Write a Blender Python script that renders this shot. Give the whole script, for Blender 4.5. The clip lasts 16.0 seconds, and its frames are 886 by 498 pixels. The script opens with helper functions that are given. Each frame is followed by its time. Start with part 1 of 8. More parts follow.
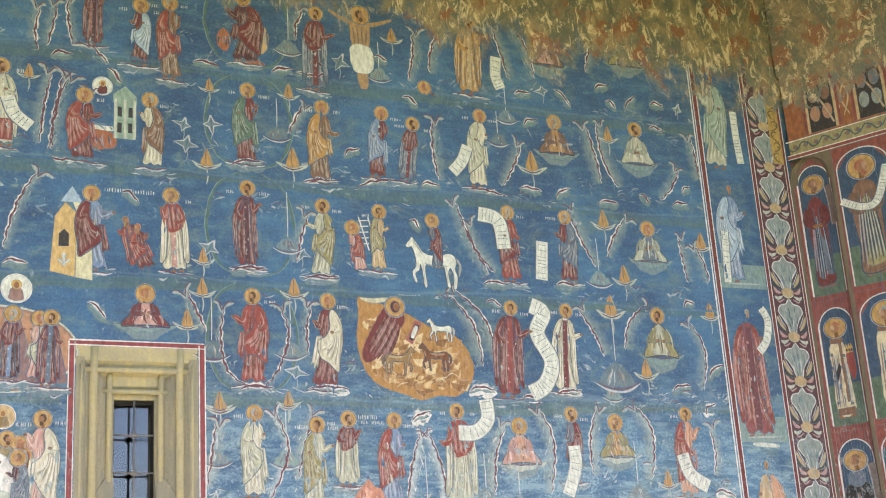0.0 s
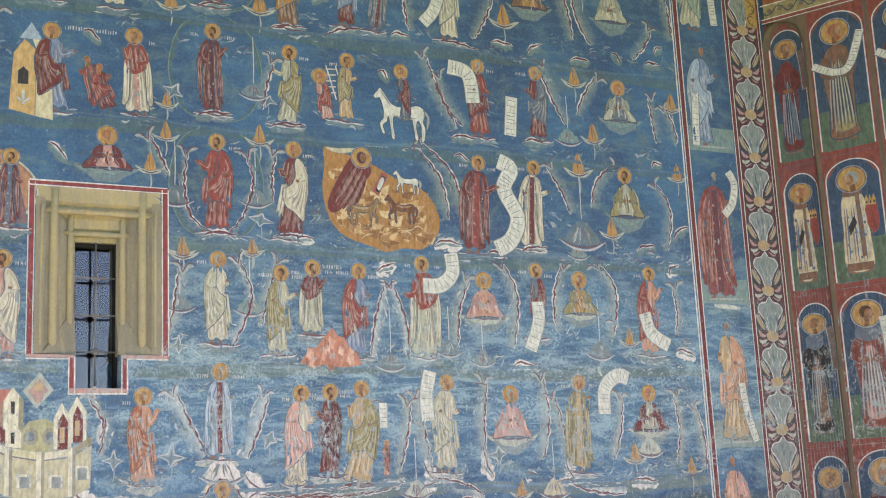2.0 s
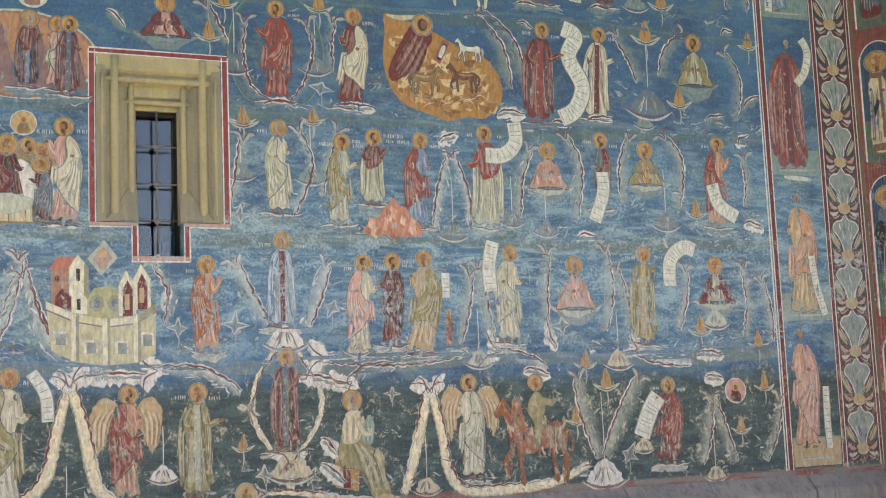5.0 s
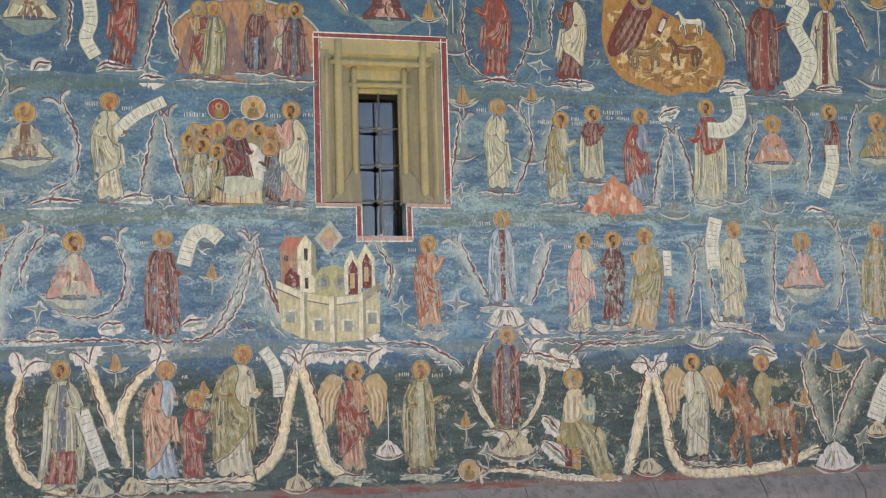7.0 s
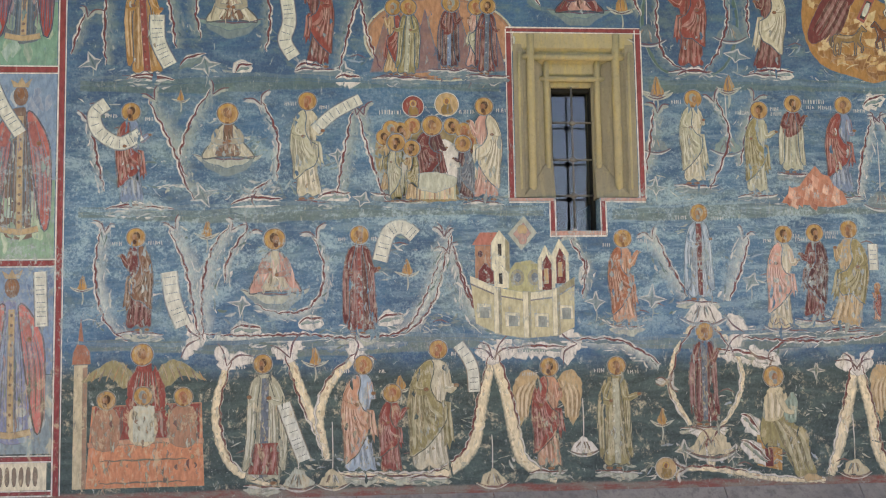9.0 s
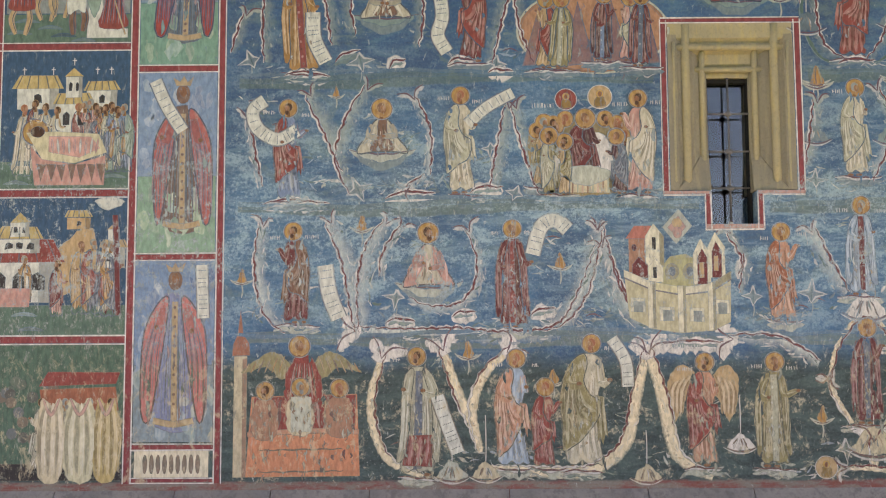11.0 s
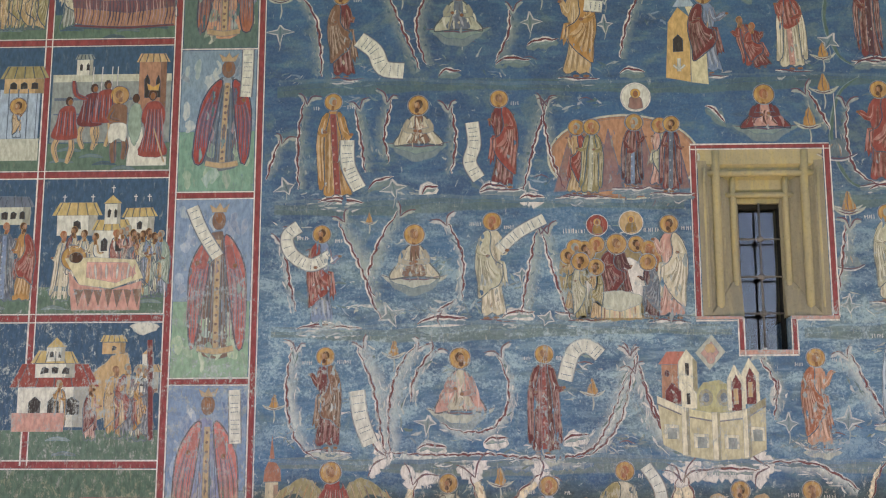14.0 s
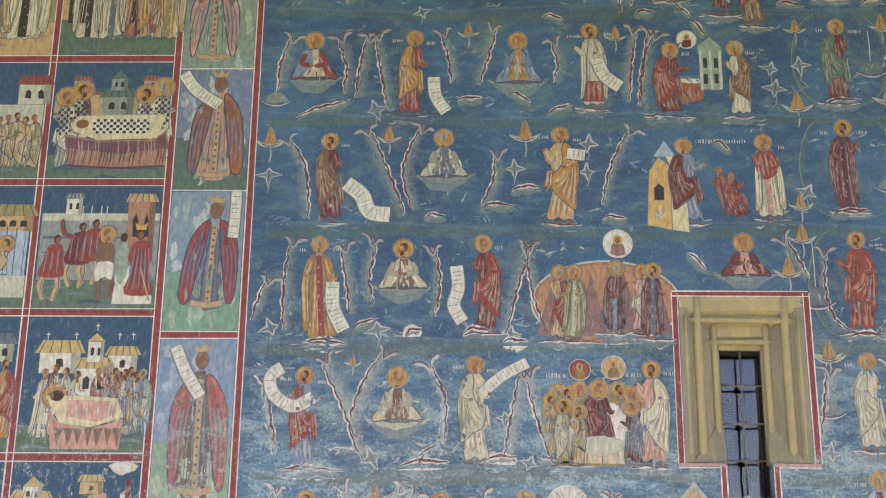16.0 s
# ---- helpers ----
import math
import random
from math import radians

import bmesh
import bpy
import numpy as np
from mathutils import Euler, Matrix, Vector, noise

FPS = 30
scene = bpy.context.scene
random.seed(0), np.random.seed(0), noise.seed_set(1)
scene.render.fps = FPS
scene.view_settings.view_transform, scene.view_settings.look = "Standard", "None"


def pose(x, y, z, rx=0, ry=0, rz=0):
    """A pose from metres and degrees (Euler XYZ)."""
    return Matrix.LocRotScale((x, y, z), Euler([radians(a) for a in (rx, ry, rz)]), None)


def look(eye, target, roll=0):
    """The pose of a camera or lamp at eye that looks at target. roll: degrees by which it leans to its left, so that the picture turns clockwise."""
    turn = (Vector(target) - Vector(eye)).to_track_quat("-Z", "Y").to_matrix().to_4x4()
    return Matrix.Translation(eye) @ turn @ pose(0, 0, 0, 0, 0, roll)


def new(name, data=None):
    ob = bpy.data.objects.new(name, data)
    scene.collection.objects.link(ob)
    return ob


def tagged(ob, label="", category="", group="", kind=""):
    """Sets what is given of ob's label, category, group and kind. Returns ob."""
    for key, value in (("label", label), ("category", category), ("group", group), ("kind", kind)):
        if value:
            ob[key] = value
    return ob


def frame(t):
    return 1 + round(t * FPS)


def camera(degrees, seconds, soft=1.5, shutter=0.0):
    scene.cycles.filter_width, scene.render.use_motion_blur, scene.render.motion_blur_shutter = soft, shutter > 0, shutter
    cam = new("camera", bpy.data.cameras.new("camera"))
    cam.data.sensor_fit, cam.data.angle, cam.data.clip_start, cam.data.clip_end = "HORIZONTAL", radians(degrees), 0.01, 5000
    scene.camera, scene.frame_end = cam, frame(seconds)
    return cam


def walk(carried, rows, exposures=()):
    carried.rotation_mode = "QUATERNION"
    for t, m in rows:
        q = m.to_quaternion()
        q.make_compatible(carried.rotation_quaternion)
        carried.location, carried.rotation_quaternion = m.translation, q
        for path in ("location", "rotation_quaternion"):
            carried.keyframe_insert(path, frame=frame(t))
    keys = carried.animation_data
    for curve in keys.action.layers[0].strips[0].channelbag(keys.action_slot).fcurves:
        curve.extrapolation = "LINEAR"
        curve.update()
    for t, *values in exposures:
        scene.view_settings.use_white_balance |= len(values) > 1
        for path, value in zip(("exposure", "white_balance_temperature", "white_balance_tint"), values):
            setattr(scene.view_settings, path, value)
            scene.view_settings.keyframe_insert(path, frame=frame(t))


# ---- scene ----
import itertools

cam = camera(37.8, 16.0, 1.1)
EXPOSURES = [(0, 2.71, 7500, 24), (1.5, 2.46, 7500, 24), (3, 2.27, 7600, 24), (5.3, 2.16, 8000, 22), (10, 2.0, 8400, 26), (12.5, 1.98, 8300, 28), (15, 2.04, 8000, 28), (16, 2.2, 7900, 28)]
PATH = [
    (0, (-2.219, -11.291, 2.3), (-1.412, -9.558, 2.891), -3.7),
    (0.5, (-2.219, -11.191, 2.208), (-1.403, -9.455, 2.776), -3.6),
    (1, (-2.235, -11.143, 2.141), (-1.39, -9.406, 2.662), -3.5),
    (1.5, (-2.209, -11.123, 2.087), (-1.343, -9.382, 2.556), -3.2),
    (2, (-2.206, -11.095, 2.06), (-1.334, -9.342, 2.471), -2.7),
    (2.5, (-2.217, -11.069, 2.019), (-1.342, -9.31, 2.396), -2.0),
    (3, (-2.239, -11.052, 2.035), (-1.364, -9.285, 2.371), -1.3),
    (3.2, (-2.24, -11.055, 2.032), (-1.366, -9.285, 2.354), -1.6),
    (5.3, (-2.082, -10.949, 1.87), (-1.333, -9.111, 2.112), -2.3),
    (5.5, (-2.074, -10.95, 1.87), (-1.354, -9.099, 2.111), -2.2),
    (6, (-2.057, -10.937, 1.885), (-1.411, -9.063, 2.149), -1.7),
    (6.5, (-2.09, -10.925, 1.876), (-1.526, -9.023, 2.126), -1.5),
    (7, (-2.158, -10.904, 1.887), (-1.685, -8.974, 2.115), -1.6),
    (7.5, (-2.189, -10.888, 1.89), (-1.781, -8.943, 2.11), -2.0),
    (8, (-2.229, -10.876, 1.885), (-1.894, -8.917, 2.107), -1.9),
    (8.5, (-2.226, -10.868, 1.883), (-1.969, -8.897, 2.106), -1.4),
    (9, (-2.265, -10.846, 1.882), (-2.066, -8.869, 2.111), -1.0),
    (9.5, (-2.333, -10.82, 1.876), (-2.186, -8.838, 2.106), -0.9),
    (10, (-2.355, -10.809, 1.883), (-2.278, -8.822, 2.103), -0.9),
    (10.2, (-2.366, -10.824, 1.885), (-2.312, -8.836, 2.101), -0.8),
    (12.3, (-2.261, -10.851, 1.914), (-2.339, -8.871, 2.188), 0.2),
    (12.5, (-2.252, -10.845, 1.921), (-2.325, -8.867, 2.211), 0.3),
    (13, (-2.259, -10.863, 1.942), (-2.332, -8.89, 2.262), 0.4),
    (13.5, (-2.283, -10.873, 1.973), (-2.365, -8.904, 2.319), 0.4),
    (14, (-2.26, -10.892, 1.994), (-2.345, -8.932, 2.386), 0.0),
    (14.5, (-2.258, -10.909, 2.012), (-2.336, -8.96, 2.454), -0.1),
    (15, (-2.289, -10.951, 2.019), (-2.355, -9.019, 2.531), 0.3),
    (15.5, (-2.313, -10.956, 1.989), (-2.37, -9.038, 2.555), 0.5),
    (16, (-2.288, -10.96, 1.98), (-2.342, -9.054, 2.585), 0.6),
]
walk(cam, [(t, look(eye, target, roll)) for t, eye, target, roll in PATH], EXPOSURES)


# ---- light ----
world = bpy.data.worlds.new("sky")
scene.world = world
world.use_nodes = True
wn, wl = world.node_tree.nodes, world.node_tree.links
wn.clear()
sky = wn.new("ShaderNodeTexSky")
sky.sky_type, sky.sun_disc = "NISHITA", False
sky.sun_elevation, sky.sun_rotation = radians(46), radians(105)
sky_bg, sky_out = wn.new("ShaderNodeBackground"), wn.new("ShaderNodeOutputWorld")
sky.air_density, sky.dust_density, sky.ozone_density, sky.altitude = 0.9, 0.1, 2.0, 800
sky_bg.inputs["Strength"].default_value = 0.09
wl.new(sky.outputs[0], sky_bg.inputs[0])
wl.new(sky_bg.outputs[0], sky_out.inputs[0])
sun = new("sun", bpy.data.lights.new("sun", "SUN"))
sun.data.energy, sun.data.angle, sun.data.color = 5.0, radians(0.6), (1.0, 0.95, 0.87)
# the sun comes steeply along the wall: the deep eaves keep the fresco in shade, the pale strip added before it is lit
sun.matrix_world = look((30, -8, 32), (0, 0, 0))

# ---- materials ----


def srgb(r, g, b):
    return tuple(((v / 255 + 0.055) / 1.055) ** 2.4 if v > 10 else v / 3294 for v in (r, g, b)) + (1.0,)


PIGMENT = {
    "red": (136, 68, 62), "maroon": (108, 54, 54), "wine": (84, 50, 54), "rose": (180, 136, 126), "salmon": (184, 136, 112),
    "terra": (150, 94, 72), "brown": (120, 90, 74), "ochre": (166, 124, 76), "gold": (182, 142, 80), "olive": (138, 128, 92),
    "pale": (172, 174, 160), "white": (190, 190, 180), "blue": (112, 130, 156), "slate": (92, 102, 116), "green": (82, 106, 94),
    # with the duller red, blue, green and leaf tones used mostly on the apse
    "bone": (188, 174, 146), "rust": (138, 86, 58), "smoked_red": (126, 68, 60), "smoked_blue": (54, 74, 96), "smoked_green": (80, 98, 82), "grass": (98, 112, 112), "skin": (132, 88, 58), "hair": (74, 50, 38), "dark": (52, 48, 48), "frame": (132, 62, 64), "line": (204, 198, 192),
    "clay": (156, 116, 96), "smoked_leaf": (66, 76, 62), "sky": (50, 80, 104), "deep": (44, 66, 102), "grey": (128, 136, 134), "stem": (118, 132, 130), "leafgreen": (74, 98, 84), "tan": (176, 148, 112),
    "yellow": (176, 154, 106), "cream": (188, 180, 150), "mist": (146, 164, 180), "sage": (128, 148, 136), "pink": (192, 146, 136), "violet": (136, 136, 164),
}


class Nodes:
    """Short ways to add shader nodes."""

    def __init__(self, name):
        self.mat = bpy.data.materials.new(name)
        self.mat.use_nodes = True
        self.tree = self.mat.node_tree
        self.tree.nodes.clear()
        self.out = self.add("ShaderNodeOutputMaterial")
        self.bsdf = self.add("ShaderNodeBsdfPrincipled")
        self.link(self.bsdf.outputs[0], self.out.inputs[0])

    def add(self, kind):
        return self.tree.nodes.new(kind)

    def link(self, a, b):
        self.tree.links.new(a, b)

    def put(self, socket, value):
        if isinstance(value, bpy.types.NodeSocket):
            self.link(value, socket)
        else:
            socket.default_value = value

    def position(self, stretch=(1, 1, 1)):
        geo, mapping = self.add("ShaderNodeNewGeometry"), self.add("ShaderNodeMapping")
        mapping.inputs["Scale"].default_value = stretch
        self.link(geo.outputs["Position"], mapping.inputs["Vector"])
        return mapping.outputs[0]

    def axis(self, name):
        geo, sep = self.add("ShaderNodeNewGeometry"), self.add("ShaderNodeSeparateXYZ")
        self.link(geo.outputs["Position"], sep.inputs[0])
        return sep.outputs[name]

    def noise(self, scale, detail=4, rough=0.55, stretch=(1, 1, 1), warp=0.0):
        n = self.add("ShaderNodeTexNoise")
        self.link(self.position(stretch), n.inputs["Vector"])
        n.inputs["Scale"].default_value, n.inputs["Detail"].default_value = scale, detail
        n.inputs["Roughness"].default_value, n.inputs["Distortion"].default_value = rough, warp
        return n.outputs["Fac"]

    def math(self, op, a, b=0.0):
        m = self.add("ShaderNodeMath")
        m.operation = op
        self.put(m.inputs[0], a)
        self.put(m.inputs[1], b)
        return m.outputs[0]

    def ramp(self, value, low, high, a=0.0, b=1.0):
        r = self.add("ShaderNodeMapRange")
        r.interpolation_type = "SMOOTHSTEP"
        self.put(r.inputs[0], value)
        for i, v in enumerate((low, high, a, b)):
            r.inputs[i + 1].default_value = v
        return r.outputs[0]

    def mix(self, fac, a, b, mode="MIX"):
        m = self.add("ShaderNodeMix")
        m.data_type, m.blend_type = "RGBA", mode
        self.put(m.inputs[0], fac)
        self.put(m.inputs[6], a)
        self.put(m.inputs[7], b)
        return m.outputs[2]

    def finish(self, colour, rough=0.9, height=None, bump=0.2, distance=0.004):
        self.put(self.bsdf.inputs["Base Color"], colour)
        self.put(self.bsdf.inputs["Roughness"], rough)
        if height is not None:
            b = self.add("ShaderNodeBump")
            b.inputs["Strength"].default_value, b.inputs["Distance"].default_value = bump, distance
            self.link(height, b.inputs["Height"])
            self.link(b.outputs[0], self.bsdf.inputs["Normal"])
        return self.mat


def fresco_ground(n):
    """The bare ground of the fresco: azurite blue, worn and limed, dark green at the foot, bared brown plaster at the top."""
    z, x = n.axis("Z"), n.axis("X")
    cloud, grain, fine = n.noise(0.9, 5, 0.6), n.noise(5, 6, 0.64, (0.7, 1, 2.2), 0.4), n.noise(40, 4, 0.6)
    blue = n.mix(n.ramp(cloud, 0.35, 0.68), srgb(26, 65, 102), srgb(45, 93, 130))
    blue = n.mix(n.ramp(grain, 0.46, 0.74, 0, 0.5), blue, srgb(84, 122, 136))
    blue = n.mix(n.ramp(grain, 0.46, 0.26, 0, 0.55), blue, srgb(32, 54, 72))
    # grey-green smudges of washed-out leafage
    smudge = n.math("MULTIPLY", n.ramp(n.noise(2.7, 7, 0.66, (0.9, 1, 1.3), 0.9), 0.5, 0.64), n.ramp(n.noise(14, 6, 0.7, (1, 1, 1), 0.5), 0.34, 0.6, 0.25, 1.0))
    blue = n.mix(n.math("MULTIPLY", smudge, 0.55), blue, srgb(92, 112, 108))
    # lime bloom, heaviest across the middle registers
    bloom = n.math("MULTIPLY", n.ramp(z, 1.6, 3.2), n.ramp(z, 5.4, 3.2, 0.06, 1.0))
    streak = n.math("ADD", n.noise(3.4, 8, 0.72, (0.8, 1, 1.5), 0.6), n.math("MULTIPLY", n.noise(34, 6, 0.75, (1.1, 1, 1.1)), 0.7))
    brushed = n.ramp(n.noise(4.2, 7, 0.7, (0.55, 1, 3.2), 0.5), 0.47, 0.64)
    lime = n.math("MULTIPLY", n.math("MAXIMUM", n.ramp(streak, 0.78, 1.02), n.math("MULTIPLY", brushed, n.ramp(x, -2.5, 3.0, 0.35, 0.75))), bloom)
    faded = n.mix(n.math("MULTIPLY", bloom, 0.13), blue, srgb(128, 156, 164))
    ground = n.mix(n.math("MULTIPLY", lime, 0.66), faded, srgb(164, 190, 196))
    # dark green foot
    edge = n.math("ADD", z, n.math("MULTIPLY", n.math("SUBTRACT", n.noise(2.2, 5, 0.6), 0.5), 0.5))
    foot = n.mix(n.ramp(grain, 0.35, 0.7), srgb(42, 56, 58), srgb(74, 92, 88))
    bits = n.math("MULTIPLY", n.ramp(n.noise(5.5, 8, 0.75, (1.0, 1, 0.9), 0.6), 0.52, 0.62), n.ramp(n.noise(24, 6, 0.75), 0.44, 0.58))
    foot = n.mix(n.math("MULTIPLY", bits, 0.8), foot, srgb(184, 172, 148))
    ground = n.mix(n.ramp(edge, 2.32, 2.02), ground, foot)
    # worn red-brown skirting stripe
    low = n.mix(n.ramp(n.noise(5, 6, 0.7, (0.5, 1, 2)), 0.42, 0.6), srgb(122, 112, 104), srgb(126, 70, 62))
    ground = n.mix(n.ramp(n.math("ADD", z, n.math("MULTIPLY", grain, 0.05)), 1.2, 1.17), ground, low)
    # bared plaster under the eaves
    bare = n.math("ADD", n.math("ADD", z, n.math("MULTIPLY", x, 0.075)), n.math("MULTIPLY", n.math("SUBTRACT", n.noise(1.9, 8, 0.72, (1, 1, 0.7), 0.5), 0.5), 2.2))
    plaster = n.mix(n.ramp(n.noise(3.2, 8, 0.75, (1, 1, 0.8), 0.7), 0.4, 0.64), srgb(88, 90, 78), srgb(150, 126, 92))
    plaster = n.mix(n.ramp(n.noise(2.4, 5, 0.6), 0.52, 0.6), plaster, srgb(132, 84, 56))
    plaster = n.mix(n.ramp(n.noise(15, 6, 0.75), 0.52, 0.68, 0, 0.6), plaster, srgb(64, 66, 60))
    plaster = n.mix(n.ramp(n.noise(6, 6, 0.8, (1.5, 1, 0.7), 0.8), 0.52, 0.6, 0, 0.95), plaster, srgb(206, 182, 146))
    gone = n.ramp(bare, 8.66, 9.05)
    ground = n.mix(gone, ground, plaster)
    ground = n.mix(n.ramp(fine, 0.3, 0.75, 0.0, 0.22), ground, n.mix(0.5, ground, srgb(150, 160, 160)))
    # white scratches and flecks
    fleck = n.math("MAXIMUM", n.ramp(n.noise(18, 6, 0.75, (1.3, 1, 0.8), 0.6), 0.58, 0.68), n.ramp(n.noise(46, 4, 0.7), 0.64, 0.74))
    fleck = n.math("MULTIPLY", n.math("MULTIPLY", fleck, n.ramp(n.noise(3.1, 5, 0.65), 0.4, 0.6, 0.2, 0.85)), n.ramp(z, 6.6, 3.2, 0.4, 1.0))
    ground = n.mix(fleck, ground, srgb(178, 184, 178))
    tone = n.add("ShaderNodeHueSaturation")
    n.link(ground, tone.inputs["Color"])
    n.link(n.ramp(n.noise(60, 4, 0.7), 0.3, 0.7, 0.88, 1.1), tone.inputs["Value"])
    return tone.outputs[0], grain, fine, lime, gone


def fresco(name, painted):
    n = Nodes(name)
    colour, grain, fine, lime, gone = fresco_ground(n)
    if painted:
        at = n.add("ShaderNodeVertexColor")
        at.layer_name = "pigment"
        wear = n.noise(12, 7, 0.7, (1.4, 1, 0.7), 0.5)
        brush = n.noise(70, 4, 0.7, (1.5, 1, 0.5))
        extra = n.math("MAXIMUM", n.math("SUBTRACT", at.outputs["Alpha"], 1.0), 0.0)
        low = n.ramp(n.axis("Z"), 5.2, 2.0, 0.0, 0.15)
        kept = n.math("ADD", n.math("MULTIPLY", n.math("SUBTRACT", wear, 0.52), 1.5), n.math("MULTIPLY", n.math("SUBTRACT", brush, 0.5), 0.8))
        kept = n.math("ADD", n.math("ADD", kept, extra), n.math("SUBTRACT", 0.86, n.math("ADD", n.math("ADD", low, n.math("MULTIPLY", gone, 0.62)), n.math("MULTIPLY", lime, 0.3))))
        cover = n.math("MULTIPLY", n.ramp(kept, 0.36, 0.66), n.math("MINIMUM", at.outputs["Alpha"], 1.0))
        value = n.ramp(n.noise(22, 5, 0.6, (1.4, 1, 0.6)), 0.28, 0.72, 0.74, 1.2)
        hsv = n.add("ShaderNodeHueSaturation")
        n.link(at.outputs["Color"], hsv.inputs["Color"])
        n.link(value, hsv.inputs["Value"])
        bared = n.mix(n.ramp(n.axis("Z"), 5.5, 2.2, 0.1, 0.62), colour, srgb(176, 166, 146))
        worn = n.mix(n.math("MINIMUM", n.math("MULTIPLY", at.outputs["Alpha"], 0.8), 1.0), colour, bared)
        below = n.add("ShaderNodeVertexColor")
        below.layer_name = "under"
        tinted = n.mix(n.ramp(value, 0.7, 1.25, 0.0, 0.35), below.outputs["Color"], srgb(214, 206, 190))
        flaked = n.math("MULTIPLY", below.outputs["Alpha"], n.ramp(kept, 0.3, 0.56, 0.12, 1.0))
        worn = n.mix(flaked, worn, tinted)
        colour = n.mix(cover, worn, hsv.outputs[0])
        low_loss = n.math("MULTIPLY", n.ramp(n.noise(9, 7, 0.75, (1.3, 1, 0.7), 0.5), 0.53, 0.62), n.ramp(n.axis("Z"), 2.6, 1.7, 0.0, 0.55))
        colour = n.mix(low_loss, colour, srgb(196, 180, 150))
        loss = n.math("MULTIPLY", n.ramp(n.noise(17, 6, 0.75, (1.5, 1, 0.45), 0.4), 0.56, 0.68), n.ramp(n.axis("Z"), 5.6, 3.6, 0.12, 0.5))
        colour = n.mix(loss, colour, srgb(176, 174, 160))
    rough = n.ramp(grain, 0.2, 0.8, 0.8, 0.97)
    height = n.math("ADD", n.math("MULTIPLY", grain, 0.7), n.math("MULTIPLY", fine, 0.4))
    return n.finish(colour, rough, height, 0.35, 0.006)


def stone_material(name, a, b, c):
    n = Nodes(name)
    big, small, streak = n.noise(2.5, 5, 0.6), n.noise(38, 6, 0.7), n.noise(6, 6, 0.65, (2.5, 2.5, 0.4))
    colour = n.mix(n.ramp(big, 0.3, 0.7), srgb(*a), srgb(*b))
    colour = n.mix(n.ramp(streak, 0.46, 0.66, 0, 0.75), colour, srgb(*c))
    colour = n.mix(n.ramp(small, 0.45, 0.8, 0, 0.35), colour, srgb(80, 74, 62))
    return n.finish(colour, 0.88, n.math("ADD", small, streak), 0.3, 0.004)


def plain_material(name, a, b, rough=0.7, metal=0.0, scale=20):
    n = Nodes(name)
    n.bsdf.inputs["Metallic"].default_value = metal
    g = n.noise(scale, 5, 0.6)
    return n.finish(n.mix(n.ramp(g, 0.3, 0.7), srgb(*a), srgb(*b)), rough, g, 0.2, 0.003)


def glass_material():
    n = Nodes("window_glass")
    n.bsdf.inputs["Transmission Weight"].default_value = 1.0
    n.bsdf.inputs["IOR"].default_value = 1.62
    n.bsdf.inputs["Base Color"].default_value = (0.9, 0.95, 0.95, 1)
    n.bsdf.inputs["Roughness"].default_value = 0.0
    return n.mat


GROUND = fresco("fresco_ground", False)
PAINT = fresco("fresco_paint", True)
STONE = stone_material("ochre_sandstone", (146, 137, 112), (162, 150, 118), (174, 156, 108))
STONE_GREY = stone_material("grey_sandstone", (126, 119, 104), (140, 131, 110), (152, 140, 112))
PLINTH = stone_material("plinth_stone", (126, 120, 114), (146, 138, 130), (110, 102, 98))
IRON = plain_material("wrought_iron", (86, 82, 80), (112, 106, 102), 0.6, 0.0, 60)
# near-black: the darkness of slit and room is put into the colour
DARK = plain_material("shade_black", (16, 15, 14), (24, 22, 20), 0.9)


def court_material():
    """Unseen ground: a pale strip along the church, added to bounce light up the wall, mown grass beyond it."""
    n = Nodes("court")
    pebbles, patches = n.noise(40, 5, 0.7), n.noise(1.2, 5, 0.6)
    bounce_gravel = n.mix(n.ramp(pebbles, 0.3, 0.7), srgb(186, 178, 162), srgb(220, 212, 196))
    grass = n.mix(n.ramp(patches, 0.35, 0.7), srgb(62, 84, 40), srgb(92, 108, 56))
    edge = n.math("ADD", n.axis("Y"), n.math("MULTIPLY", n.math("SUBTRACT", patches, 0.5), 0.8))
    return n.finish(n.mix(n.ramp(edge, -5.6, -5.4), grass, bounce_gravel), 0.95, pebbles, 0.4, 0.01)


LAWN = court_material()
SHINGLE = plain_material("wood_shingle", (74, 66, 58), (104, 94, 82), 0.9, 0.0, 9)
GLASS = glass_material()

# ---- building blocks ----


def mesh_object(name, bm, material, parent=None, label=""):
    data = bpy.data.meshes.new(name)
    bm.normal_update()
    bm.to_mesh(data)
    bm.free()
    data.materials.append(material)
    ob = new(name, data)
    ob.parent = parent
    if label:
        ob["label"] = label
    return ob


part = mesh_object


def prism(bm, section, place, low, high):
    """A solid from a closed section; place(a, b, h) puts a point of it into the world at height or length h."""
    rings = [[bm.verts.new(place(a, b, h)) for a, b in section] for h in (low, high)]
    n = len(section)
    for i in range(n):
        bm.faces.new((rings[0][i], rings[0][(i + 1) % n], rings[1][(i + 1) % n], rings[1][i]))
    bm.faces.new(rings[0])
    bm.faces.new(rings[1])
    bmesh.ops.recalc_face_normals(bm, faces=bm.faces)


def box(bm, x0, x1, y0, y1, z0, z1):
    prism(bm, [(x0, y0), (x1, y0), (x1, y1), (x0, y1)], lambda a, b, h: (a, b, h), z0, z1)


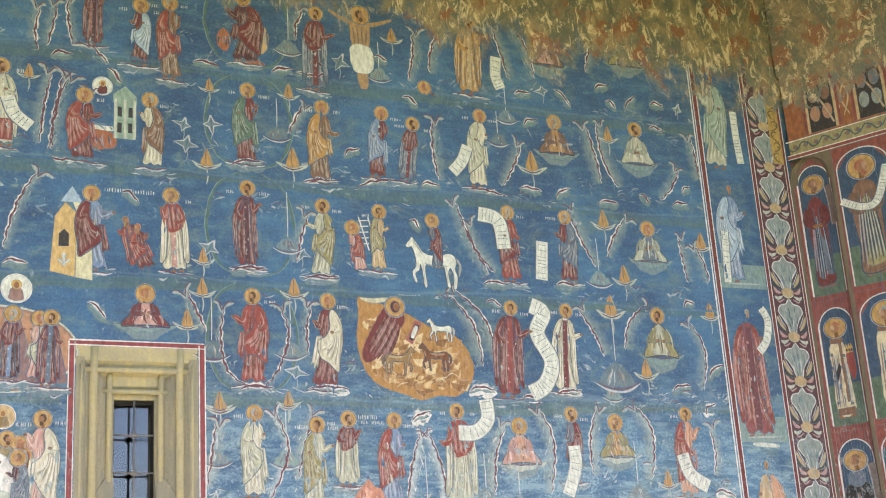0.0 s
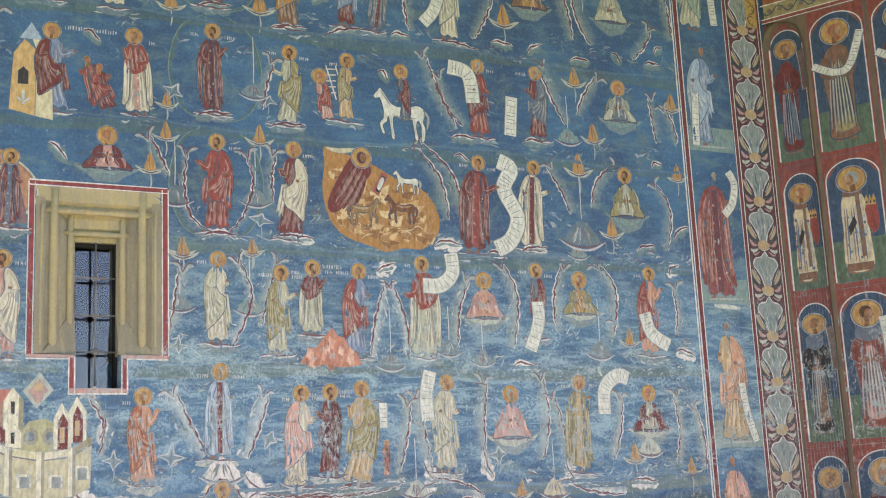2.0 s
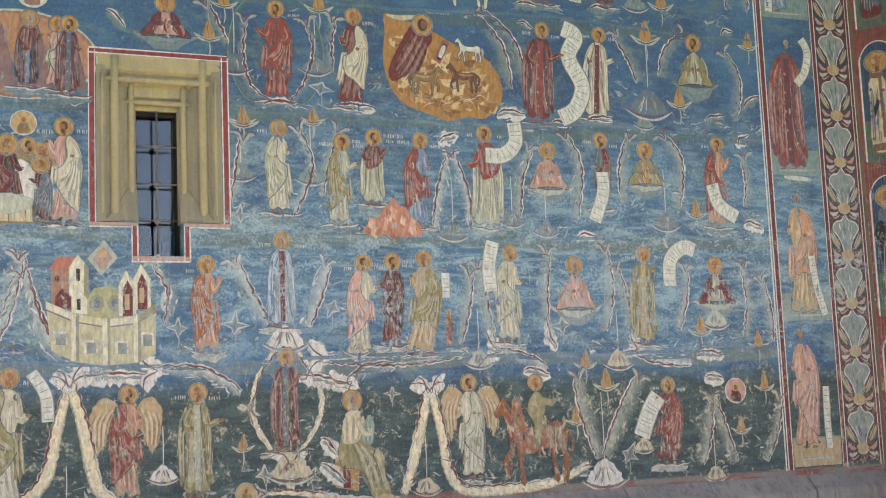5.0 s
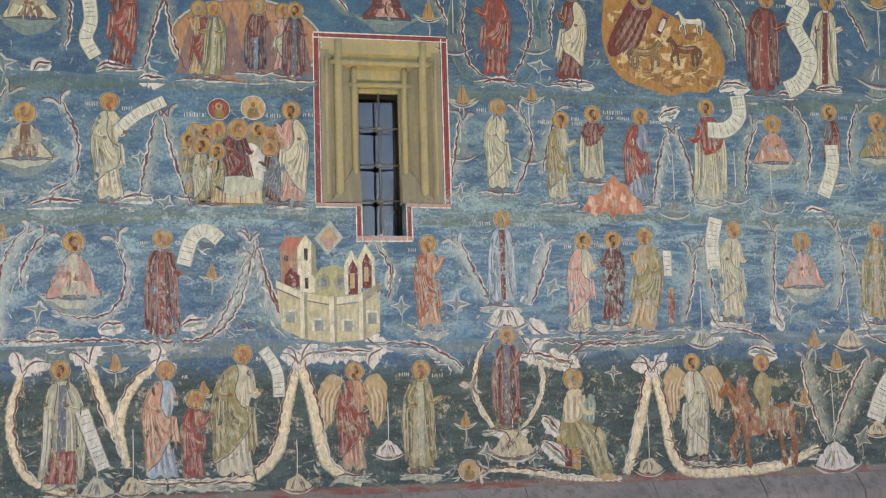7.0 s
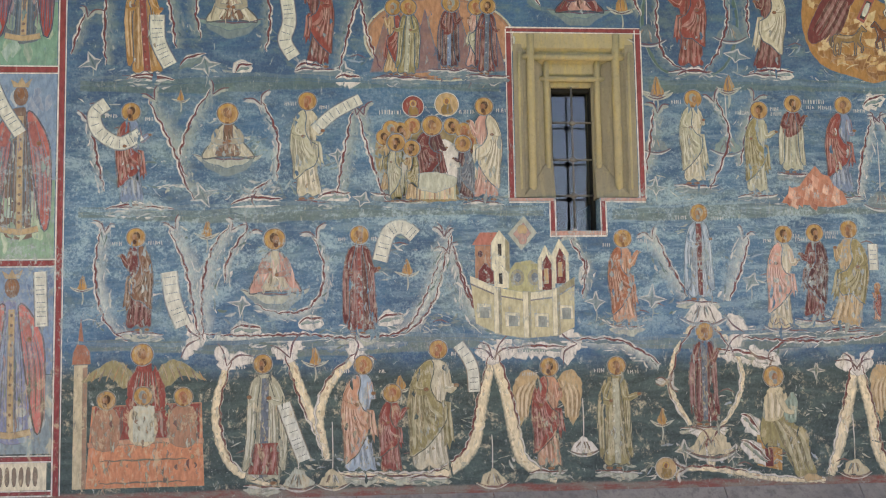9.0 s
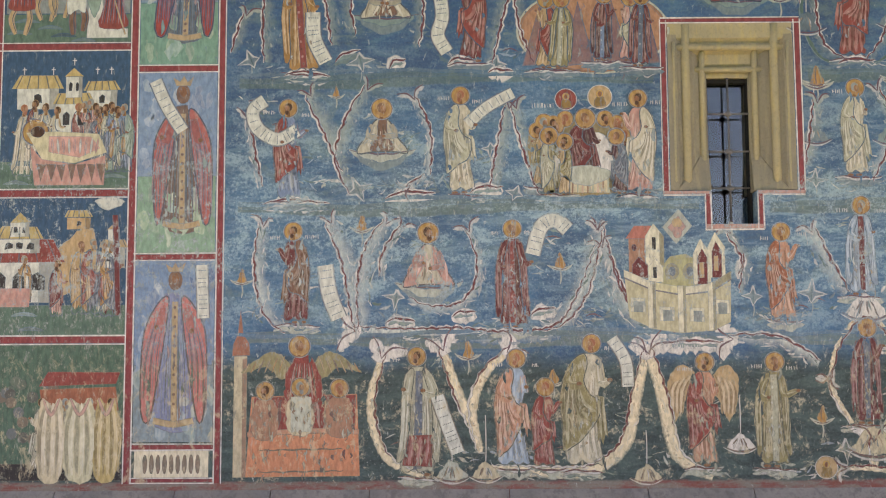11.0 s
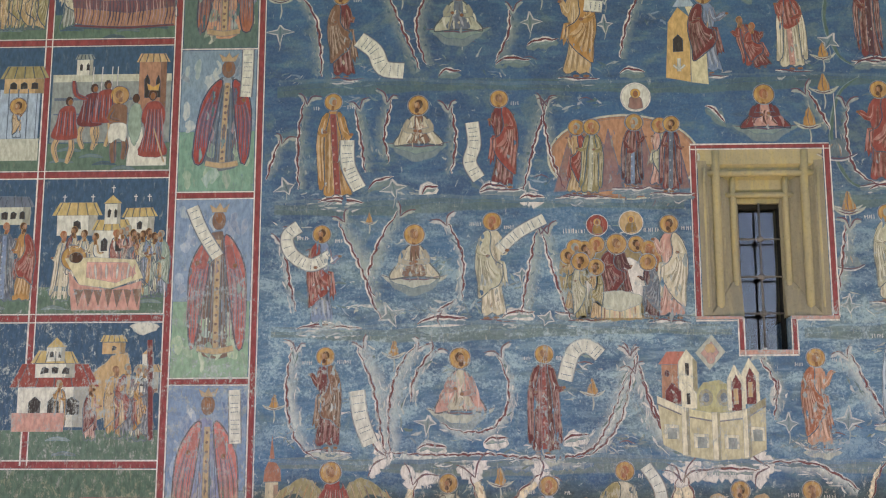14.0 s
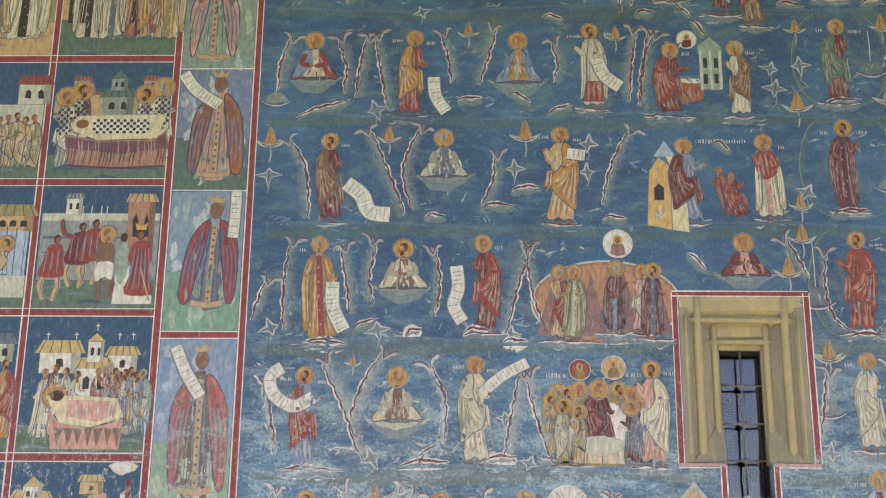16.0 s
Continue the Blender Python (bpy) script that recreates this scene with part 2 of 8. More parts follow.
def tube(bm, path, radius, sides=10):
    """A rod along a line of points."""
    pts = [Vector(p) for p in path]
    rings = []
    for i, p in enumerate(pts):
        way = (pts[min(i + 1, len(pts) - 1)] - pts[max(i - 1, 0)]).normalized()
        side = way.cross(Vector((0.3, 1, 0.2))).normalized()
        other = way.cross(side)
        r = radius[i] if isinstance(radius, (list, tuple)) else radius
        rings.append([bm.verts.new(p + r * (math.cos(a) * side + math.sin(a) * other)) for a in (2 * math.pi * k / sides for k in range(sides))])
    for a, b in zip(rings, rings[1:]):
        for k in range(sides):
            bm.faces.new((a[k], a[(k + 1) % sides], b[(k + 1) % sides], b[k])).smooth = True
    bm.faces.new(rings[0])
    bm.faces.new(rings[-1])
    bmesh.ops.recalc_face_normals(bm, faces=bm.faces)


def wall_with_holes(bm, xs, zs, holes, y0, y1):
    """An upright slab between y0 and y1 on a grid of cells, some of them open right through."""
    solid = {(i, j) for i in range(len(xs) - 1) for j in range(len(zs) - 1)} - set(holes)
    cache = {}

    def v(i, j, y):
        if (i, j, y) not in cache:
            cache[i, j, y] = bm.verts.new((xs[i], y, zs[j]))
        return cache[i, j, y]
    for i, j in sorted(solid):
        for y in (y0, y1):
            bm.faces.new((v(i, j, y), v(i + 1, j, y), v(i + 1, j + 1, y), v(i, j + 1, y)))
        for di, dj, a, b in ((-1, 0, (i, j), (i, j + 1)), (1, 0, (i + 1, j), (i + 1, j + 1)), (0, -1, (i, j), (i + 1, j)), (0, 1, (i, j + 1), (i + 1, j + 1))):
            if (i + di, j + dj) not in solid:
                bm.faces.new((v(*a, y0), v(*b, y0), v(*b, y1), v(*a, y1)))
    bmesh.ops.recalc_face_normals(bm, faces=bm.faces)


# ---- the church ----
GROUND_Z, FOOT, EAVES, CORNER = 0.35, 1.1, 10.6, 7.58

bm = bmesh.new()
wall_with_holes(bm, [-10.5, -0.53, -0.195, 0.195, 0.53, CORNER + 0.9], [GROUND_Z, 3.29, 3.575, 5.025, EAVES], [(2, 1), (1, 2), (2, 2), (3, 2)], 0.0, 1.0)
wall = tagged(mesh_object("wall_south", bm, GROUND), "church wall covered with a worn blue fresco of a vine with saints", "wall", kind="structure")

bm = bmesh.new()
box(bm, -900, 900, -900, 900, GROUND_Z - 0.4, GROUND_Z)
ground = tagged(mesh_object("ground", bm, LAWN), "unseen ground: pale strip added to bounce light up the wall, mown lawn beyond", "ground", kind="structure")

# closed box added behind the slit, coloured near-black for the unlit church interior
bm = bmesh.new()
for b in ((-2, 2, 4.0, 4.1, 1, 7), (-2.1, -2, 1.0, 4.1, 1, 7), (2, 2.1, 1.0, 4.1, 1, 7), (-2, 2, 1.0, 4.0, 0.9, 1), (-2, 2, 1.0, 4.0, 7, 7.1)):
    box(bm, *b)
tagged(mesh_object("wall_interior", bm, DARK), "near-black walls added behind the window for the unlit interior", "wall", kind="structure")

# unseen eaves over the wall, overhang and length set to block sun and sky
bm = bmesh.new()
prism(bm, [(0.9, 10.5), (-4.7, 9.15), (-4.7, 9.27), (1.0, 12.4), (6.0, 15.0), (6.0, 10.5)], lambda a, b, h: (h, a, b), -12, 24)
tagged(mesh_object("roof", bm, SHINGLE), "wide shingled roof out of view, its deep eaves drawn out to shade the wall", "roof", kind="structure")

# stone plinth under the fresco, in long blocks
plinth = tagged(new("plinth"), "grey weathered stone plinth under the frescoed wall", "plinth", kind="structure")
rnd = random.Random(4)
x = -10.5
while x < CORNER - 0.1:
    length = min(rnd.uniform(0.7, 1.25), CORNER - 0.02 - x)
    out = -0.15 + rnd.uniform(-0.008, 0.008)
    bm = bmesh.new()
    prism(bm, [(-0.002, GROUND_Z - 0.1), (out, GROUND_Z - 0.1), (out, 0.93), (out + 0.015, 0.955), (-0.002, 1.095)], lambda a, b, h: (h, a, b), x + 0.004, x + length - 0.004)
    part("stone_block", bm, PLINTH, plinth)
    x += length

# ---- the window ----
window = tagged(new("window_1"), "narrow barred gothic window in a moulded ochre sandstone surround", "window", kind="structure")


def splay(sign):
    """Half of the stepped, splayed jamb: from the wall face in to the slit."""
    return [(sign * a, b) for a, b in ((0.535, -0.004), (0.46, 0.004), (0.44, 0.03), (0.31, 0.075), (0.285, 0.10), (0.20, 0.15), (0.178, 0.16), (0.178, 0.42), (0.535, 0.42))]


for sign in (-1, 1):
    bm = bmesh.new()
    prism(bm, splay(sign), lambda a, b, h: (a, b, h), 3.58, 4.93)
    part("jamb", bm, STONE_GREY, window)
    bm = bmesh.new()
    # sloping stop at the foot of the jamb mouldings, highest beside the slit
    for a, y, z in ((0.18, 0.16, 3.582), (0.47, -0.002, 3.582), (0.18, 0.05, 3.582), (0.18, 0.15, 3.97), (0.21, 0.125, 3.95), (0.40, 0.02, 3.66), (0.47, 0.02, 3.6), (0.47, 0.1, 3.582)):
        bm.verts.new((sign * a, y, z))
    bmesh.ops.convex_hull(bm, input=bm.verts)
    bmesh.ops.recalc_face_normals(bm, faces=bm.faces)
    part("stop", bm, STONE_GREY, window)
    for a, b, r, low, high in ((0.378, 0.04, 0.036, 3.62, 5.02), (0.226, 0.122, 0.028, 3.8, 4.86), (0.485, 0.008, 0.012, 3.6, 4.86)):
        bm = bmesh.new()
        tube(bm, [(sign * a, b + 0.02, low), (sign * a, b, low + 0.06), (sign * a, b, high - 0.22), (sign * a, b - 0.034, high)], [r * 0.5, r, r, r], 12)
        part("roll_moulding", bm, STONE, window)
bm = bmesh.new()
prism(bm, [(-0.005, 5.025), (0.01, 4.90), (0.05, 4.875), (0.06, 4.81), (0.11, 4.78), (0.12, 4.70), (0.155, 4.66), (0.16, 4.585), (0.42, 4.585), (0.42, 5.025)], lambda a, b, h: (h, a, b), -0.532, 0.532)
part("lintel", bm, STONE, window)
for a, b, r, half in ((0.038, 4.825, 0.03, 0.53), (0.116, 4.648, 0.025, 0.31)):
    bm = bmesh.new()
    tube(bm, [(-half, a, b), (0, a, b), (half, a, b)], r, 12)
    part("roll_moulding", bm, STONE, window)
bm = bmesh.new()
box(bm, -0.195, 0.195, 0.05, 0.55, 3.2, 3.292)
part("sill", bm, STONE_GREY, window)
# dark strips added beside the pane: the shade of the reveals as solid colour
for sign in (-1, 1):
    bm = bmesh.new()
    box(bm, min(sign * 0.17, sign * 0.194), max(sign * 0.17, sign * 0.194), 0.18, 0.284, 3.293, 4.584)
    part("reveal_shade_strip", bm, DARK, window, "dark strip added for the shade at the side of the slit")
# a like dark strip added for the shade under the lintel
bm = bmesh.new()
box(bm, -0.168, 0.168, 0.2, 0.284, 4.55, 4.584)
part("lintel_shade_strip", bm, DARK, window, "dark strip added for the shade under the lintel")
bm = bmesh.new()
box(bm, -0.193, 0.193, 0.285, 0.291, 3.293, 4.6)
pane = part("pane", bm, GLASS, window, "dark glass that mirrors the blue sky")
pane.visible_shadow = False
grille = tagged(new("window_grille"), "forged iron window grille with knotted crossings", "grille")
bm = bmesh.new()
tube(bm, [(0.002, 0.163, 3.293), (0.002, 0.163, 4.585)], 0.009, 8)
part("upright_bar", bm, IRON, grille)
for z in (4.268, 3.938, 3.62):
    bm = bmesh.new()
    tube(bm, [(-0.178, 0.163, z), (-0.03, 0.163, z), (0, 0.163, z), (0.03, 0.163, z), (0.178, 0.163, z)], [0.008, 0.009, 0.010, 0.009, 0.008], 8)
    bar = part("cross_bar", bm, IRON, grille)
    bm = bmesh.new()
    bmesh.ops.create_uvsphere(bm, u_segments=12, v_segments=8, radius=1.0, matrix=Matrix.Translation((0.002, 0.163, z)) @ Matrix.Diagonal((0.034, 0.022, 0.026, 1)))
    part("knot", bm, IRON, bar)

# ---- the apse that joins the wall ----
SLOPE = 0.53


def face_point(u, z, d=0.0):
    """A point of the apse's first face: u metres out from the corner, d in front of it."""
    k = math.hypot(1, SLOPE)
    return Vector((CORNER + SLOPE * u - d / k, -u - d * SLOPE / k, z))


NICHE = [(0.0, 0.0), (0.028, 0.05), (0.06, 0.085), (0.24, 0.09), (0.38, 0.085), (0.412, 0.055), (0.435, 0.0)]


def niche_point(u, z, d=0.0):
    """A point in the hollow of the blind niche beside the corner."""
    for (a, p), (b, q) in zip(NICHE, NICHE[1:]):
        if u <= b or b == 0.435:
            deep = p + (q - p) * min(1.0, max(0.0, (u - a) / (b - a)))
            break
    return face_point(u, z, d - deep)


bm = bmesh.new()
rings = []
for z, share, deep in [(GROUND_Z, 1, 1), (7.2, 1, 1), (7.32, 0.93, 1), (7.42, 0.8, 1), (7.49, 0.55, 1), (7.525, 0.25, 1), (7.53, 0.02, 0.05), (EAVES, 0.02, 0.0)]:
    ring = [face_point(0.22 + (u - 0.22) * share, z, -p * deep) for u, p in NICHE]
    ring[0] = face_point(0.0, z) if share == 1 else ring[0]
    ring += [face_point(1.9, z), Vector((9.6, -2.7, z)), Vector((11.4, -3.1, z)), Vector((11.4, 0.4, z)), Vector((CORNER + 0.05, 0.4, z))]
    rings.append([bm.verts.new(p) for p in ring])
for a, b in zip(rings, rings[1:]):
    for k in range(len(a)):
        bm.faces.new((a[k], a[(k + 1) % len(a)], b[(k + 1) % len(a)], b[k]))
bm.faces.new(rings[0])
bm.faces.new(rings[-1])
bmesh.ops.recalc_face_normals(bm, faces=bm.faces)
APSE = stone_material("apse_plaster", (96, 84, 70), (112, 98, 78), (84, 76, 66))
apse = tagged(mesh_object("wall_apse", bm, APSE), "apse wall with a blind niche and rows of painted saints", "wall", kind="structure")

# ---- painting ----
paint_count = [0]
taken = []


def wall_point(u, z, d=0.0):
    return Vector((u, -d, z))


def curve(points, step=0.025, closed=False):
    """A smooth line through points."""
    pts = [Vector(p) for p in points]
    n, out = len(pts), []
    for i in range(n if closed else n - 1):
        if closed:
            a, b, c, d = pts[i - 1], pts[i], pts[(i + 1) % n], pts[(i + 2) % n]
        else:
            a, b, c, d = pts[max(i - 1, 0)], pts[i], pts[i + 1], pts[min(i + 2, n - 1)]
        for k in range(max(2, int((c - b).length / step))):
            t = k / max(2, int((c - b).length / step))
            out.append(0.5 * ((2 * b) + (c - a) * t + (2 * a - 5 * b + 4 * c - d) * t * t + (3 * b - a - 3 * c + d) * t ** 3))
    if not closed:
        out.append(pts[-1])
    return out


def shade(colour, f):
    c = PIGMENT[colour] if isinstance(colour, str) else colour
    return tuple(v * f if f <= 1 else v + (235 - v) * (f - 1) for v in c)


class Painting:
    """Flat strokes and fields of colour laid on a wall, each layer a hair in front of the last, with soft rims."""

    def __init__(self, surface=wall_point):
        self.at, self.verts, self.faces, self.cols, self.unders, self.laid, self.fade = surface, [], [], [], [], 0, 1.0
        self.under = None
        paint_count[0] += 1
        self.rnd = random.Random(paint_count[0] * 7 + 3)
        self.base = 0.0012 + 0.000006 * (paint_count[0] % 67)

    def depth(self, layer):
        self.laid += 1
        return self.base + 0.0006 * layer + 0.000005 * self.laid

    def lay(self, p, d, colour, cover):
        self.verts.append(self.at(p[0], p[1], d))
        self.cols.append((*colour, cover * self.fade))
        self.unders.append((0.0, 0.0, 0.0, 0.0) if self.under is None else (*srgb(*shade(self.under, 1.0))[:3], 1.0))

    def field(self, pts, colour, layer=0, cover=1.0, rough=0.004, soft=0.009):
        d, first, n = self.depth(layer), len(self.verts), len(pts)
        if self.at is wall_point and 0.0035 < rough < 0.0045:
            rough *= 1 + 1.2 * min(1, max(0, (5.2 - pts[0][1]) / 2.4))
        c = srgb(*shade(colour, 1.0))[:3]
        rim = [Vector((p[0] + self.rnd.uniform(-rough, rough), p[1] + self.rnd.uniform(-rough, rough))) for p in pts]
        size = min(max(p[k] for p in rim) - min(p[k] for p in rim) for k in (0, 1))
        soft = min(soft, 0.2 * size)
        turn = 1 if sum(a[0] * b[1] - b[0] * a[1] for a, b in zip(rim, rim[1:] + rim[:1])) > 0 else -1
        for p in rim:
            self.lay(p, d, c, cover * 0.3)
        for i in range(n):
            way = (rim[i] - rim[i - 1]).normalized() + (rim[(i + 1) % n] - rim[i]).normalized()
            inward = Vector((-way[1], way[0])).normalized() * turn if way.length > 1e-6 else Vector((0, 0))
            self.lay(rim[i] + inward * soft, d + 0.00004, c, cover)
        for i in range(n):
            j = (i + 1) % n
            self.faces.append([first + i, first + j, first + n + j, first + n + i])
        self.faces.append(list(range(first + n, first + 2 * n)))

    def blob(self, pts, colour, layer=0, cover=1.0, step=0.03, rough=0.004, soft=0.009):
        self.field(curve(pts, step, True), colour, layer, cover, rough, soft)

    def disc(self, x, z, rx, rz, colour, layer=0, cover=1.0, n=20):
        self.field([(x + rx * math.cos(a), z + rz * math.sin(a)) for a in (2 * math.pi * k / n for k in range(n))], colour, layer, cover, 0.0015, 0.006)

    def rect(self, x0, x1, z0, z1, colour, layer=0, cover=1.0):
        self.field([(x0, z0), (x1, z0), (x1, z1), (x0, z1)], colour, layer, cover, 0.003, 0.005)

    def stroke(self, points, width, colour, layer=0, cover=1.0, taper=1.0, wobble=0.0, smooth=True, step=0.03, ragged=0.0):
        """A brush line with soft sides; taper 0 ends in points at both ends, 1 keeps its width."""
        line = curve(points, step) if smooth else [Vector(p) for p in points]
        d, n, first = self.depth(layer), len(line), len(self.verts)
        phase, c = self.rnd.uniform(0, 6), srgb(*shade(colour, 1.0))[:3]
        for i, p in enumerate(line):
            way = line[min(i + 1, n - 1)] - line[max(i - 1, 0)]
            side = Vector((-way[1], way[0])).normalized() if way.length > 1e-6 else Vector((1, 0))
            s = i / max(1, n - 1)
            w = width * (taper + (1 - taper) * math.sin(math.pi * min(1, max(0.03, s))) ** 0.7) / 2
            w *= 1 + self.rnd.uniform(-ragged, ragged)
            mid = p + side * wobble * math.sin(phase + i * 1.35)
            inner = max(0.25 * w, w - 0.007)
            for k, share in ((w * 1.12, 0.25), (inner, 1.0), (-inner, 1.0), (-w * 1.12, 0.25)):
                self.lay(mid + side * k, d + 0.000004 * i, c, cover * share)
        for i in range(n - 1):
            for k in range(3):
                a = first + 4 * i + k
                self.faces.append([a, a + 1, a + 5, a + 4])

    def done(self, name, label="", parent=None):
        if self.at is wall_point and name in ("painted_figure", "painted_vine", "painted_bud", "painted_scroll", "painted_leaf", "painted_animal", "painted_rock", "painted_tower", "painted_castle", "painted_scene", "painted_crowd", "painted_ground"):
            taken.extend((v[0], v[2]) for v in self.verts[::9])
        data = bpy.data.meshes.new(name)
        data.from_pydata(self.verts, [], self.faces)
        for layer_name, values in (("pigment", self.cols), ("under", self.unders)):
            layer = data.color_attributes.new(layer_name, "FLOAT_COLOR", "POINT")
            layer.data.foreach_set("color", list(itertools.chain.from_iterable(values)))
        data.materials.append(PAINT)
        ob = new(name, data)
        ob.parent = parent or (wall if self.at is wall_point else apse)
        if label:
            ob["label"] = label
        return ob


def worn(p, outline, amount, layer=7):
    """Paint flaked off a shape: downward runs of bare ground along its rim, chips of plaster inside it."""
    if p.at is not wall_point:
        return
    r = p.rnd
    p.under = None
    cx, cz = sum(q[0] for q in outline) / len(outline), sum(q[1] for q in outline) / len(outline)
    amount *= 0.25 + 0.75 * min(1, max(0, (5.2 - cz) / 2.2))
    for k in range(int(len(outline) * amount * 0.14)):
        q = r.choice(outline)
        x, z, l = q[0] + r.uniform(-0.012, 0.012), q[1] + r.uniform(-0.02, 0.05), r.uniform(0.04, 0.13)
        p.stroke([(x, z), (x + r.uniform(-0.012, 0.012), z - l * 0.5), (x + r.uniform(-0.014, 0.014), z - l)], r.uniform(0.012, 0.03), "pale", layer, 0.0 if r.random() < 0.7 else 0.5, 0.1, 0.003, True, 0.02, 0.5)
    for k in range(int(len(outline) * amount * 0.36)):
        q, f = r.choice(outline), r.uniform(0.1, 0.95)
        x, z, l = cx + (q[0] - cx) * f, cz + (q[1] - cz) * f - 0.03, r.uniform(0.02, 0.08)
        p.stroke([(x, z), (x + r.uniform(-0.012, 0.012), z - l * 0.5), (x + r.uniform(-0.014, 0.014), z - l)], r.uniform(0.007, 0.022), r.choice(("bone", "white", "tan", "pale")), layer, r.uniform(0.4, 0.85), 0.1, 0.002, True, 0.02, 0.6)


def halo(p, x, z, r, layer=6):
    p.disc(x, z, r * 1.12, r * 1.12, "line", layer, 0.4)
    p.disc(x, z, r * 1.05, r * 1.05, "brown", layer + 1, 0.9)
    p.under = "brown"
    p.disc(x, z, r * 0.97, r * 0.97, (172, 134, 78), layer + 2, 0.95)
    p.under = "ochre"
    p.disc(x + 0.1 * r, z - 0.06 * r, r * 0.78, r * 0.78, (150, 112, 66), layer + 3, 0.7)
    p.under = None


def head(p, x, z, r, layer=10):
    """A plain head: neck, an oval, a darker cap of hair, a beard, with no features."""
    way = p.rnd.choice((-1, 1))
    turn = way * 0.12 * r
    hair = p.rnd.choice(("hair", "hair", "brown", "terra", "grey"))
    p.under = "gold"
    p.stroke([(x, z - 0.3 * r), (x - turn * 0.5, z - 0.95 * r)], 0.42 * r, shade("skin", 0.85), layer - 1, 0.95, 1.0, 0, False)
    p.disc(x - turn * 0.4, z + 0.1 * r, 0.45 * r, 0.52 * r, hair, layer, 0.98, 12)
    p.under = hair
    p.disc(x + turn, z - 0.06 * r, 0.3 * r, 0.42 * r, shade("skin", 1.08), layer + 1, 0.98, 12)
    p.under = "skin"
    p.disc(x + turn * 1.8, z + 0.04 * r, 0.16 * r, 0.26 * r, p.rnd.choice(("tan", "clay", "terra")), layer + 2, 0.45, 10)
    if p.rnd.random() < 0.65:
        p.disc(x + turn * 1.1, z - 0.5 * r, 0.25 * r, 0.3 * r, shade(hair, 0.95), layer + 3, 0.9, 10)
    p.under = None


def folds(p, place, c, count, low, high, spread, layer):
    """Light and dark folds of cloth running down a robe."""
    p.under = c
    for k in range(count):
        u = (k + p.rnd.uniform(0.2, 0.8)) / count * 2 - 1
        a, b = p.rnd.uniform(low, low + 0.25), p.rnd.uniform(high - 0.2, high)
        bend = p.rnd.uniform(-0.03, 0.03)
        pts = [place(u * spread * 0.6, a), place(u * spread * 0.8 + bend, (a + b) / 2), place(u * spread, b)]
        tone = shade(c, 0.58) if k % 2 == 0 else shade(c, 1.35)
        p.stroke(pts, p.rnd.uniform(0.012, 0.026), tone, layer, 0.8, 0.15, 0.002)
    p.under = None


def model_cloth(p, lines, c, layer, scale=1.0):
    """Cloth modelled along fold lines: broad soft shades and lights first, fine dark and chalk-white lines over them."""
    r = p.rnd
    p.under = c
    for k, pts in enumerate(lines):
        p.stroke(pts, r.uniform(0.03, 0.05) * scale, shade(c, 0.66) if k % 2 == 0 else shade(c, 1.26), layer, 0.75, 0.05, 0.002)
    for k, pts in enumerate(lines):
        moved = [Vector(q) + Vector((r.uniform(0.004, 0.016) * scale, 0)) for q in pts]
        if k % 2 == 0:
            p.stroke(moved, r.uniform(0.007, 0.011) * scale, shade(c, 0.48), layer + 1, 0.75, 0.1, 0.001)
        elif r.random() < 0.8:
            p.stroke(moved, r.uniform(0.006, 0.011) * scale, shade(c, 1.5), layer + 1, 0.65, 0.08, 0.002)
    p.under = None


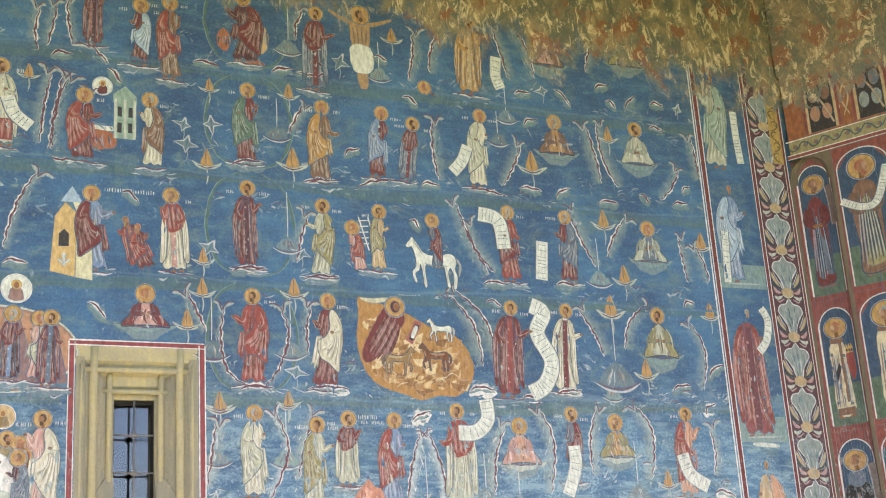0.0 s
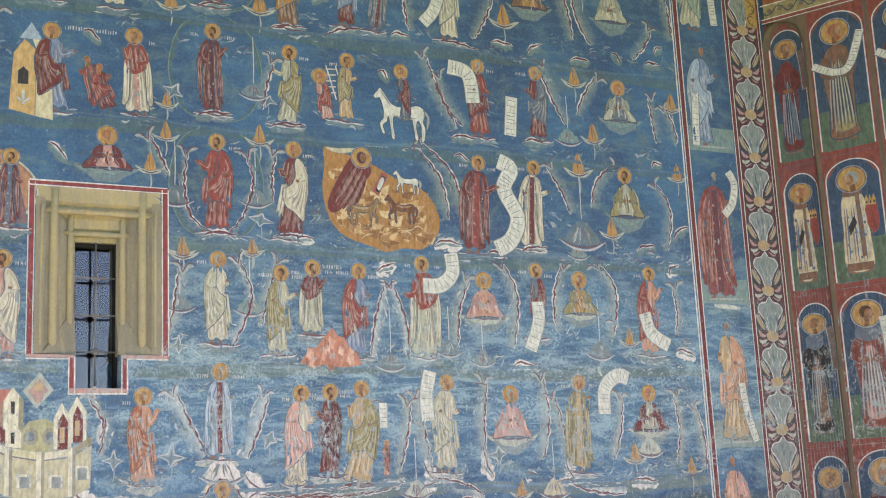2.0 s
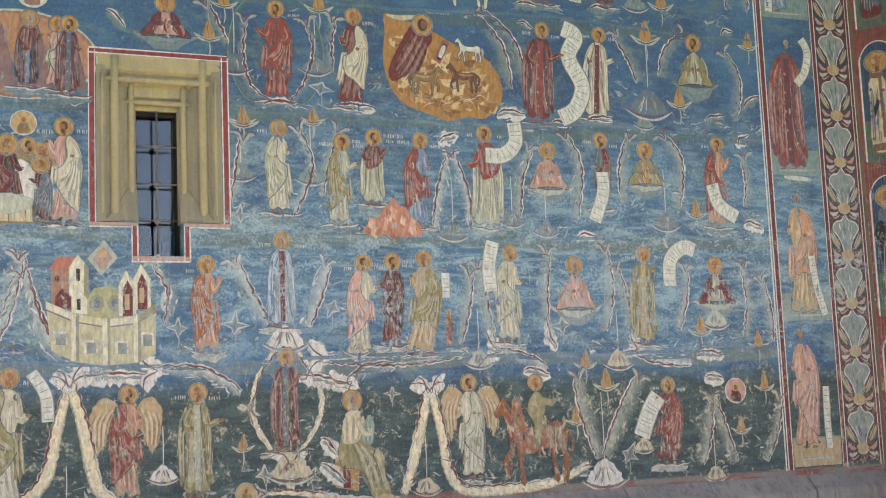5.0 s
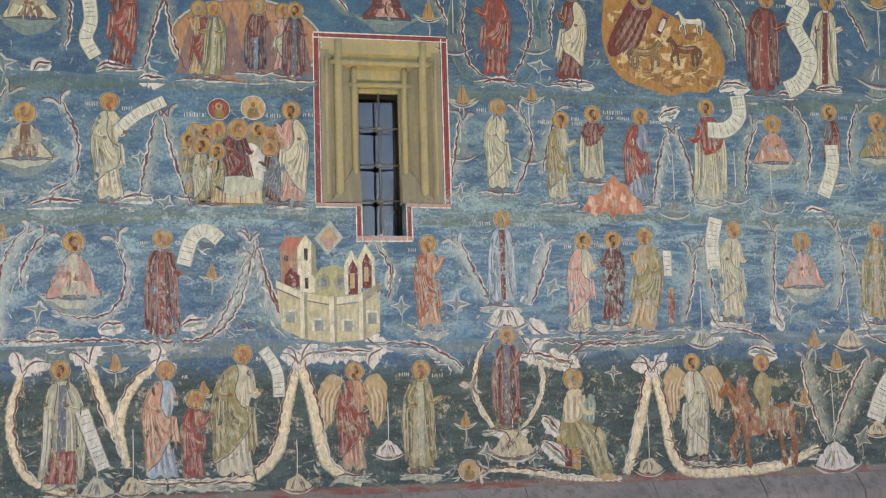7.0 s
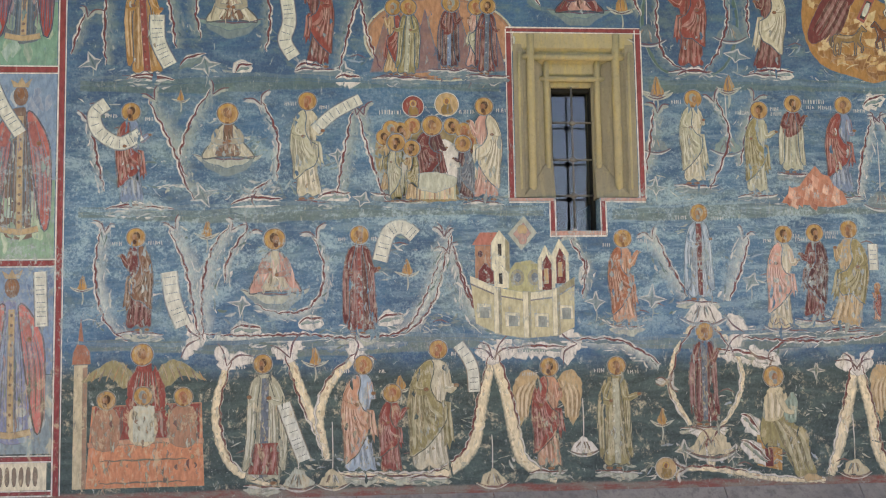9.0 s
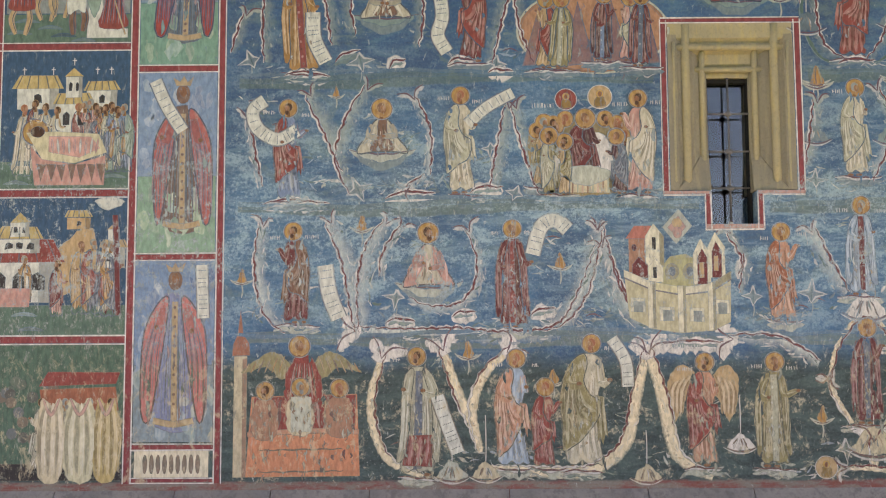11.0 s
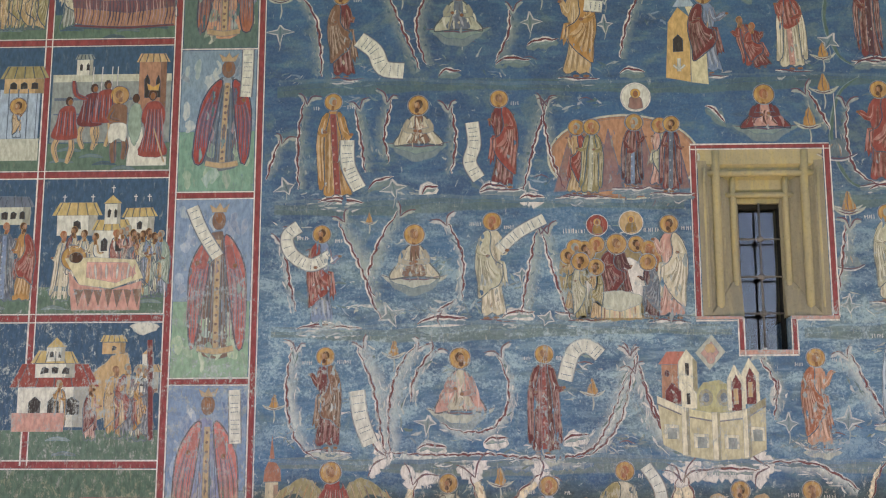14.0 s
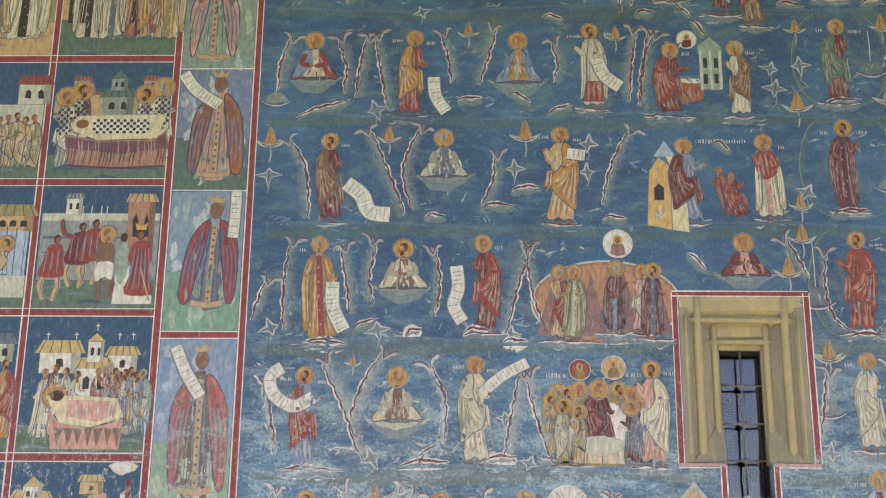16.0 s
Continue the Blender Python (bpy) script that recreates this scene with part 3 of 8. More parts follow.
def saint(top, foot, c1, c2, wide=1.0, top_colour=None, skirt=None, surface=wall_point, halo=None, wings=None, fade=1.0, lift=0.0):
    """A plain robed shape turned a little to one side: tunic, a mantle thrown across it, modelled folds, feet, a halo."""
    p = Painting(surface)
    r = p.rnd
    p.fade = fade
    p.base += lift
    rad = 0.077 if halo is None else halo
    chalk = {"white": (184, 176, 156), "pale": (168, 166, 146)}
    c1, c2 = chalk.get(c1, c1), chalk.get(c2, c2)
    a, b = Vector(top), Vector(foot)
    h = (a - b).length
    down = (b - a) / h
    side = Vector((-down[1], down[0]))
    w = wide * min(1.0, 0.66 + 0.3 * h) * r.uniform(0.98, 1.1)
    s = r.choice((-1, 1))
    lean = s * r.uniform(0.015, 0.05)
    full = r.uniform(0.92, 1.14)

    def at(u, v):
        return a + side * ((u + lean * math.sin(math.pi * min(1, v))) * h * w) + down * (v * h)
    if wings:
        for k in (-1, 1):
            wing = [at(k * 0.06, 0.17), at(k * 0.16, 0.05), at(k * 0.27, 0.04), at(k * 0.36, 0.16), at(k * 0.35, 0.36), at(k * 0.27, 0.58), at(k * 0.21, 0.42), at(k * 0.12, 0.32)]
            p.blob(wing, "tan", 0, 0.95)
            model_cloth(p, [[at(k * (0.11 + 0.03 * i), 0.12 + 0.012 * i), at(k * (0.19 + 0.024 * i), 0.28), at(k * (0.2 + 0.02 * i), 0.5)] for i in range(7)], "tan", 1, 0.7)
    for k in (-0.045, 0.055):
        q = at(k + s * 0.03, 0.985)
        p.disc(q[0] + s * 0.012 * h, q[1], 0.036 * h, 0.018 * h, "skin", 0, 0.9, 10)
    wrapped = r.random() < 0.74 and not top_colour
    under = c2 if wrapped else c1
    # tunic
    body = [at(-0.04, 0.085), at(-0.095, 0.13), at(-0.13, 0.26), at(-0.105, 0.45), at(-0.105 * full, 0.7), at(-0.135 * full, 0.93), at(-0.07, 0.965), at(-0.02, 0.93), at(0.03, 0.97),
            at(0.09, 0.945), at(0.135 * full, 0.95), at(0.115 * full, 0.7), at(0.105, 0.45), at(0.13, 0.26), at(0.095, 0.13), at(0.04, 0.085)]
    outline = curve(body, 0.03, True)
    p.field(outline, under, 1, 0.98)
    model_cloth(p, [[at(u * 0.6, r.uniform(0.16, 0.4)), at(u * 0.85 + r.uniform(-0.012, 0.012), 0.64), at(u * 1.12 * full, r.uniform(0.86, 0.95))] for u in (-0.1 + 0.025 * k + r.uniform(-0.006, 0.006) for k in range(9))], under, 2, h)
    p.stroke(outline + [outline[0]], 0.007, shade(under, 0.45), 3, 0.5, 1.0, 0.001, False)
    if wrapped:
        # mantle: over one shoulder, drawn across the hips, its end hanging from the other arm
        drop = r.uniform(0.72, 0.9)
        mantle = [at(s * 0.035, 0.085), at(s * 0.1, 0.125), at(s * 0.15, 0.27), at(s * 0.165, 0.45), at(s * 0.145, 0.65), at(s * 0.15, drop), at(s * 0.085, drop - 0.03), at(s * 0.01, drop - 0.09),
                  at(-s * 0.075, 0.66), at(-s * 0.13, 0.56), at(-s * 0.125, 0.45), at(-s * 0.055, 0.41), at(s * 0.005, 0.3), at(s * 0.0, 0.16)]
        m = curve(mantle, 0.03, True)
        p.under = under
        p.field(m, c1, 4, 1.0)
        p.under = None
        lines = []
        for k in range(10):
            f = k / 9
            lines.append([at(s * (0.13 - 0.1 * f), 0.17 + 0.2 * f), at(s * (0.13 - 0.13 * f), 0.42 + 0.06 * f), at(s * (0.14 - 0.24 * f), drop - 0.02 - (drop - 0.56) * f)])
        model_cloth(p, lines, c1, 5, h)
        p.stroke(m + [m[0]], 0.008, shade(c1, 0.42), 6, 0.55, 1.0, 0.001, False)
        tip = r.uniform(0.66, 0.84)
        end = [at(-s * 0.085, 0.4), at(-s * 0.15, 0.41), at(-s * 0.19, tip - 0.05), at(-s * 0.165, tip - 0.09), at(-s * 0.15, tip), at(-s * 0.125, tip - 0.06), at(-s * 0.105, tip - 0.02), at(-s * 0.1, 0.55)]
        p.field(end, shade(c1, 0.9), 5, 0.98)
        model_cloth(p, [[at(-s * u, 0.42), at(-s * (u + 0.008), 0.54), at(-s * (u + 0.02), tip - 0.07)] for u in (0.1, 0.115, 0.13, 0.148)], c1, 6, 0.6 * h)
    else:
        p.field([at(-0.03, 0.12), at(0.03, 0.12), at(0.035, 0.94), at(-0.035, 0.94)], c2, 4, 0.95)
        p.under = c2
        for k in range(11):
            p.disc(*at(0, 0.17 + 0.073 * k), 0.012 * h, 0.014 * h, shade(c2, 1.4 if k % 2 else 0.6), 5, 0.7, 7)
        p.under = None
        for k in (-1, 1):
            flap = curve([at(k * 0.04, 0.1), at(k * 0.115, 0.15), at(k * 0.17, 0.38), at(k * 0.165 * full, 0.62), at(k * 0.17 * full, 0.88), at(k * 0.12, 0.84), at(k * 0.1, 0.6), at(k * 0.085, 0.36), at(k * 0.05, 0.2)], 0.03, True)
            p.under = c1
            p.field(flap, shade(c1, 0.9), 4, 0.97)
            model_cloth(p, [[at(k * (0.09 + 0.014 * i), 0.2), at(k * (0.11 + 0.015 * i), 0.45), at(k * (0.115 + 0.014 * i), 0.8)] for i in range(4)], c1, 5, 0.8 * h)
            p.stroke(flap + [flap[0]], 0.007, shade(c1, 0.42), 6, 0.5, 1.0, 0.001, False)
    if top_colour:
        cape = curve([at(-0.04, 0.085), at(0.04, 0.085), at(0.115, 0.14), at(0.155, 0.32), at(0.08, 0.45), at(-0.07, 0.49), at(-0.15, 0.34), at(-0.115, 0.14)], 0.03, True)
        p.under = c1
        p.field(cape, top_colour, 5, 1.0)
        model_cloth(p, [[at(-0.1 + 0.033 * k, 0.15), at(-0.095 + 0.03 * k, 0.3), at(-0.075 + 0.025 * k, 0.45)] for k in range(7)], top_colour, 6, 0.8 * h)
    if skirt:
        p.field([at(-0.11, 0.66), at(0.11, 0.66), at(0.13, 0.92), at(-0.13, 0.92)], skirt, 5, 0.98)
        model_cloth(p, [[at(-0.1 + 0.033 * k, 0.67), at(-0.105 + 0.035 * k, 0.8), at(-0.11 + 0.036 * k, 0.91)] for k in range(7)], skirt, 6, 0.7 * h)
    sleeve = top_colour or c1
    for k, reach, rise in ((s, r.uniform(0.0, 0.08), r.uniform(0.28, 0.38)), (-s, r.uniform(0.12, 0.25), r.uniform(0.16, 0.36))):
        palm = at(k * reach, rise)
        c = sleeve if k == s or not wrapped else c2
        p.under = sleeve
        p.stroke([at(k * 0.085, 0.155), at(k * 0.125, 0.31), at(k * (reach * 0.6 + 0.05), rise + 0.02), palm], 0.058 * h * w, shade(c, 0.96), 7, 0.97, 0.7)
        p.under = c
        p.stroke([at(k * 0.075, 0.17), at(k * 0.11, 0.3), palm], 0.014 * h, shade(c, 1.35), 8, 0.7, 0.1)
        p.stroke([at(k * 0.105, 0.18), at(k * 0.148, 0.32), palm], 0.008, shade(c, 0.42), 8, 0.75, 0.2)
        p.under = None
        p.disc(*(palm + side * k * 0.01 * h), 0.024 * h, 0.018 * h, "skin", 9, 0.92, 9)
    worn(p, outline, 0.9 if h > 0.7 else 0.0, 10)
    if surface is wall_point and -4.4 < b[0] < 6.3 and h > 0.55:
        # the curled leaf that it stands on
        q = b + Vector((r.uniform(-0.03, 0.03), -0.012))
        half = r.uniform(0.15, 0.22)
        rim = [q + Vector((-half, r.uniform(-0.02, 0.03))), q + Vector((-half * 0.4, 0.005)), q + Vector((half * 0.3, -0.006)), q + Vector((half, r.uniform(-0.02, 0.02)))]
        p.stroke([t - Vector((0, 0.035)) for t in rim], 0.07, "stem" if b[1] > 3.5 else "pale", 0, 0.5 if b[1] > 3.5 else 0.8, 0.05, 0.004, True, 0.03, 0.4)
        p.stroke([t - Vector((0, 0.006)) for t in rim], 0.026, "line", 1, 0.8, 0.05, 0.005, True, 0.03, 0.4)
        p.stroke([t + Vector((0, 0.004)) for t in rim], 0.014, "maroon", 2, 0.85, 0.05, 0.005, True, 0.03, 0.4)
        for k in range(6):
            u, v = q[0] + r.uniform(-0.2, 0.16), q[1] - r.uniform(0.0, 0.07)
            p.stroke([(u, v), (u + 0.04, v + r.uniform(-0.02, 0.02)), (u + r.uniform(0.07, 0.12), v + r.uniform(-0.03, 0.03))], r.uniform(0.01, 0.022), r.choice(("line", "pale", "white", "sage")), 1, r.uniform(0.3, 0.7), 0.1, 0.004, True, 0.02, 0.5)
    if rad:
        ring(p, a, rad)
        if surface is wall_point and halo is None and h > 0.55:
            for k in (-1, 1):
                if r.random() < 0.85:
                    script(p, a[0] + k * r.uniform(0.14, 0.17), a[1] - r.uniform(0.02, 0.06), r.uniform(0.05, 0.12))
    head(p, a[0], a[1], rad or 0.068)
    return p.done("painted_figure")


def script(p, x, z, length):
    """A short word of worn white script: plain upright bars."""
    at = x - length / 2
    while at < x + length / 2:
        tall = p.rnd.uniform(0.026, 0.038)
        p.stroke([(at, z - tall / 2), (at + p.rnd.uniform(-0.004, 0.004), z + tall / 2)], p.rnd.uniform(0.006, 0.009), "line", 1, 0.75, 1.0, 0, False)
        if p.rnd.random() < 0.5:
            p.stroke([(at, z + p.rnd.uniform(-0.01, 0.012)), (at + 0.014, z + p.rnd.uniform(-0.01, 0.012))], 0.006, "line", 1, 0.7, 1.0, 0, False)
        at += p.rnd.uniform(0.014, 0.024)


def ring(p, a, rad):
    halo(p, a[0], a[1], rad)


def figure(peak, foot, c1, c2, **kw):
    kw["top_colour"] = kw.pop("top", None)
    return saint(peak, foot, c1, c2, **kw)


def angel(peak, foot, c1, c2, **kw):
    return saint(peak, foot, c1, c2, wings=True, **kw)


def seated(top, h, c1, c2, top_colour=None, surface=wall_point):
    p = Painting(surface)
    r, (x, z) = p.rnd, top
    chalk = {"white": (174, 166, 148), "pale": (158, 158, 142)}
    c1, c2 = chalk.get(c1, c1), chalk.get(c2, c2)

    def at(u, v):
        return Vector((x + u * 0.36, z - v * h))
    outline = [at(-0.1, 0.22), at(0.1, 0.22), at(0.27, 0.4), at(0.34, 0.62), at(0.56, 0.86), at(0.6, 1.02), at(0.2, 0.97), at(-0.2, 0.98), at(-0.58, 1.02), at(-0.54, 0.84), at(-0.33, 0.6), at(-0.26, 0.4)]
    # the calyx that it sits in
    p.stroke([at(-0.78, 0.94), at(-0.35, 1.1), at(0.1, 1.14), at(0.45, 1.08), at(0.8, 0.93)], 0.075, "pale" if z < 4.7 else "sage", 0, 0.78 if z < 4.7 else 0.6, 0.1, 0.006)
    p.stroke([at(-0.8, 0.93), at(-0.4, 1.0), at(0.1, 1.03), at(0.45, 1.0), at(0.82, 0.92)], 0.014, "maroon", 1, 0.7, 0.1, 0.004)
    p.stroke([at(-0.6, 1.06), at(-0.2, 1.28), at(0.2, 1.28), at(0.6, 1.06)], 0.07, "stem", 0, 0.62, 0.1, 0.008)
    smooth = curve(outline, 0.035, True)
    p.field(smooth, c1, 1, 1.0)
    p.stroke(smooth + [smooth[0]], 0.012, shade(c1, 0.45), 2, 0.8, 1.0, 0.001, False)
    p.blob([at(-0.08, 0.24), at(0.1, 0.24), at(0.14, 0.6), at(0.3, 0.93), at(-0.28, 0.94), at(-0.12, 0.6)], c2, 2, 0.95)
    folds(p, lambda u, v: at(u * 3.2, v), c1, 8, 0.3, 1.0, 0.16, 3)
    folds(p, lambda u, v: at(u * 3.2, v), c2, 4, 0.4, 0.95, 0.05, 4)
    if top_colour:
        p.blob([at(-0.3, 0.3), at(-0.1, 0.25), at(-0.05, 0.6), at(-0.3, 0.9), at(-0.55, 0.95), at(-0.4, 0.6)], top_colour, 4, 0.95)
    for s in (-1, 1):
        hand = at(s * r.uniform(0.02, 0.14), r.uniform(0.55, 0.68))
        p.stroke([at(s * 0.22, 0.36), at(s * 0.32, 0.6), hand], 0.05, shade(c1, 0.9), 5, 0.95, 0.7)
        p.disc(*hand, 0.02, 0.018, "skin", 7, 0.95, 8)
    worn(p, smooth, 0.8)
    ring(p, at(0, 0), 0.088)
    head(p, x, z, 0.09)
    return p.done("painted_figure")


def suspended(top, foot):
    """A slim pale figure with arms stretched out level."""
    p = Painting()
    (x, z), (fx, fz) = top, foot
    p.stroke([(x - 0.34, z + 0.02), (x - 0.12, z - 0.09), (x + 0.12, z - 0.09), (x + 0.36, z + 0.0)], 0.05, (156, 124, 90), 1, 0.95, 0.5)
    p.blob([(x - 0.1, z - 0.08), (x + 0.1, z - 0.08), (x + 0.08, z - 0.4), (x - 0.08, z - 0.4)], (156, 124, 90), 2, 1.0)
    p.stroke([(x, z - 0.5), (fx - 0.02, (z + fz) / 2 - 0.1), (fx, fz)], 0.12, (156, 124, 90), 2, 0.95, 0.5)
    p.blob([(x - 0.11, z - 0.36), (x + 0.11, z - 0.36), (x + 0.12, z - 0.62), (x - 0.08, z - 0.64)], "white", 3, 1.0)
    for k in range(4):
        p.stroke([(x - 0.08 + 0.05 * k, z - 0.14), (x - 0.06 + 0.04 * k, z - 0.34)], 0.012, "brown", 4, 0.7, 0.1)
    ring(p, Vector(top), 0.108)
    head(p, x, z, 0.1)
    return p.done("painted_figure")


def scroll(points, width, surface=wall_point):
    p = Painting(surface)
    if surface is not wall_point:
        p.base += 0.008
    width *= 0.74
    line = curve(points, 0.03)
    p.stroke(line, width + 0.014, "brown", 8, 0.7, 1.0, 0, False)
    p.stroke(line, width, "white", 9, 1.4, 1.0, 0, False)
    n, run = len(line), 0.0
    for i in range(1, n - 1):
        run += (line[i] - line[i - 1]).length
        if run < 0.036:
            continue
        run = 0.0
        way = (line[i + 1] - line[i - 1]).normalized()
        side = Vector((-way[1], way[0]))
        s = -0.38
        while s < 0.36:
            e = min(0.4, s + p.rnd.uniform(0.06, 0.16))
            p.stroke([line[i] + side * width * s, line[i] + side * width * e], 0.0065, "slate", 10, 0.5, 1.0, 0, False)
            s = e + 0.05
    return p.done("painted_scroll", "white painted scroll with lines of script")


def vine(points, width, tone, surface=wall_point):
    """A vine shoot: a soft mottled stem, bordered on one side by a scalloped maroon line edged in white."""
    p = Painting(surface)
    r, line = p.rnd, curve(points, 0.02)
    n = len(line)
    normal, swell = [], []
    for i in range(n):
        way = line[min(i + 1, n - 1)] - line[max(i - 1, 0)]
        normal.append(Vector((-way[1], way[0])).normalized())
        swell.append(0.42 + 0.58 * math.sin(math.pi * min(1, 0.08 + 0.9 * i / n)) ** 0.6)
    k = r.choice((-0.5, 0.5))
    width *= {"pale": 0.58, "white": 0.95}.get(tone, 0.92)
    pitch, phase, lobe = r.uniform(1.0, 1.5), r.uniform(0, 6), 0.0
    lobes = []
    for i in range(n):
        lobe += r.uniform(0.3, 1.1) / pitch
        lobes.append(abs(math.sin(lobe + phase)) - 0.5 + r.uniform(-0.2, 0.2))

    def beside(share, wave=0.0):
        # scallops: rounded lobes with sharp notches between them
        return [q + m * (width * share * f + math.copysign(wave, share) * lobes[i]) for i, (q, m, f) in enumerate(zip(line, normal, swell))]

    def body(colour, cover, inner, outer, layer, rag, far=0.5):
        rim = [q + Vector((r.uniform(-rag, rag), r.uniform(-rag, rag))) for q in beside(inner)] + [q + Vector((r.uniform(-rag, rag), r.uniform(-rag, rag))) for q in reversed(beside(outer))]
        d, first, c = p.depth(layer), len(p.verts), srgb(*shade(colour, 1.0))[:3]
        for i in range(n):
            a, b = rim[i], rim[2 * n - 1 - i]
            for f, share in ((-0.06, 0.1), (0.1, 1.0), (0.75 if far == 1.0 else 0.6, far), (1.05 if far == 1.0 else 1.2, 0.0)):
                p.lay(a + (b - a) * f, d + 0.000004 * i, c, cover * share * r.uniform(0.6, 1.0))
        for i in range(n - 1):
            for j in range(3):
                q = first + 4 * i + j
                p.faces.append([q, q + 1, q + 5, q + 4])

    def dabs(tones, count, reach, low, high, cover):
        for _ in range(count):
            i = r.randrange(0, n - 1)
            q = line[i] + normal[i] * width * swell[i] * r.uniform(-reach, reach)
            way = (line[i + 1] - line[i]).normalized() + Vector((r.uniform(-0.6, 0.6), r.uniform(-0.6, 0.6)))
            l = r.uniform(low, high)
            p.stroke([q - way * l, q + Vector((r.uniform(-0.006, 0.006), 0)), q + way * l], r.uniform(0.008, 0.02), r.choice(tones), 1, cover * r.uniform(0.4, 1.0), 0.1, 0.002, True, 0.02, 0.6)
    high = line[0][1] > 4.7
    if tone == "pale" and line[0][1] > 2.7:
        tone = "white"
    if tone == "stem":
        body((130, 142, 136) if high else (146, 158, 152), 1.0, k, -k, 0, 0.02, 0.4)
        dabs(("sage", "pale", "leafgreen", "stem") if high else ("pale", "sage", "grass", "line"), int(n * 0.55), 0.42, 0.01, 0.03, 0.6 if high else 0.8)
        rims = ((k, 0.034, 0.95),)
    elif tone == "pale":
        body((214, 198, 168), 1.3, k, -k, 0, 0.005, 1.0)
        p.under = "bone"
        dabs(("line", "white", "tan"), int(n * 0.4), 0.4, 0.015, 0.035, 0.7)
        dabs(("grass", "clay", "stem", "sage"), int(n * 0.35), 0.4, 0.008, 0.022, 0.75)
        p.under = None
        rims = ((k, 0.02, 0.85),)
    else:
        body((198, 202, 194), 1.0 if line[0][1] < 2.6 else 0.72, k, -k, 0, 0.016, 0.45)
        dabs(("line", "line", "white", "leafgreen"), int(n * 0.7), 0.7, 0.015, 0.05, 0.9)
        rims = ((k, 0.03, 0.95),)
    # curled leaves where the shoot ends
    for s in (-1, 1):
        q, way = line[0], (line[0] - line[1]).normalized()
        out = Vector((-way[1], way[0])) * s
        low = 1.0 if line[0][1] > 2.7 or tone == "stem" or width < 0.055 else 1.6
        tip = q + way * r.uniform(0.02, 0.07) * low + out * r.uniform(0.07, 0.13) * low
        pts = [q - way * 0.05 * low, q + way * 0.03 + out * 0.04 * low, tip]
        p.stroke(pts, 0.04 if low == 1.0 else 0.11, "pale" if tone == "stem" else "line", 1, 0.6 if low == 1.0 else 0.95, 0.1, 0.0, True, 0.02, 0.4)
        p.stroke([t + way * 0.02 * low for t in pts], 0.014, "maroon", 4, 0.8, 0.1, 0.0, True, 0.02, 0.3)
    for share, thick, cover in rims:
        p.stroke(beside(share * 1.1, 0.015), thick, "line", 2, cover, 0.2, 0.0, False, ragged=0.4)
    cut = (0, n) if tone != "pale" else (0, max(4, int(n * r.uniform(0.45, 0.8))))
    p.stroke(beside(k * 1.0, 0.015)[cut[0]:cut[1]], 0.018, "maroon", 3, 1.0, 0.1, 0.0, False, ragged=0.45)
    return p.done("painted_vine")


def bud(at, s):
    p, s = Painting(), s * 1.0
    x, z = at
    p.stroke([(x - 0.75 * s, z - 0.12 * s), (x - 0.3 * s, z - 0.36 * s), (x + 0.3 * s, z - 0.36 * s), (x + 0.78 * s, z - 0.1 * s)], 0.24 * s, "pale", 1, 0.85, 0.05, 0.004)
    p.blob([(x, z + 0.62 * s), (x + 0.26 * s, z + 0.1 * s), (x + 0.3 * s, z - 0.26 * s), (x, z - 0.36 * s), (x - 0.3 * s, z - 0.26 * s), (x - 0.24 * s, z + 0.1 * s)], "ochre", 2, 1.0, 0.02)
    p.stroke([(x, z + 0.6 * s), (x - 0.06 * s, z + 0.1 * s), (x, z - 0.3 * s)], 0.05 * s, "brown", 3, 0.9, 0.2)
    p.stroke([(x + 0.02 * s, z + 0.6 * s), (x + 0.2 * s, z + 0.08 * s), (x + 0.2 * s, z - 0.26 * s)], 0.06 * s, "yellow", 3, 0.8, 0.2)
    p.stroke([(x - 0.5 * s, z - 0.28 * s), (x, z - 0.44 * s), (x + 0.5 * s, z - 0.27 * s)], 0.06 * s, "maroon", 3, 0.75, 0.1)
    p.stroke([(x, z - 0.45 * s), (x + 0.06 * s, z - 0.9 * s), (x - 0.02 * s, z - 1.3 * s)], 0.016, "pale", 1, 0.75, 0.3)
    return p.done("painted_bud", "orange painted flower bud in a pale calyx")


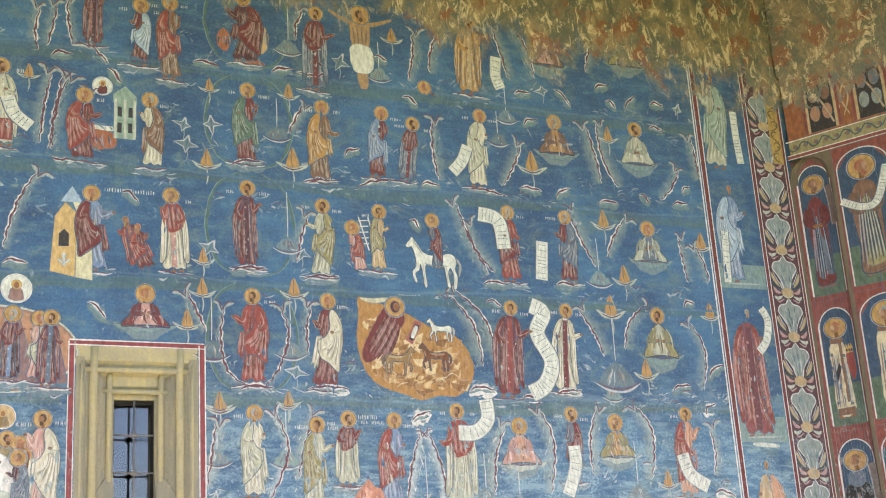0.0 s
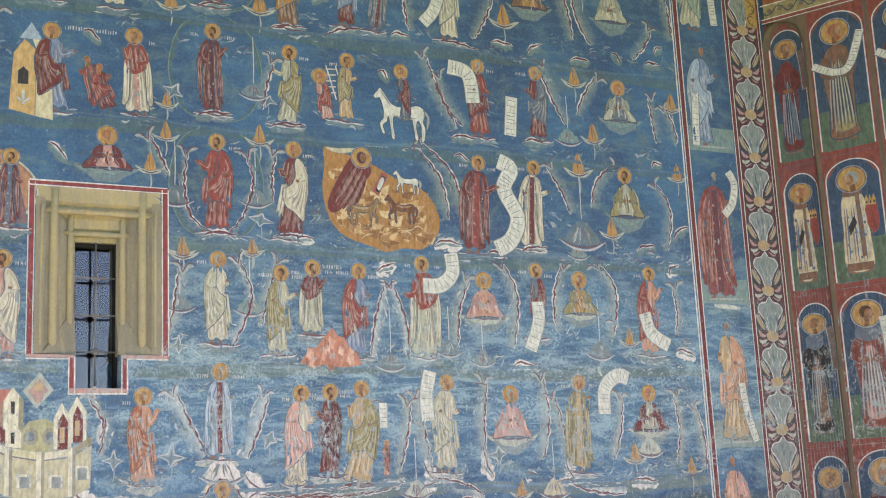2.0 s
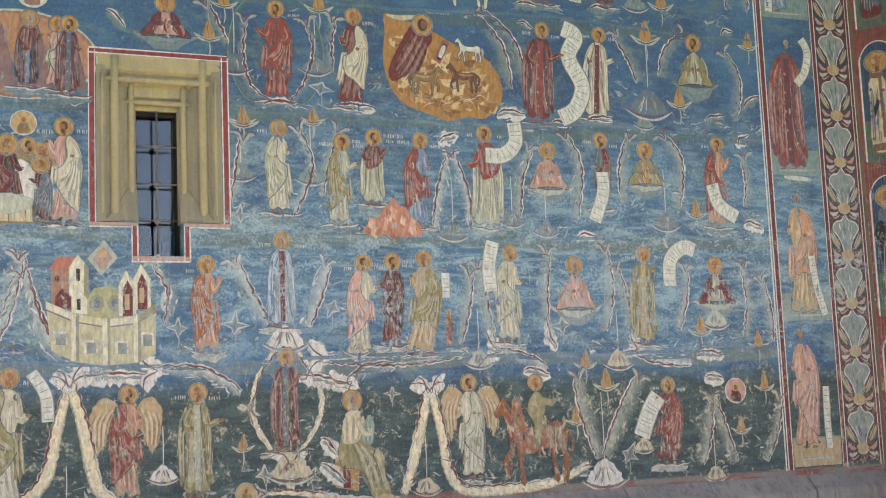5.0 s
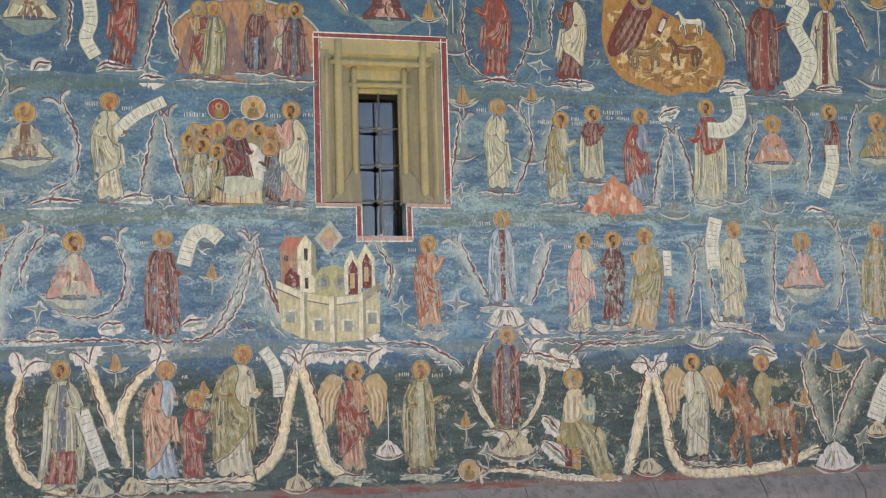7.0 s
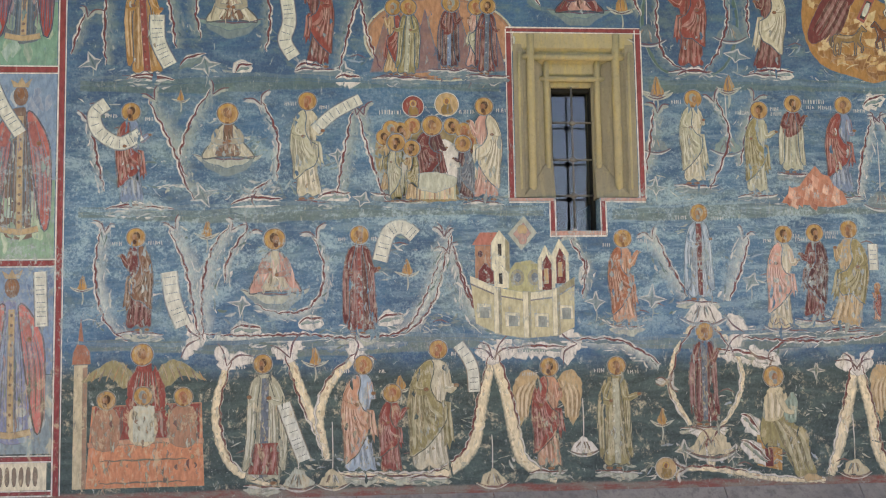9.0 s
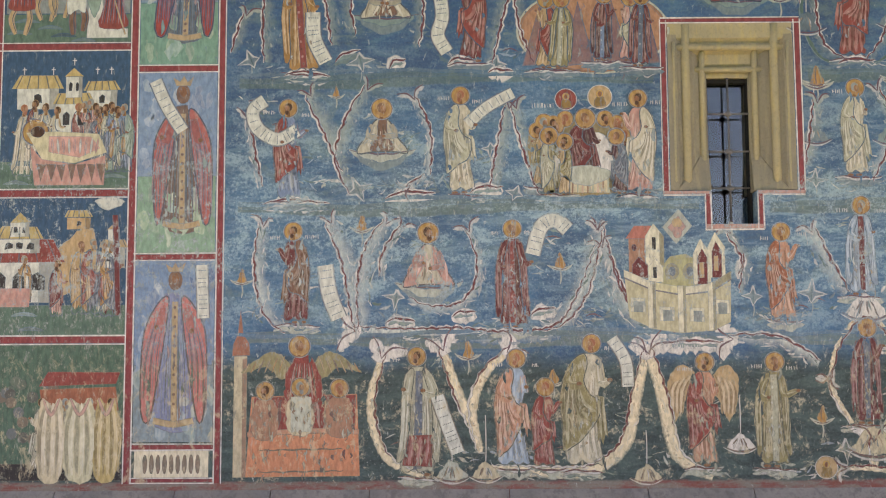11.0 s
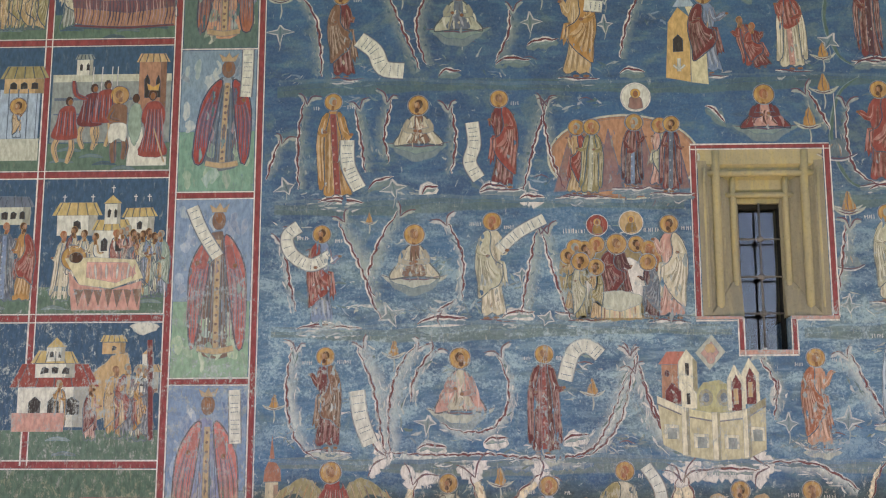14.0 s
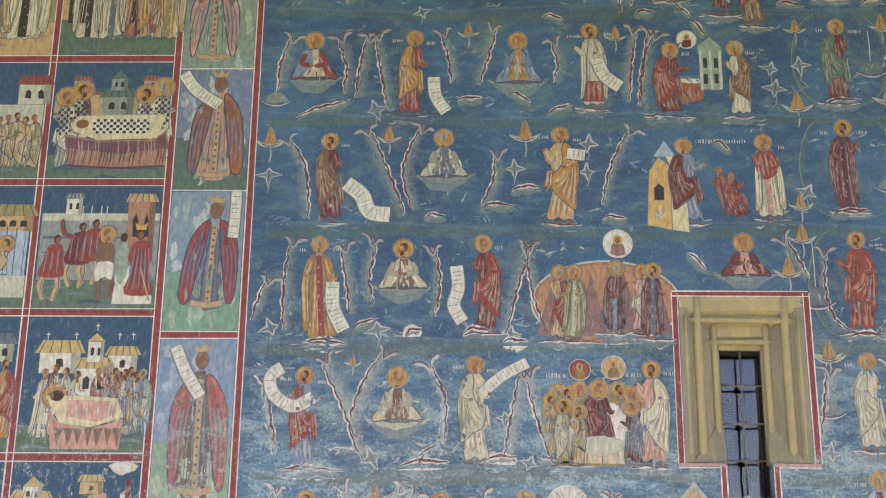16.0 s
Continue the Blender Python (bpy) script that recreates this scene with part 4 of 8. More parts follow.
def tuft(at, s):
    """A star-shaped leaf, pale at its rim, on a thin stalk."""
    p = Painting()
    x, z = at
    turn, n = p.rnd.uniform(-0.5, 0.5), 4
    if s > 0.16:
        # a white bell on a long thin stalk
        up = p.rnd.uniform(1.6, 2.6)
        p.stroke([(x, z + up * s), (x + 0.02 * s, z + s), (x, z)], 0.01, "line", 1, 0.85, 0.6)
        p.field(curve([(x - 0.62 * s, z - 0.5 * s), (x - 0.4 * s, z - 0.1 * s), (x, z + 0.18 * s), (x + 0.42 * s, z - 0.12 * s), (x + 0.64 * s, z - 0.52 * s), (x + 0.2 * s, z - 0.6 * s), (x - 0.22 * s, z - 0.6 * s)], 0.025, True), p.rnd.choice(("bone", "pale", "line")) if z < 3.5 else p.rnd.choice(("stem", "grass", "sage")), 2, 0.9 if z < 3.5 else 0.6, 0.012)
        for k in range(9):
            u = p.rnd.uniform(-0.4, 0.4) * s
            p.stroke([(x + u * 0.4, z - 0.05 * s), (x + u, z - p.rnd.uniform(0.3, 0.6) * s)], 0.012, p.rnd.choice(("stem", "tan", "line", "brown")), 3, 0.7, 0.1, 0.003, True, 0.02, 0.5)
        p.stroke([(x - 0.75 * s, z - 0.42 * s), (x - 0.3 * s, z - 0.62 * s), (x + 0.3 * s, z - 0.64 * s), (x + 0.78 * s, z - 0.42 * s)], 0.07 * s, "maroon", 3, 0.65, 0.05, 0.0, True, 0.03, 0.3)
        p.stroke([(x - 0.8 * s, z - 0.46 * s), (x - 0.3 * s, z - 0.7 * s), (x + 0.3 * s, z - 0.72 * s), (x + 0.82 * s, z - 0.46 * s)], 0.08 * s, "line", 3, 0.7, 0.05, 0.0, True, 0.03, 0.3)
        return p.done("painted_leaf")
    pts = []
    for k in range(2 * n):
        a = turn + math.pi * k / n + math.pi / 2
        l = s * (p.rnd.uniform(0.5, 0.95) if k % 2 == 0 else p.rnd.uniform(0.2, 0.34))
        pts.append(Vector((x + l * math.cos(a), z + l * 0.9 * math.sin(a))))
    p.field(pts, "stem", 1, 0.5)
    p.stroke(pts + [pts[0]], 0.016, "line", 3, 0.66, 1.0, 0.002, False, ragged=0.5)
    p.stroke([pts[0], (x, z), pts[n]], 0.012, "leafgreen", 2, 0.6, 0.3, 0.0, False)
    p.stroke([(x, z - 0.3 * s), (x + 0.05 * s, z - 0.8 * s), (x - 0.05 * s, z - 1.2 * s)], 0.012, "pale", 1, 0.5, 0.3)
    return p.done("painted_leaf")


def leaf(a, b):
    """A curled leaf seen edge on: a scalloped maroon edge rimmed with white, a soft grey-green blade under it."""
    p = Painting()
    a, b = Vector(a), Vector(b)
    way = b - a
    side = Vector((-way[1], way[0])).normalized() * p.rnd.uniform(0.02, 0.045)
    line = curve([a, a + way * 0.35 + side, a + way * 0.7 + side * 0.5, b], 0.025)
    edge = [q + Vector((0, 0.012 * abs(math.sin(i * 0.7)))) for i, q in enumerate(line)]
    high = a[1] > 4.7
    p.stroke([q - Vector((0, 0.03)) for q in line], 0.1 if high else 0.13, (104, 122, 116) if high else "line", 0, 0.7 if high else 0.9, 0.05, 0.004, False, ragged=0.3)
    p.stroke([q - Vector((0, 0.022)) for q in line[1:-1]], 0.04, "sage", 1, 0.6, 0.05, 0.004, False, ragged=0.4)
    p.stroke(edge, 0.042 if high else 0.05, "line", 2, 0.95 if high else 1.0, 0.05, 0.002, False, ragged=0.3)
    p.stroke(edge, 0.02, "maroon", 3, 1.0, 0.05, 0.002, False, ragged=0.3)
    return p.done("painted_leaf")


def writing(at, length, surface=wall_point, tall=0.04):
    """A line of worn white script: plain upright bars."""
    p = Painting(surface)
    x, z = at[0] - length / 2, at[1]
    while x < at[0] + length / 2:
        w = p.rnd.choice((0.006, 0.008, 0.014))
        p.rect(x, x + w, z - tall / 2, z + tall / 2 * p.rnd.uniform(0.6, 1), "line", 1, 0.72)
        x += w + p.rnd.uniform(0.007, 0.02)
    return p.done("painted_script")


def roundel(at, s, c1, c2):
    p = Painting()
    x, z = at
    p.disc(x, z, s * 1.08, s * 1.08, "line", 2, 0.95)
    p.disc(x, z, s, s, c1, 3, 1.1)
    p.blob([(x - 0.5 * s, z - 0.75 * s), (x - 0.38 * s, z - 0.05 * s), (x, z + 0.15 * s), (x + 0.38 * s, z - 0.05 * s), (x + 0.5 * s, z - 0.75 * s), (x, z - 0.9 * s)], shade(c2, 0.75), 4, 0.95, 0.02)
    p.disc(x, z + 0.28 * s, 0.36 * s, 0.36 * s, "gold", 5, 1.0)
    p.disc(x, z + 0.25 * s, 0.18 * s, 0.24 * s, "skin", 6, 1.0)
    return p.done("painted_roundel")


def patch(at, rx, rz, c):
    p = Painting()
    x, z = at
    p.blob([(x + rx * math.cos(a) * p.rnd.uniform(0.92, 1.06), z + rz * math.sin(a) * p.rnd.uniform(0.92, 1.06)) for a in (math.pi * k / 6 for k in range(12))], c, 0, 1.05)
    for k in range(9):
        u = p.rnd.uniform(-0.8, 0.8)
        p.stroke([(x + rx * u, z + rz * p.rnd.uniform(0, 0.6)), (x + rx * (u + 0.1), z - rz * p.rnd.uniform(0.1, 0.6))], 0.018, shade(c, 0.65 if k % 2 else 1.35), 1, 0.7, 0.1, 0.003)
    return p.done("painted_ground")


def rock(x, z, w, h):
    """A small painted crag: pink and russet facets that rise to a broken peak."""
    p = Painting()
    p.base += 0.004
    peak = [(-0.5, 0.08), (-0.34, 0.45), (-0.2, 0.5), (-0.1, 0.75), (0.04, 1.0), (0.14, 0.78), (0.24, 0.74), (0.34, 0.45), (0.44, 0.36), (0.52, 0.05), (0.2, -0.04), (-0.2, 0.02)]
    p.field([(x + u * w, z + v * h) for u, v in peak], (176, 120, 100), 7, 1.1)
    p.under = (176, 120, 100)
    for k in range(26):
        u = p.rnd.uniform(-0.4, 0.36)
        v = p.rnd.uniform(0.0, 0.75) * (1 - abs(u) * 1.7)
        l = p.rnd.uniform(0.08, 0.2)
        p.field([(x + u * w, z + (v + l) * h), (x + (u + l * 0.5) * w, z + (v + l * 0.3) * h), (x + (u + l * 0.3) * w, z + (v - l) * h), (x + (u - l * 0.2) * w, z + (v - l * 0.4) * h)], p.rnd.choice(((206, 158, 138), (140, 78, 64), (214, 178, 158), (158, 96, 78))), 8, 0.75, 0.005, 0.012)
    return p.done("painted_rock", "pink and russet painted crag")


def horse(at, w, h, c, way=1):
    """A plain four-legged animal; way 1 faces right."""
    p = Painting()
    p.base += 0.003
    x, z = at
    w, h = way * w / 2, h / 2

    def q(u, v):
        return (x + u * w, z + v * h)
    shape = ((1.25, 0.6), (1.3, 0.7), (1.12, 0.92), (1.0, 1.06), (0.9, 0.94), (0.74, 0.74), (0.56, 0.48), (0.25, 0.34), (-0.25, 0.36), (-0.62, 0.45), (-0.9, 0.36), (-0.99, 0.08), (-0.9, -0.22), (-1.0, -0.5), (-0.92, -1.0),
             (-0.78, -1.0), (-0.82, -0.5), (-0.68, -0.16), (-0.58, -0.42), (-0.66, -0.95), (-0.52, -0.95), (-0.44, -0.4), (-0.36, -0.1), (0.05, -0.16), (0.4, -0.08), (0.46, -0.42), (0.4, -0.98), (0.54, -0.98),
             (0.6, -0.4), (0.68, -0.08), (0.74, -0.34), (0.92, -0.46), (0.84, -0.8), (0.96, -0.8), (1.06, -0.42), (0.88, -0.16), (0.88, 0.12), (0.94, 0.42), (1.04, 0.64), (1.14, 0.6))
    outline = [Vector(q(u, v)) for u, v in shape]
    p.blob(outline, c, 2, 1.1, 0.02, 0.002, 0.006)
    p.under = c
    p.stroke([q(-0.6, -0.08), q(0.0, -0.1), q(0.5, -0.02)], 0.1 * h, shade(c, 0.65), 3, 0.7, 0.1)
    p.stroke([q(-0.7, 0.28), q(-0.1, 0.2), q(0.5, 0.3)], 0.16 * h, shade(c, 1.25), 3, 0.7, 0.1)
    p.stroke([q(0.95, 0.9), q(0.74, 0.62), q(0.56, 0.34)], 0.09 * h, shade(c, 0.6), 3, 0.8, 0.2)
    p.stroke([q(0.98, 0.6), q(0.84, 0.3), q(0.78, 0.0)], 0.06 * h, shade(c, 1.35), 3, 0.7, 0.2)
    for u in (-0.8, -0.5, 0.55):
        p.stroke([q(u, -0.1), q(u - 0.02, -0.5), q(u, -0.9)], 0.03 * h, shade(c, 0.55), 3, 0.6, 0.2)
    p.under = None
    line = curve(outline, 0.02, True)
    p.stroke(line + [line[0]], 0.006, shade(c, 0.45), 4, 0.7, 1.0, 0, False)
    p.stroke([q(-0.94, 0.28), q(-1.14, 0.0), q(-1.06, -0.5)], 0.03, shade(c, 0.8), 3, 0.9, 0.3)
    return p.done("painted_animal")


def teacher(top, foot):
    """A robed shape seated sideways on an ochre stool, one knee drawn up, a bundle in the arms."""
    p = Painting()
    (x, z), h = top, top[1] - foot

    def at(u, v):
        return Vector((x + u * h, z - v * h))
    p.field([at(-0.2, 0.58), at(0.06, 0.62), at(0.04, 0.92), at(-0.2, 0.88)], "ochre", 0, 1.1)
    p.under = "ochre"
    p.field([at(-0.12, 0.7), at(-0.03, 0.71), at(-0.03, 0.9), at(-0.12, 0.89)], "maroon", 1, 1.0)
    p.field([at(-0.2, 0.58), at(0.06, 0.62), at(0.06, 0.66), at(-0.2, 0.62)], "yellow", 1, 1.0)
    p.under = None
    body = curve([at(-0.04, 0.1), at(0.06, 0.1), at(0.14, 0.2), at(0.17, 0.36), at(0.2, 0.48), at(0.3, 0.52), at(0.34, 0.62), at(0.35, 0.8), at(0.4, 0.97), at(0.2, 1.0), at(0.14, 0.8), at(0.02, 0.7), at(-0.12, 0.68), at(-0.16, 0.52), at(-0.1, 0.3)], 0.03, True)
    p.field(body, "olive", 2, 1.1)
    model_cloth(p, [[at(-0.06 + 0.04 * k, 0.36 + 0.03 * k), at(0.04 + 0.045 * k, 0.56 + 0.01 * k), at(0.18 + 0.035 * k, 0.94)] for k in range(6)], "olive", 3, 0.9)
    p.under = "olive"
    p.blob([at(-0.05, 0.11), at(0.07, 0.11), at(0.13, 0.22), at(0.06, 0.42), at(-0.1, 0.44), at(-0.12, 0.28)], "bone", 5, 1.0)
    model_cloth(p, [[at(-0.07 + 0.04 * k, 0.16), at(-0.06 + 0.035 * k, 0.28), at(-0.07 + 0.03 * k, 0.42)] for k in range(5)], "bone", 6, 0.7)
    p.blob([at(0.1, 0.26), at(0.2, 0.16), at(0.24, 0.3), at(0.2, 0.46), at(0.1, 0.44)], "sage", 7, 1.0)
    model_cloth(p, [[at(0.14 + 0.02 * k, 0.22), at(0.15 + 0.02 * k, 0.32), at(0.14 + 0.02 * k, 0.44)] for k in range(4)], "sage", 8, 0.5)
    p.stroke([at(0.04, 0.18), at(0.12, 0.34), at(0.2, 0.36)], 0.05, "bone", 9, 0.9, 0.6)
    p.under = None
    p.stroke(body + [body[0]], 0.007, shade("olive", 0.45), 4, 0.6, 1.0, 0, False)
    p.blob([at(0.26, 0.98), at(0.4, 0.97), at(0.46, 1.02), at(0.3, 1.04)], "tan", 5, 1.0)
    worn(p, body, 0.8, 10)
    ring(p, Vector(top), 0.088)
    head(p, x, z, 0.088)
    return p.done("painted_figure")


def rider(at, w, h):
    """A worn russet horse facing left, with a rider in olive."""
    horse(at, w, h, "rust", -1)
    p = Painting()
    x, z = at

    def q(u, v):
        return (x + u * w / 2, z + v * h / 2)
    p.base += 0.004
    p.blob([q(-0.75, 0.95), q(-0.5, 1.0), q(-0.35, 0.5), q(-0.1, 0.2), q(0.6, 0.35), q(0.92, 0.1), q(0.85, -0.25), q(0.3, -0.2), q(-0.4, -0.3), q(-0.72, 0.1)], "terra", 5, 0.95)
    p.blob([q(0.3, 0.3), q(0.7, 0.3), q(0.8, -0.1), q(0.4, -0.1)], "tan", 6, 0.6)
    p.blob([q(-0.12, 1.1), q(0.14, 1.15), q(0.3, 0.8), q(0.2, 0.35), q(0.1, -0.1), q(-0.15, -0.15), q(-0.05, 0.3), q(-0.25, 0.7)], "olive", 7, 1.0)
    p.stroke([q(0.15, 1.0), q(0.5, 0.9), q(0.62, 1.0)], 0.06, "olive", 7, 0.9, 0.5)
    worn(p, [Vector(q(u / 8, 0.3 + 0.4 * math.sin(u))) for u in range(-7, 8)] * 3, 0.9, 9)
    for k in range(7):
        p.stroke([q(-0.6 + 0.22 * k, 0.4), q(-0.55 + 0.22 * k, 0.1), q(-0.5 + 0.2 * k, -0.2)], 0.014, shade("terra", 0.6 if k % 2 else 1.3), 6, 0.7, 0.1)
    for k in range(46):
        u, v = p.rnd.uniform(-0.9, 0.95), p.rnd.uniform(-0.7, 0.6)
        if v < -0.25 and abs(abs(u) - 0.68) > 0.2:
            continue
        p.stroke([q(u, v), q(u + p.rnd.uniform(-0.06, 0.06), v - 0.1), q(u + p.rnd.uniform(-0.1, 0.1), v - 0.22)], p.rnd.uniform(0.012, 0.035), p.rnd.choice(("bone", "rust", "ochre", "maroon", "terra", "clay")), 9, p.rnd.uniform(0.5, 0.9), 0.1, 0.004, True, 0.02, 0.5)
    ring(p, Vector(q(0.02, 1.4)), 0.075)
    head(p, *q(0.02, 1.4), 0.075)
    return p.done("painted_scene", "russet painted horse with a rider in olive")


def house(p, x, z, w, h, c, roof, layer, gable=False, openings=1):
    """A small painted building standing on z, with a shaded flank."""
    p.rect(x - w / 2, x + w / 2, z, z + h, c, layer, 1.1)
    p.rect(x + w * 0.28, x + w / 2, z, z + h, shade(c, 0.78), layer + 1, 1.0)
    if gable:
        p.field([(x - w * 0.58, z + h), (x + w * 0.58, z + h), (x, z + h + w * 0.55)], roof, layer + 1, 1.1)
    else:
        p.field([(x - w * 0.62, z + h), (x + w * 0.62, z + h), (x + w * 0.45, z + h + w * 0.32), (x - w * 0.45, z + h + w * 0.32)], roof, layer + 1, 1.1)
        for k in range(5):
            u = -0.4 + 0.2 * k
            p.stroke([(x + w * u * 0.95, z + h + w * 0.31), (x + w * u * 1.3, z + h)], 0.009, shade(roof, 0.6), layer + 2, 0.85)
    for k in range(openings):
        cx = x + w * ((k + 0.5) / openings - 0.5) * 0.8
        p.field([(cx - 0.09 * w, z + 0.3 * h), (cx + 0.09 * w, z + 0.3 * h), (cx + 0.09 * w, z + 0.65 * h), (cx, z + 0.76 * h), (cx - 0.09 * w, z + 0.65 * h)], "dark", layer + 2, 1.0)


def bar(p, x0, x1, z0, z1, layer=2, colour="frame"):
    """A red framing band between two white lines."""
    p.rect(x0, x1, z0, z1, colour, layer, 1.1)
    t = 0.011
    if z1 - z0 > x1 - x0:
        p.rect(x0 - t, x0, z0, z1, "line", layer + 1, 1.0)
        p.rect(x1, x1 + t, z0, z1, "line", layer + 1, 1.0)
    else:
        p.rect(x0, x1, z0 - t, z0, "line", layer + 1, 1.0)
        p.rect(x0, x1, z1, z1 + t, "line", layer + 1, 1.0)


# register lines: soft grey-green bands of leafage between the rows, broken by the window
for z, gap in ((2.36, 0), (3.48, 0.3), (4.58, 0.66), (5.65, 0), (6.71, 0), (7.81, 0)):
    for x0, x1 in ((-4.2, -gap), (gap, 6.3)):
        p = Painting()
        for k in range(3):
            pts = [(x, z + 0.03 * math.sin(x * 1.7 + z + k) + 0.03 * (k - 1)) for x in [x0 + (x1 - x0) * i / 12 for i in range(13)]]
            p.stroke(pts, (0.1, 0.05, 0.03)[k], ("leafgreen", "leafgreen", "sage")[k], k, (0.46, 0.36, 0.14)[k], 0.8, 0.006, True, 0.09)
        p.done("painted_band")

# chalky leafage trailing along the foot of each row and between the shoots
for row, (z, gap) in enumerate(((1.3, 0), (2.44, 0), (3.54, 0.3), (4.64, 0.66), (5.7, 0), (6.76, 0), (7.86, 0))):
    p = Painting()
    p.base = 0.0006
    r, strength = p.rnd, (0.9, 1.0, 1.0, 0.8, 0.6, 0.55, 0.45)[row]
    x = -4.2
    while x < 6.2:
        x += r.uniform(0.12, 0.3)
        if abs(x) < gap + 0.2:
            continue
        cz = z + (r.uniform(-0.06, 0.14) if r.random() < 0.6 else r.uniform(0.1, 0.9))
        tilt = r.uniform(-0.5, 0.5)
        for k in range(r.randrange(5, 12)):
            u, v = x + r.gauss(0, 0.07), cz + r.gauss(0, 0.035)
            l, a = r.uniform(0.02, 0.06), tilt + r.uniform(-0.8, 0.8)
            if abs(u) < 0.62 and 3.2 < v < 5.1:
                continue
            d = Vector((math.cos(a) * l, math.sin(a) * l))
            q = Vector((u, v))
            p.stroke([q - d, q + Vector((r.uniform(-0.01, 0.01), r.uniform(-0.01, 0.01))), q + d], r.uniform(0.008, 0.024), r.choice(("line", "pale", "sage", "grass", "leafgreen", "white", "mist")), 0, strength * r.uniform(0.35, 0.85), 0.1, 0.003, True, 0.02, 0.6)
        if r.random() < 0.3:
            q = Vector((x, cz + 0.03))
            p.stroke([q - Vector((0.07, 0.0)), q + Vector((0.0, 0.02)), q + Vector((0.07, -0.01))], 0.014, "maroon", 0, strength * 0.8, 0.1, 0.004)
    p.done("painted_leafage", "chalky worn painted leafage")

# thin stems that ring each king of the middle row of the tree
for low, high in ((4.62, 5.68), (5.72, 6.76), (6.8, 7.8), (7.86, 8.9)):
    p = Painting()
    for k in (-1, 1):
        mid = 1.05
        arc = [(mid + k * 0.06, low + 0.02), (mid + k * 0.3, low + 0.12), (mid + k * 0.43, (low + high) / 2 - 0.05), (mid + k * 0.34, high - 0.16), (mid + k * 0.1, high + 0.02)]
        p.stroke(arc, 0.034, "leafgreen", 0, 0.8, 0.5, 0.003, True, 0.04, 0.3)
        p.stroke([(x + k * 0.014, z) for x, z in arc], 0.01, "sage", 1, 0.6, 0.3, 0.002, True, 0.04, 0.4)
    p.done("painted_vine")

# red and white border round the window
p = Painting()
for x0, x1, z0, z1 in ((-0.594, -0.552, 3.56, 5.06), (0.552, 0.594, 3.56, 5.06), (-0.594, 0.594, 5.036, 5.07), (-0.24, -0.203, 3.245, 3.56), (0.203, 0.24, 3.245, 3.56)):
    bar(p, x0, x1, z0, z1, 4)
p.rect(-0.245, 0.245, 3.25, 3.288, "rose", 4, 1.05)
p.rect(-0.25, 0.25, 3.236, 3.25, "line", 5, 1.0)
for s in (-1, 1):
    p.rect(min(s * 0.2, s * 0.6), max(s * 0.2, s * 0.6), 3.545, 3.573, "rose", 6, 0.85)
    p.rect(min(s * 0.25, s * 0.6), max(s * 0.25, s * 0.6), 3.532, 3.545, "line", 6, 0.9)
p.done("painted_border", "red window border edged with white lines", window)

# bands of the narrow columns at both ends of the vine
p = Painting()
bar(p, 6.345, 6.395, 1.15, 9.3, 2, "maroon")
p.rect(6.30, 6.318, 1.15, 9.0, "line", 3, 0.95)
bar(p, 7.045, 7.085, 1.15, 9.3, 2, "maroon")
bar(p, 7.535, 7.565, 1.15, 9.3, 2, "maroon")
p.done("painted_border", "maroon and white upright border lines")
p = Painting()
bar(p, -4.375, -4.325, 1.15, 9.5)
bar(p, -5.13, -5.075, 1.15, 9.5)
bar(p, -6.3, -6.25, 2.34, 9.5)
for z in (3.04, 4.665):
    bar(p, -5.08, -4.38, z - 0.025, z + 0.025)
bar(p, -5.08, -4.38, 1.43, 1.47)
bar(p, -5.08, -4.38, 1.16, 1.19)
for z in (6.01, 7.22):
    p.rect(-5.08, -4.38, z - 0.008, z + 0.008, "line", 3, 0.9)
for z in (2.345, 3.59, 4.865, 6.09, 7.325, 8.56):
    bar(p, -8.6, -5.13, z - 0.03, z + 0.03)
p.done("painted_border", "red framing bands edged with white lines")

# ---- figures, scrolls and shoots of the vine, register by register ----
# bottom register, left
vine([(-2.97, 2.22), (-3.07, 1.87), (-3.04, 1.55), (-2.91, 1.32), (-2.64, 1.2)], 0.117, "pale")
figure((-2.69, 2.19), (-2.7, 1.2), "pale", "slate", skirt="red")
scroll([(-2.52, 1.86), (-2.44, 1.63), (-2.35, 1.39)], 0.135)
vine([(-2.48, 2.28), (-2.35, 1.91), (-2.21, 1.58), (-2.16, 1.4)], 0.135, "pale")
vine([(-1.9, 2.25), (-2.11, 2.05), (-2.22, 1.77), (-2.18, 1.49)], 0.126, "pale")
bud((-2.26, 2.23), 0.15)
figure((-1.86, 2.17), (-1.88, 1.26), "salmon", "mist")
figure((-1.62, 1.93), (-1.63, 1.26), "red", "red", halo=0.075)
bud((-1.55, 2.0), 0.13)
figure((-1.23, 2.29), (-1.29, 1.25), "olive", "white", wide=1.15)
scroll([(-1.06, 2.33), (-0.95, 2.15), (-0.93, 1.93)], 0.120)
vine([(-0.76, 2.24), (-0.85, 1.89), (-0.92, 1.56), (-1.02, 1.38), (-1.28, 1.23), (-1.66, 1.23), (-2.08, 1.26)], 0.170, "pale")
vine([(-0.76, 2.24), (-0.65, 1.84), (-0.59, 1.51), (-0.5, 1.32), (-0.25, 1.18)], 0.170, "pale")
tuft((-0.79, 1.26), 0.18)
tuft((-2.4, 1.29), 0.20)
tuft((-2.12, 1.28), 0.18)
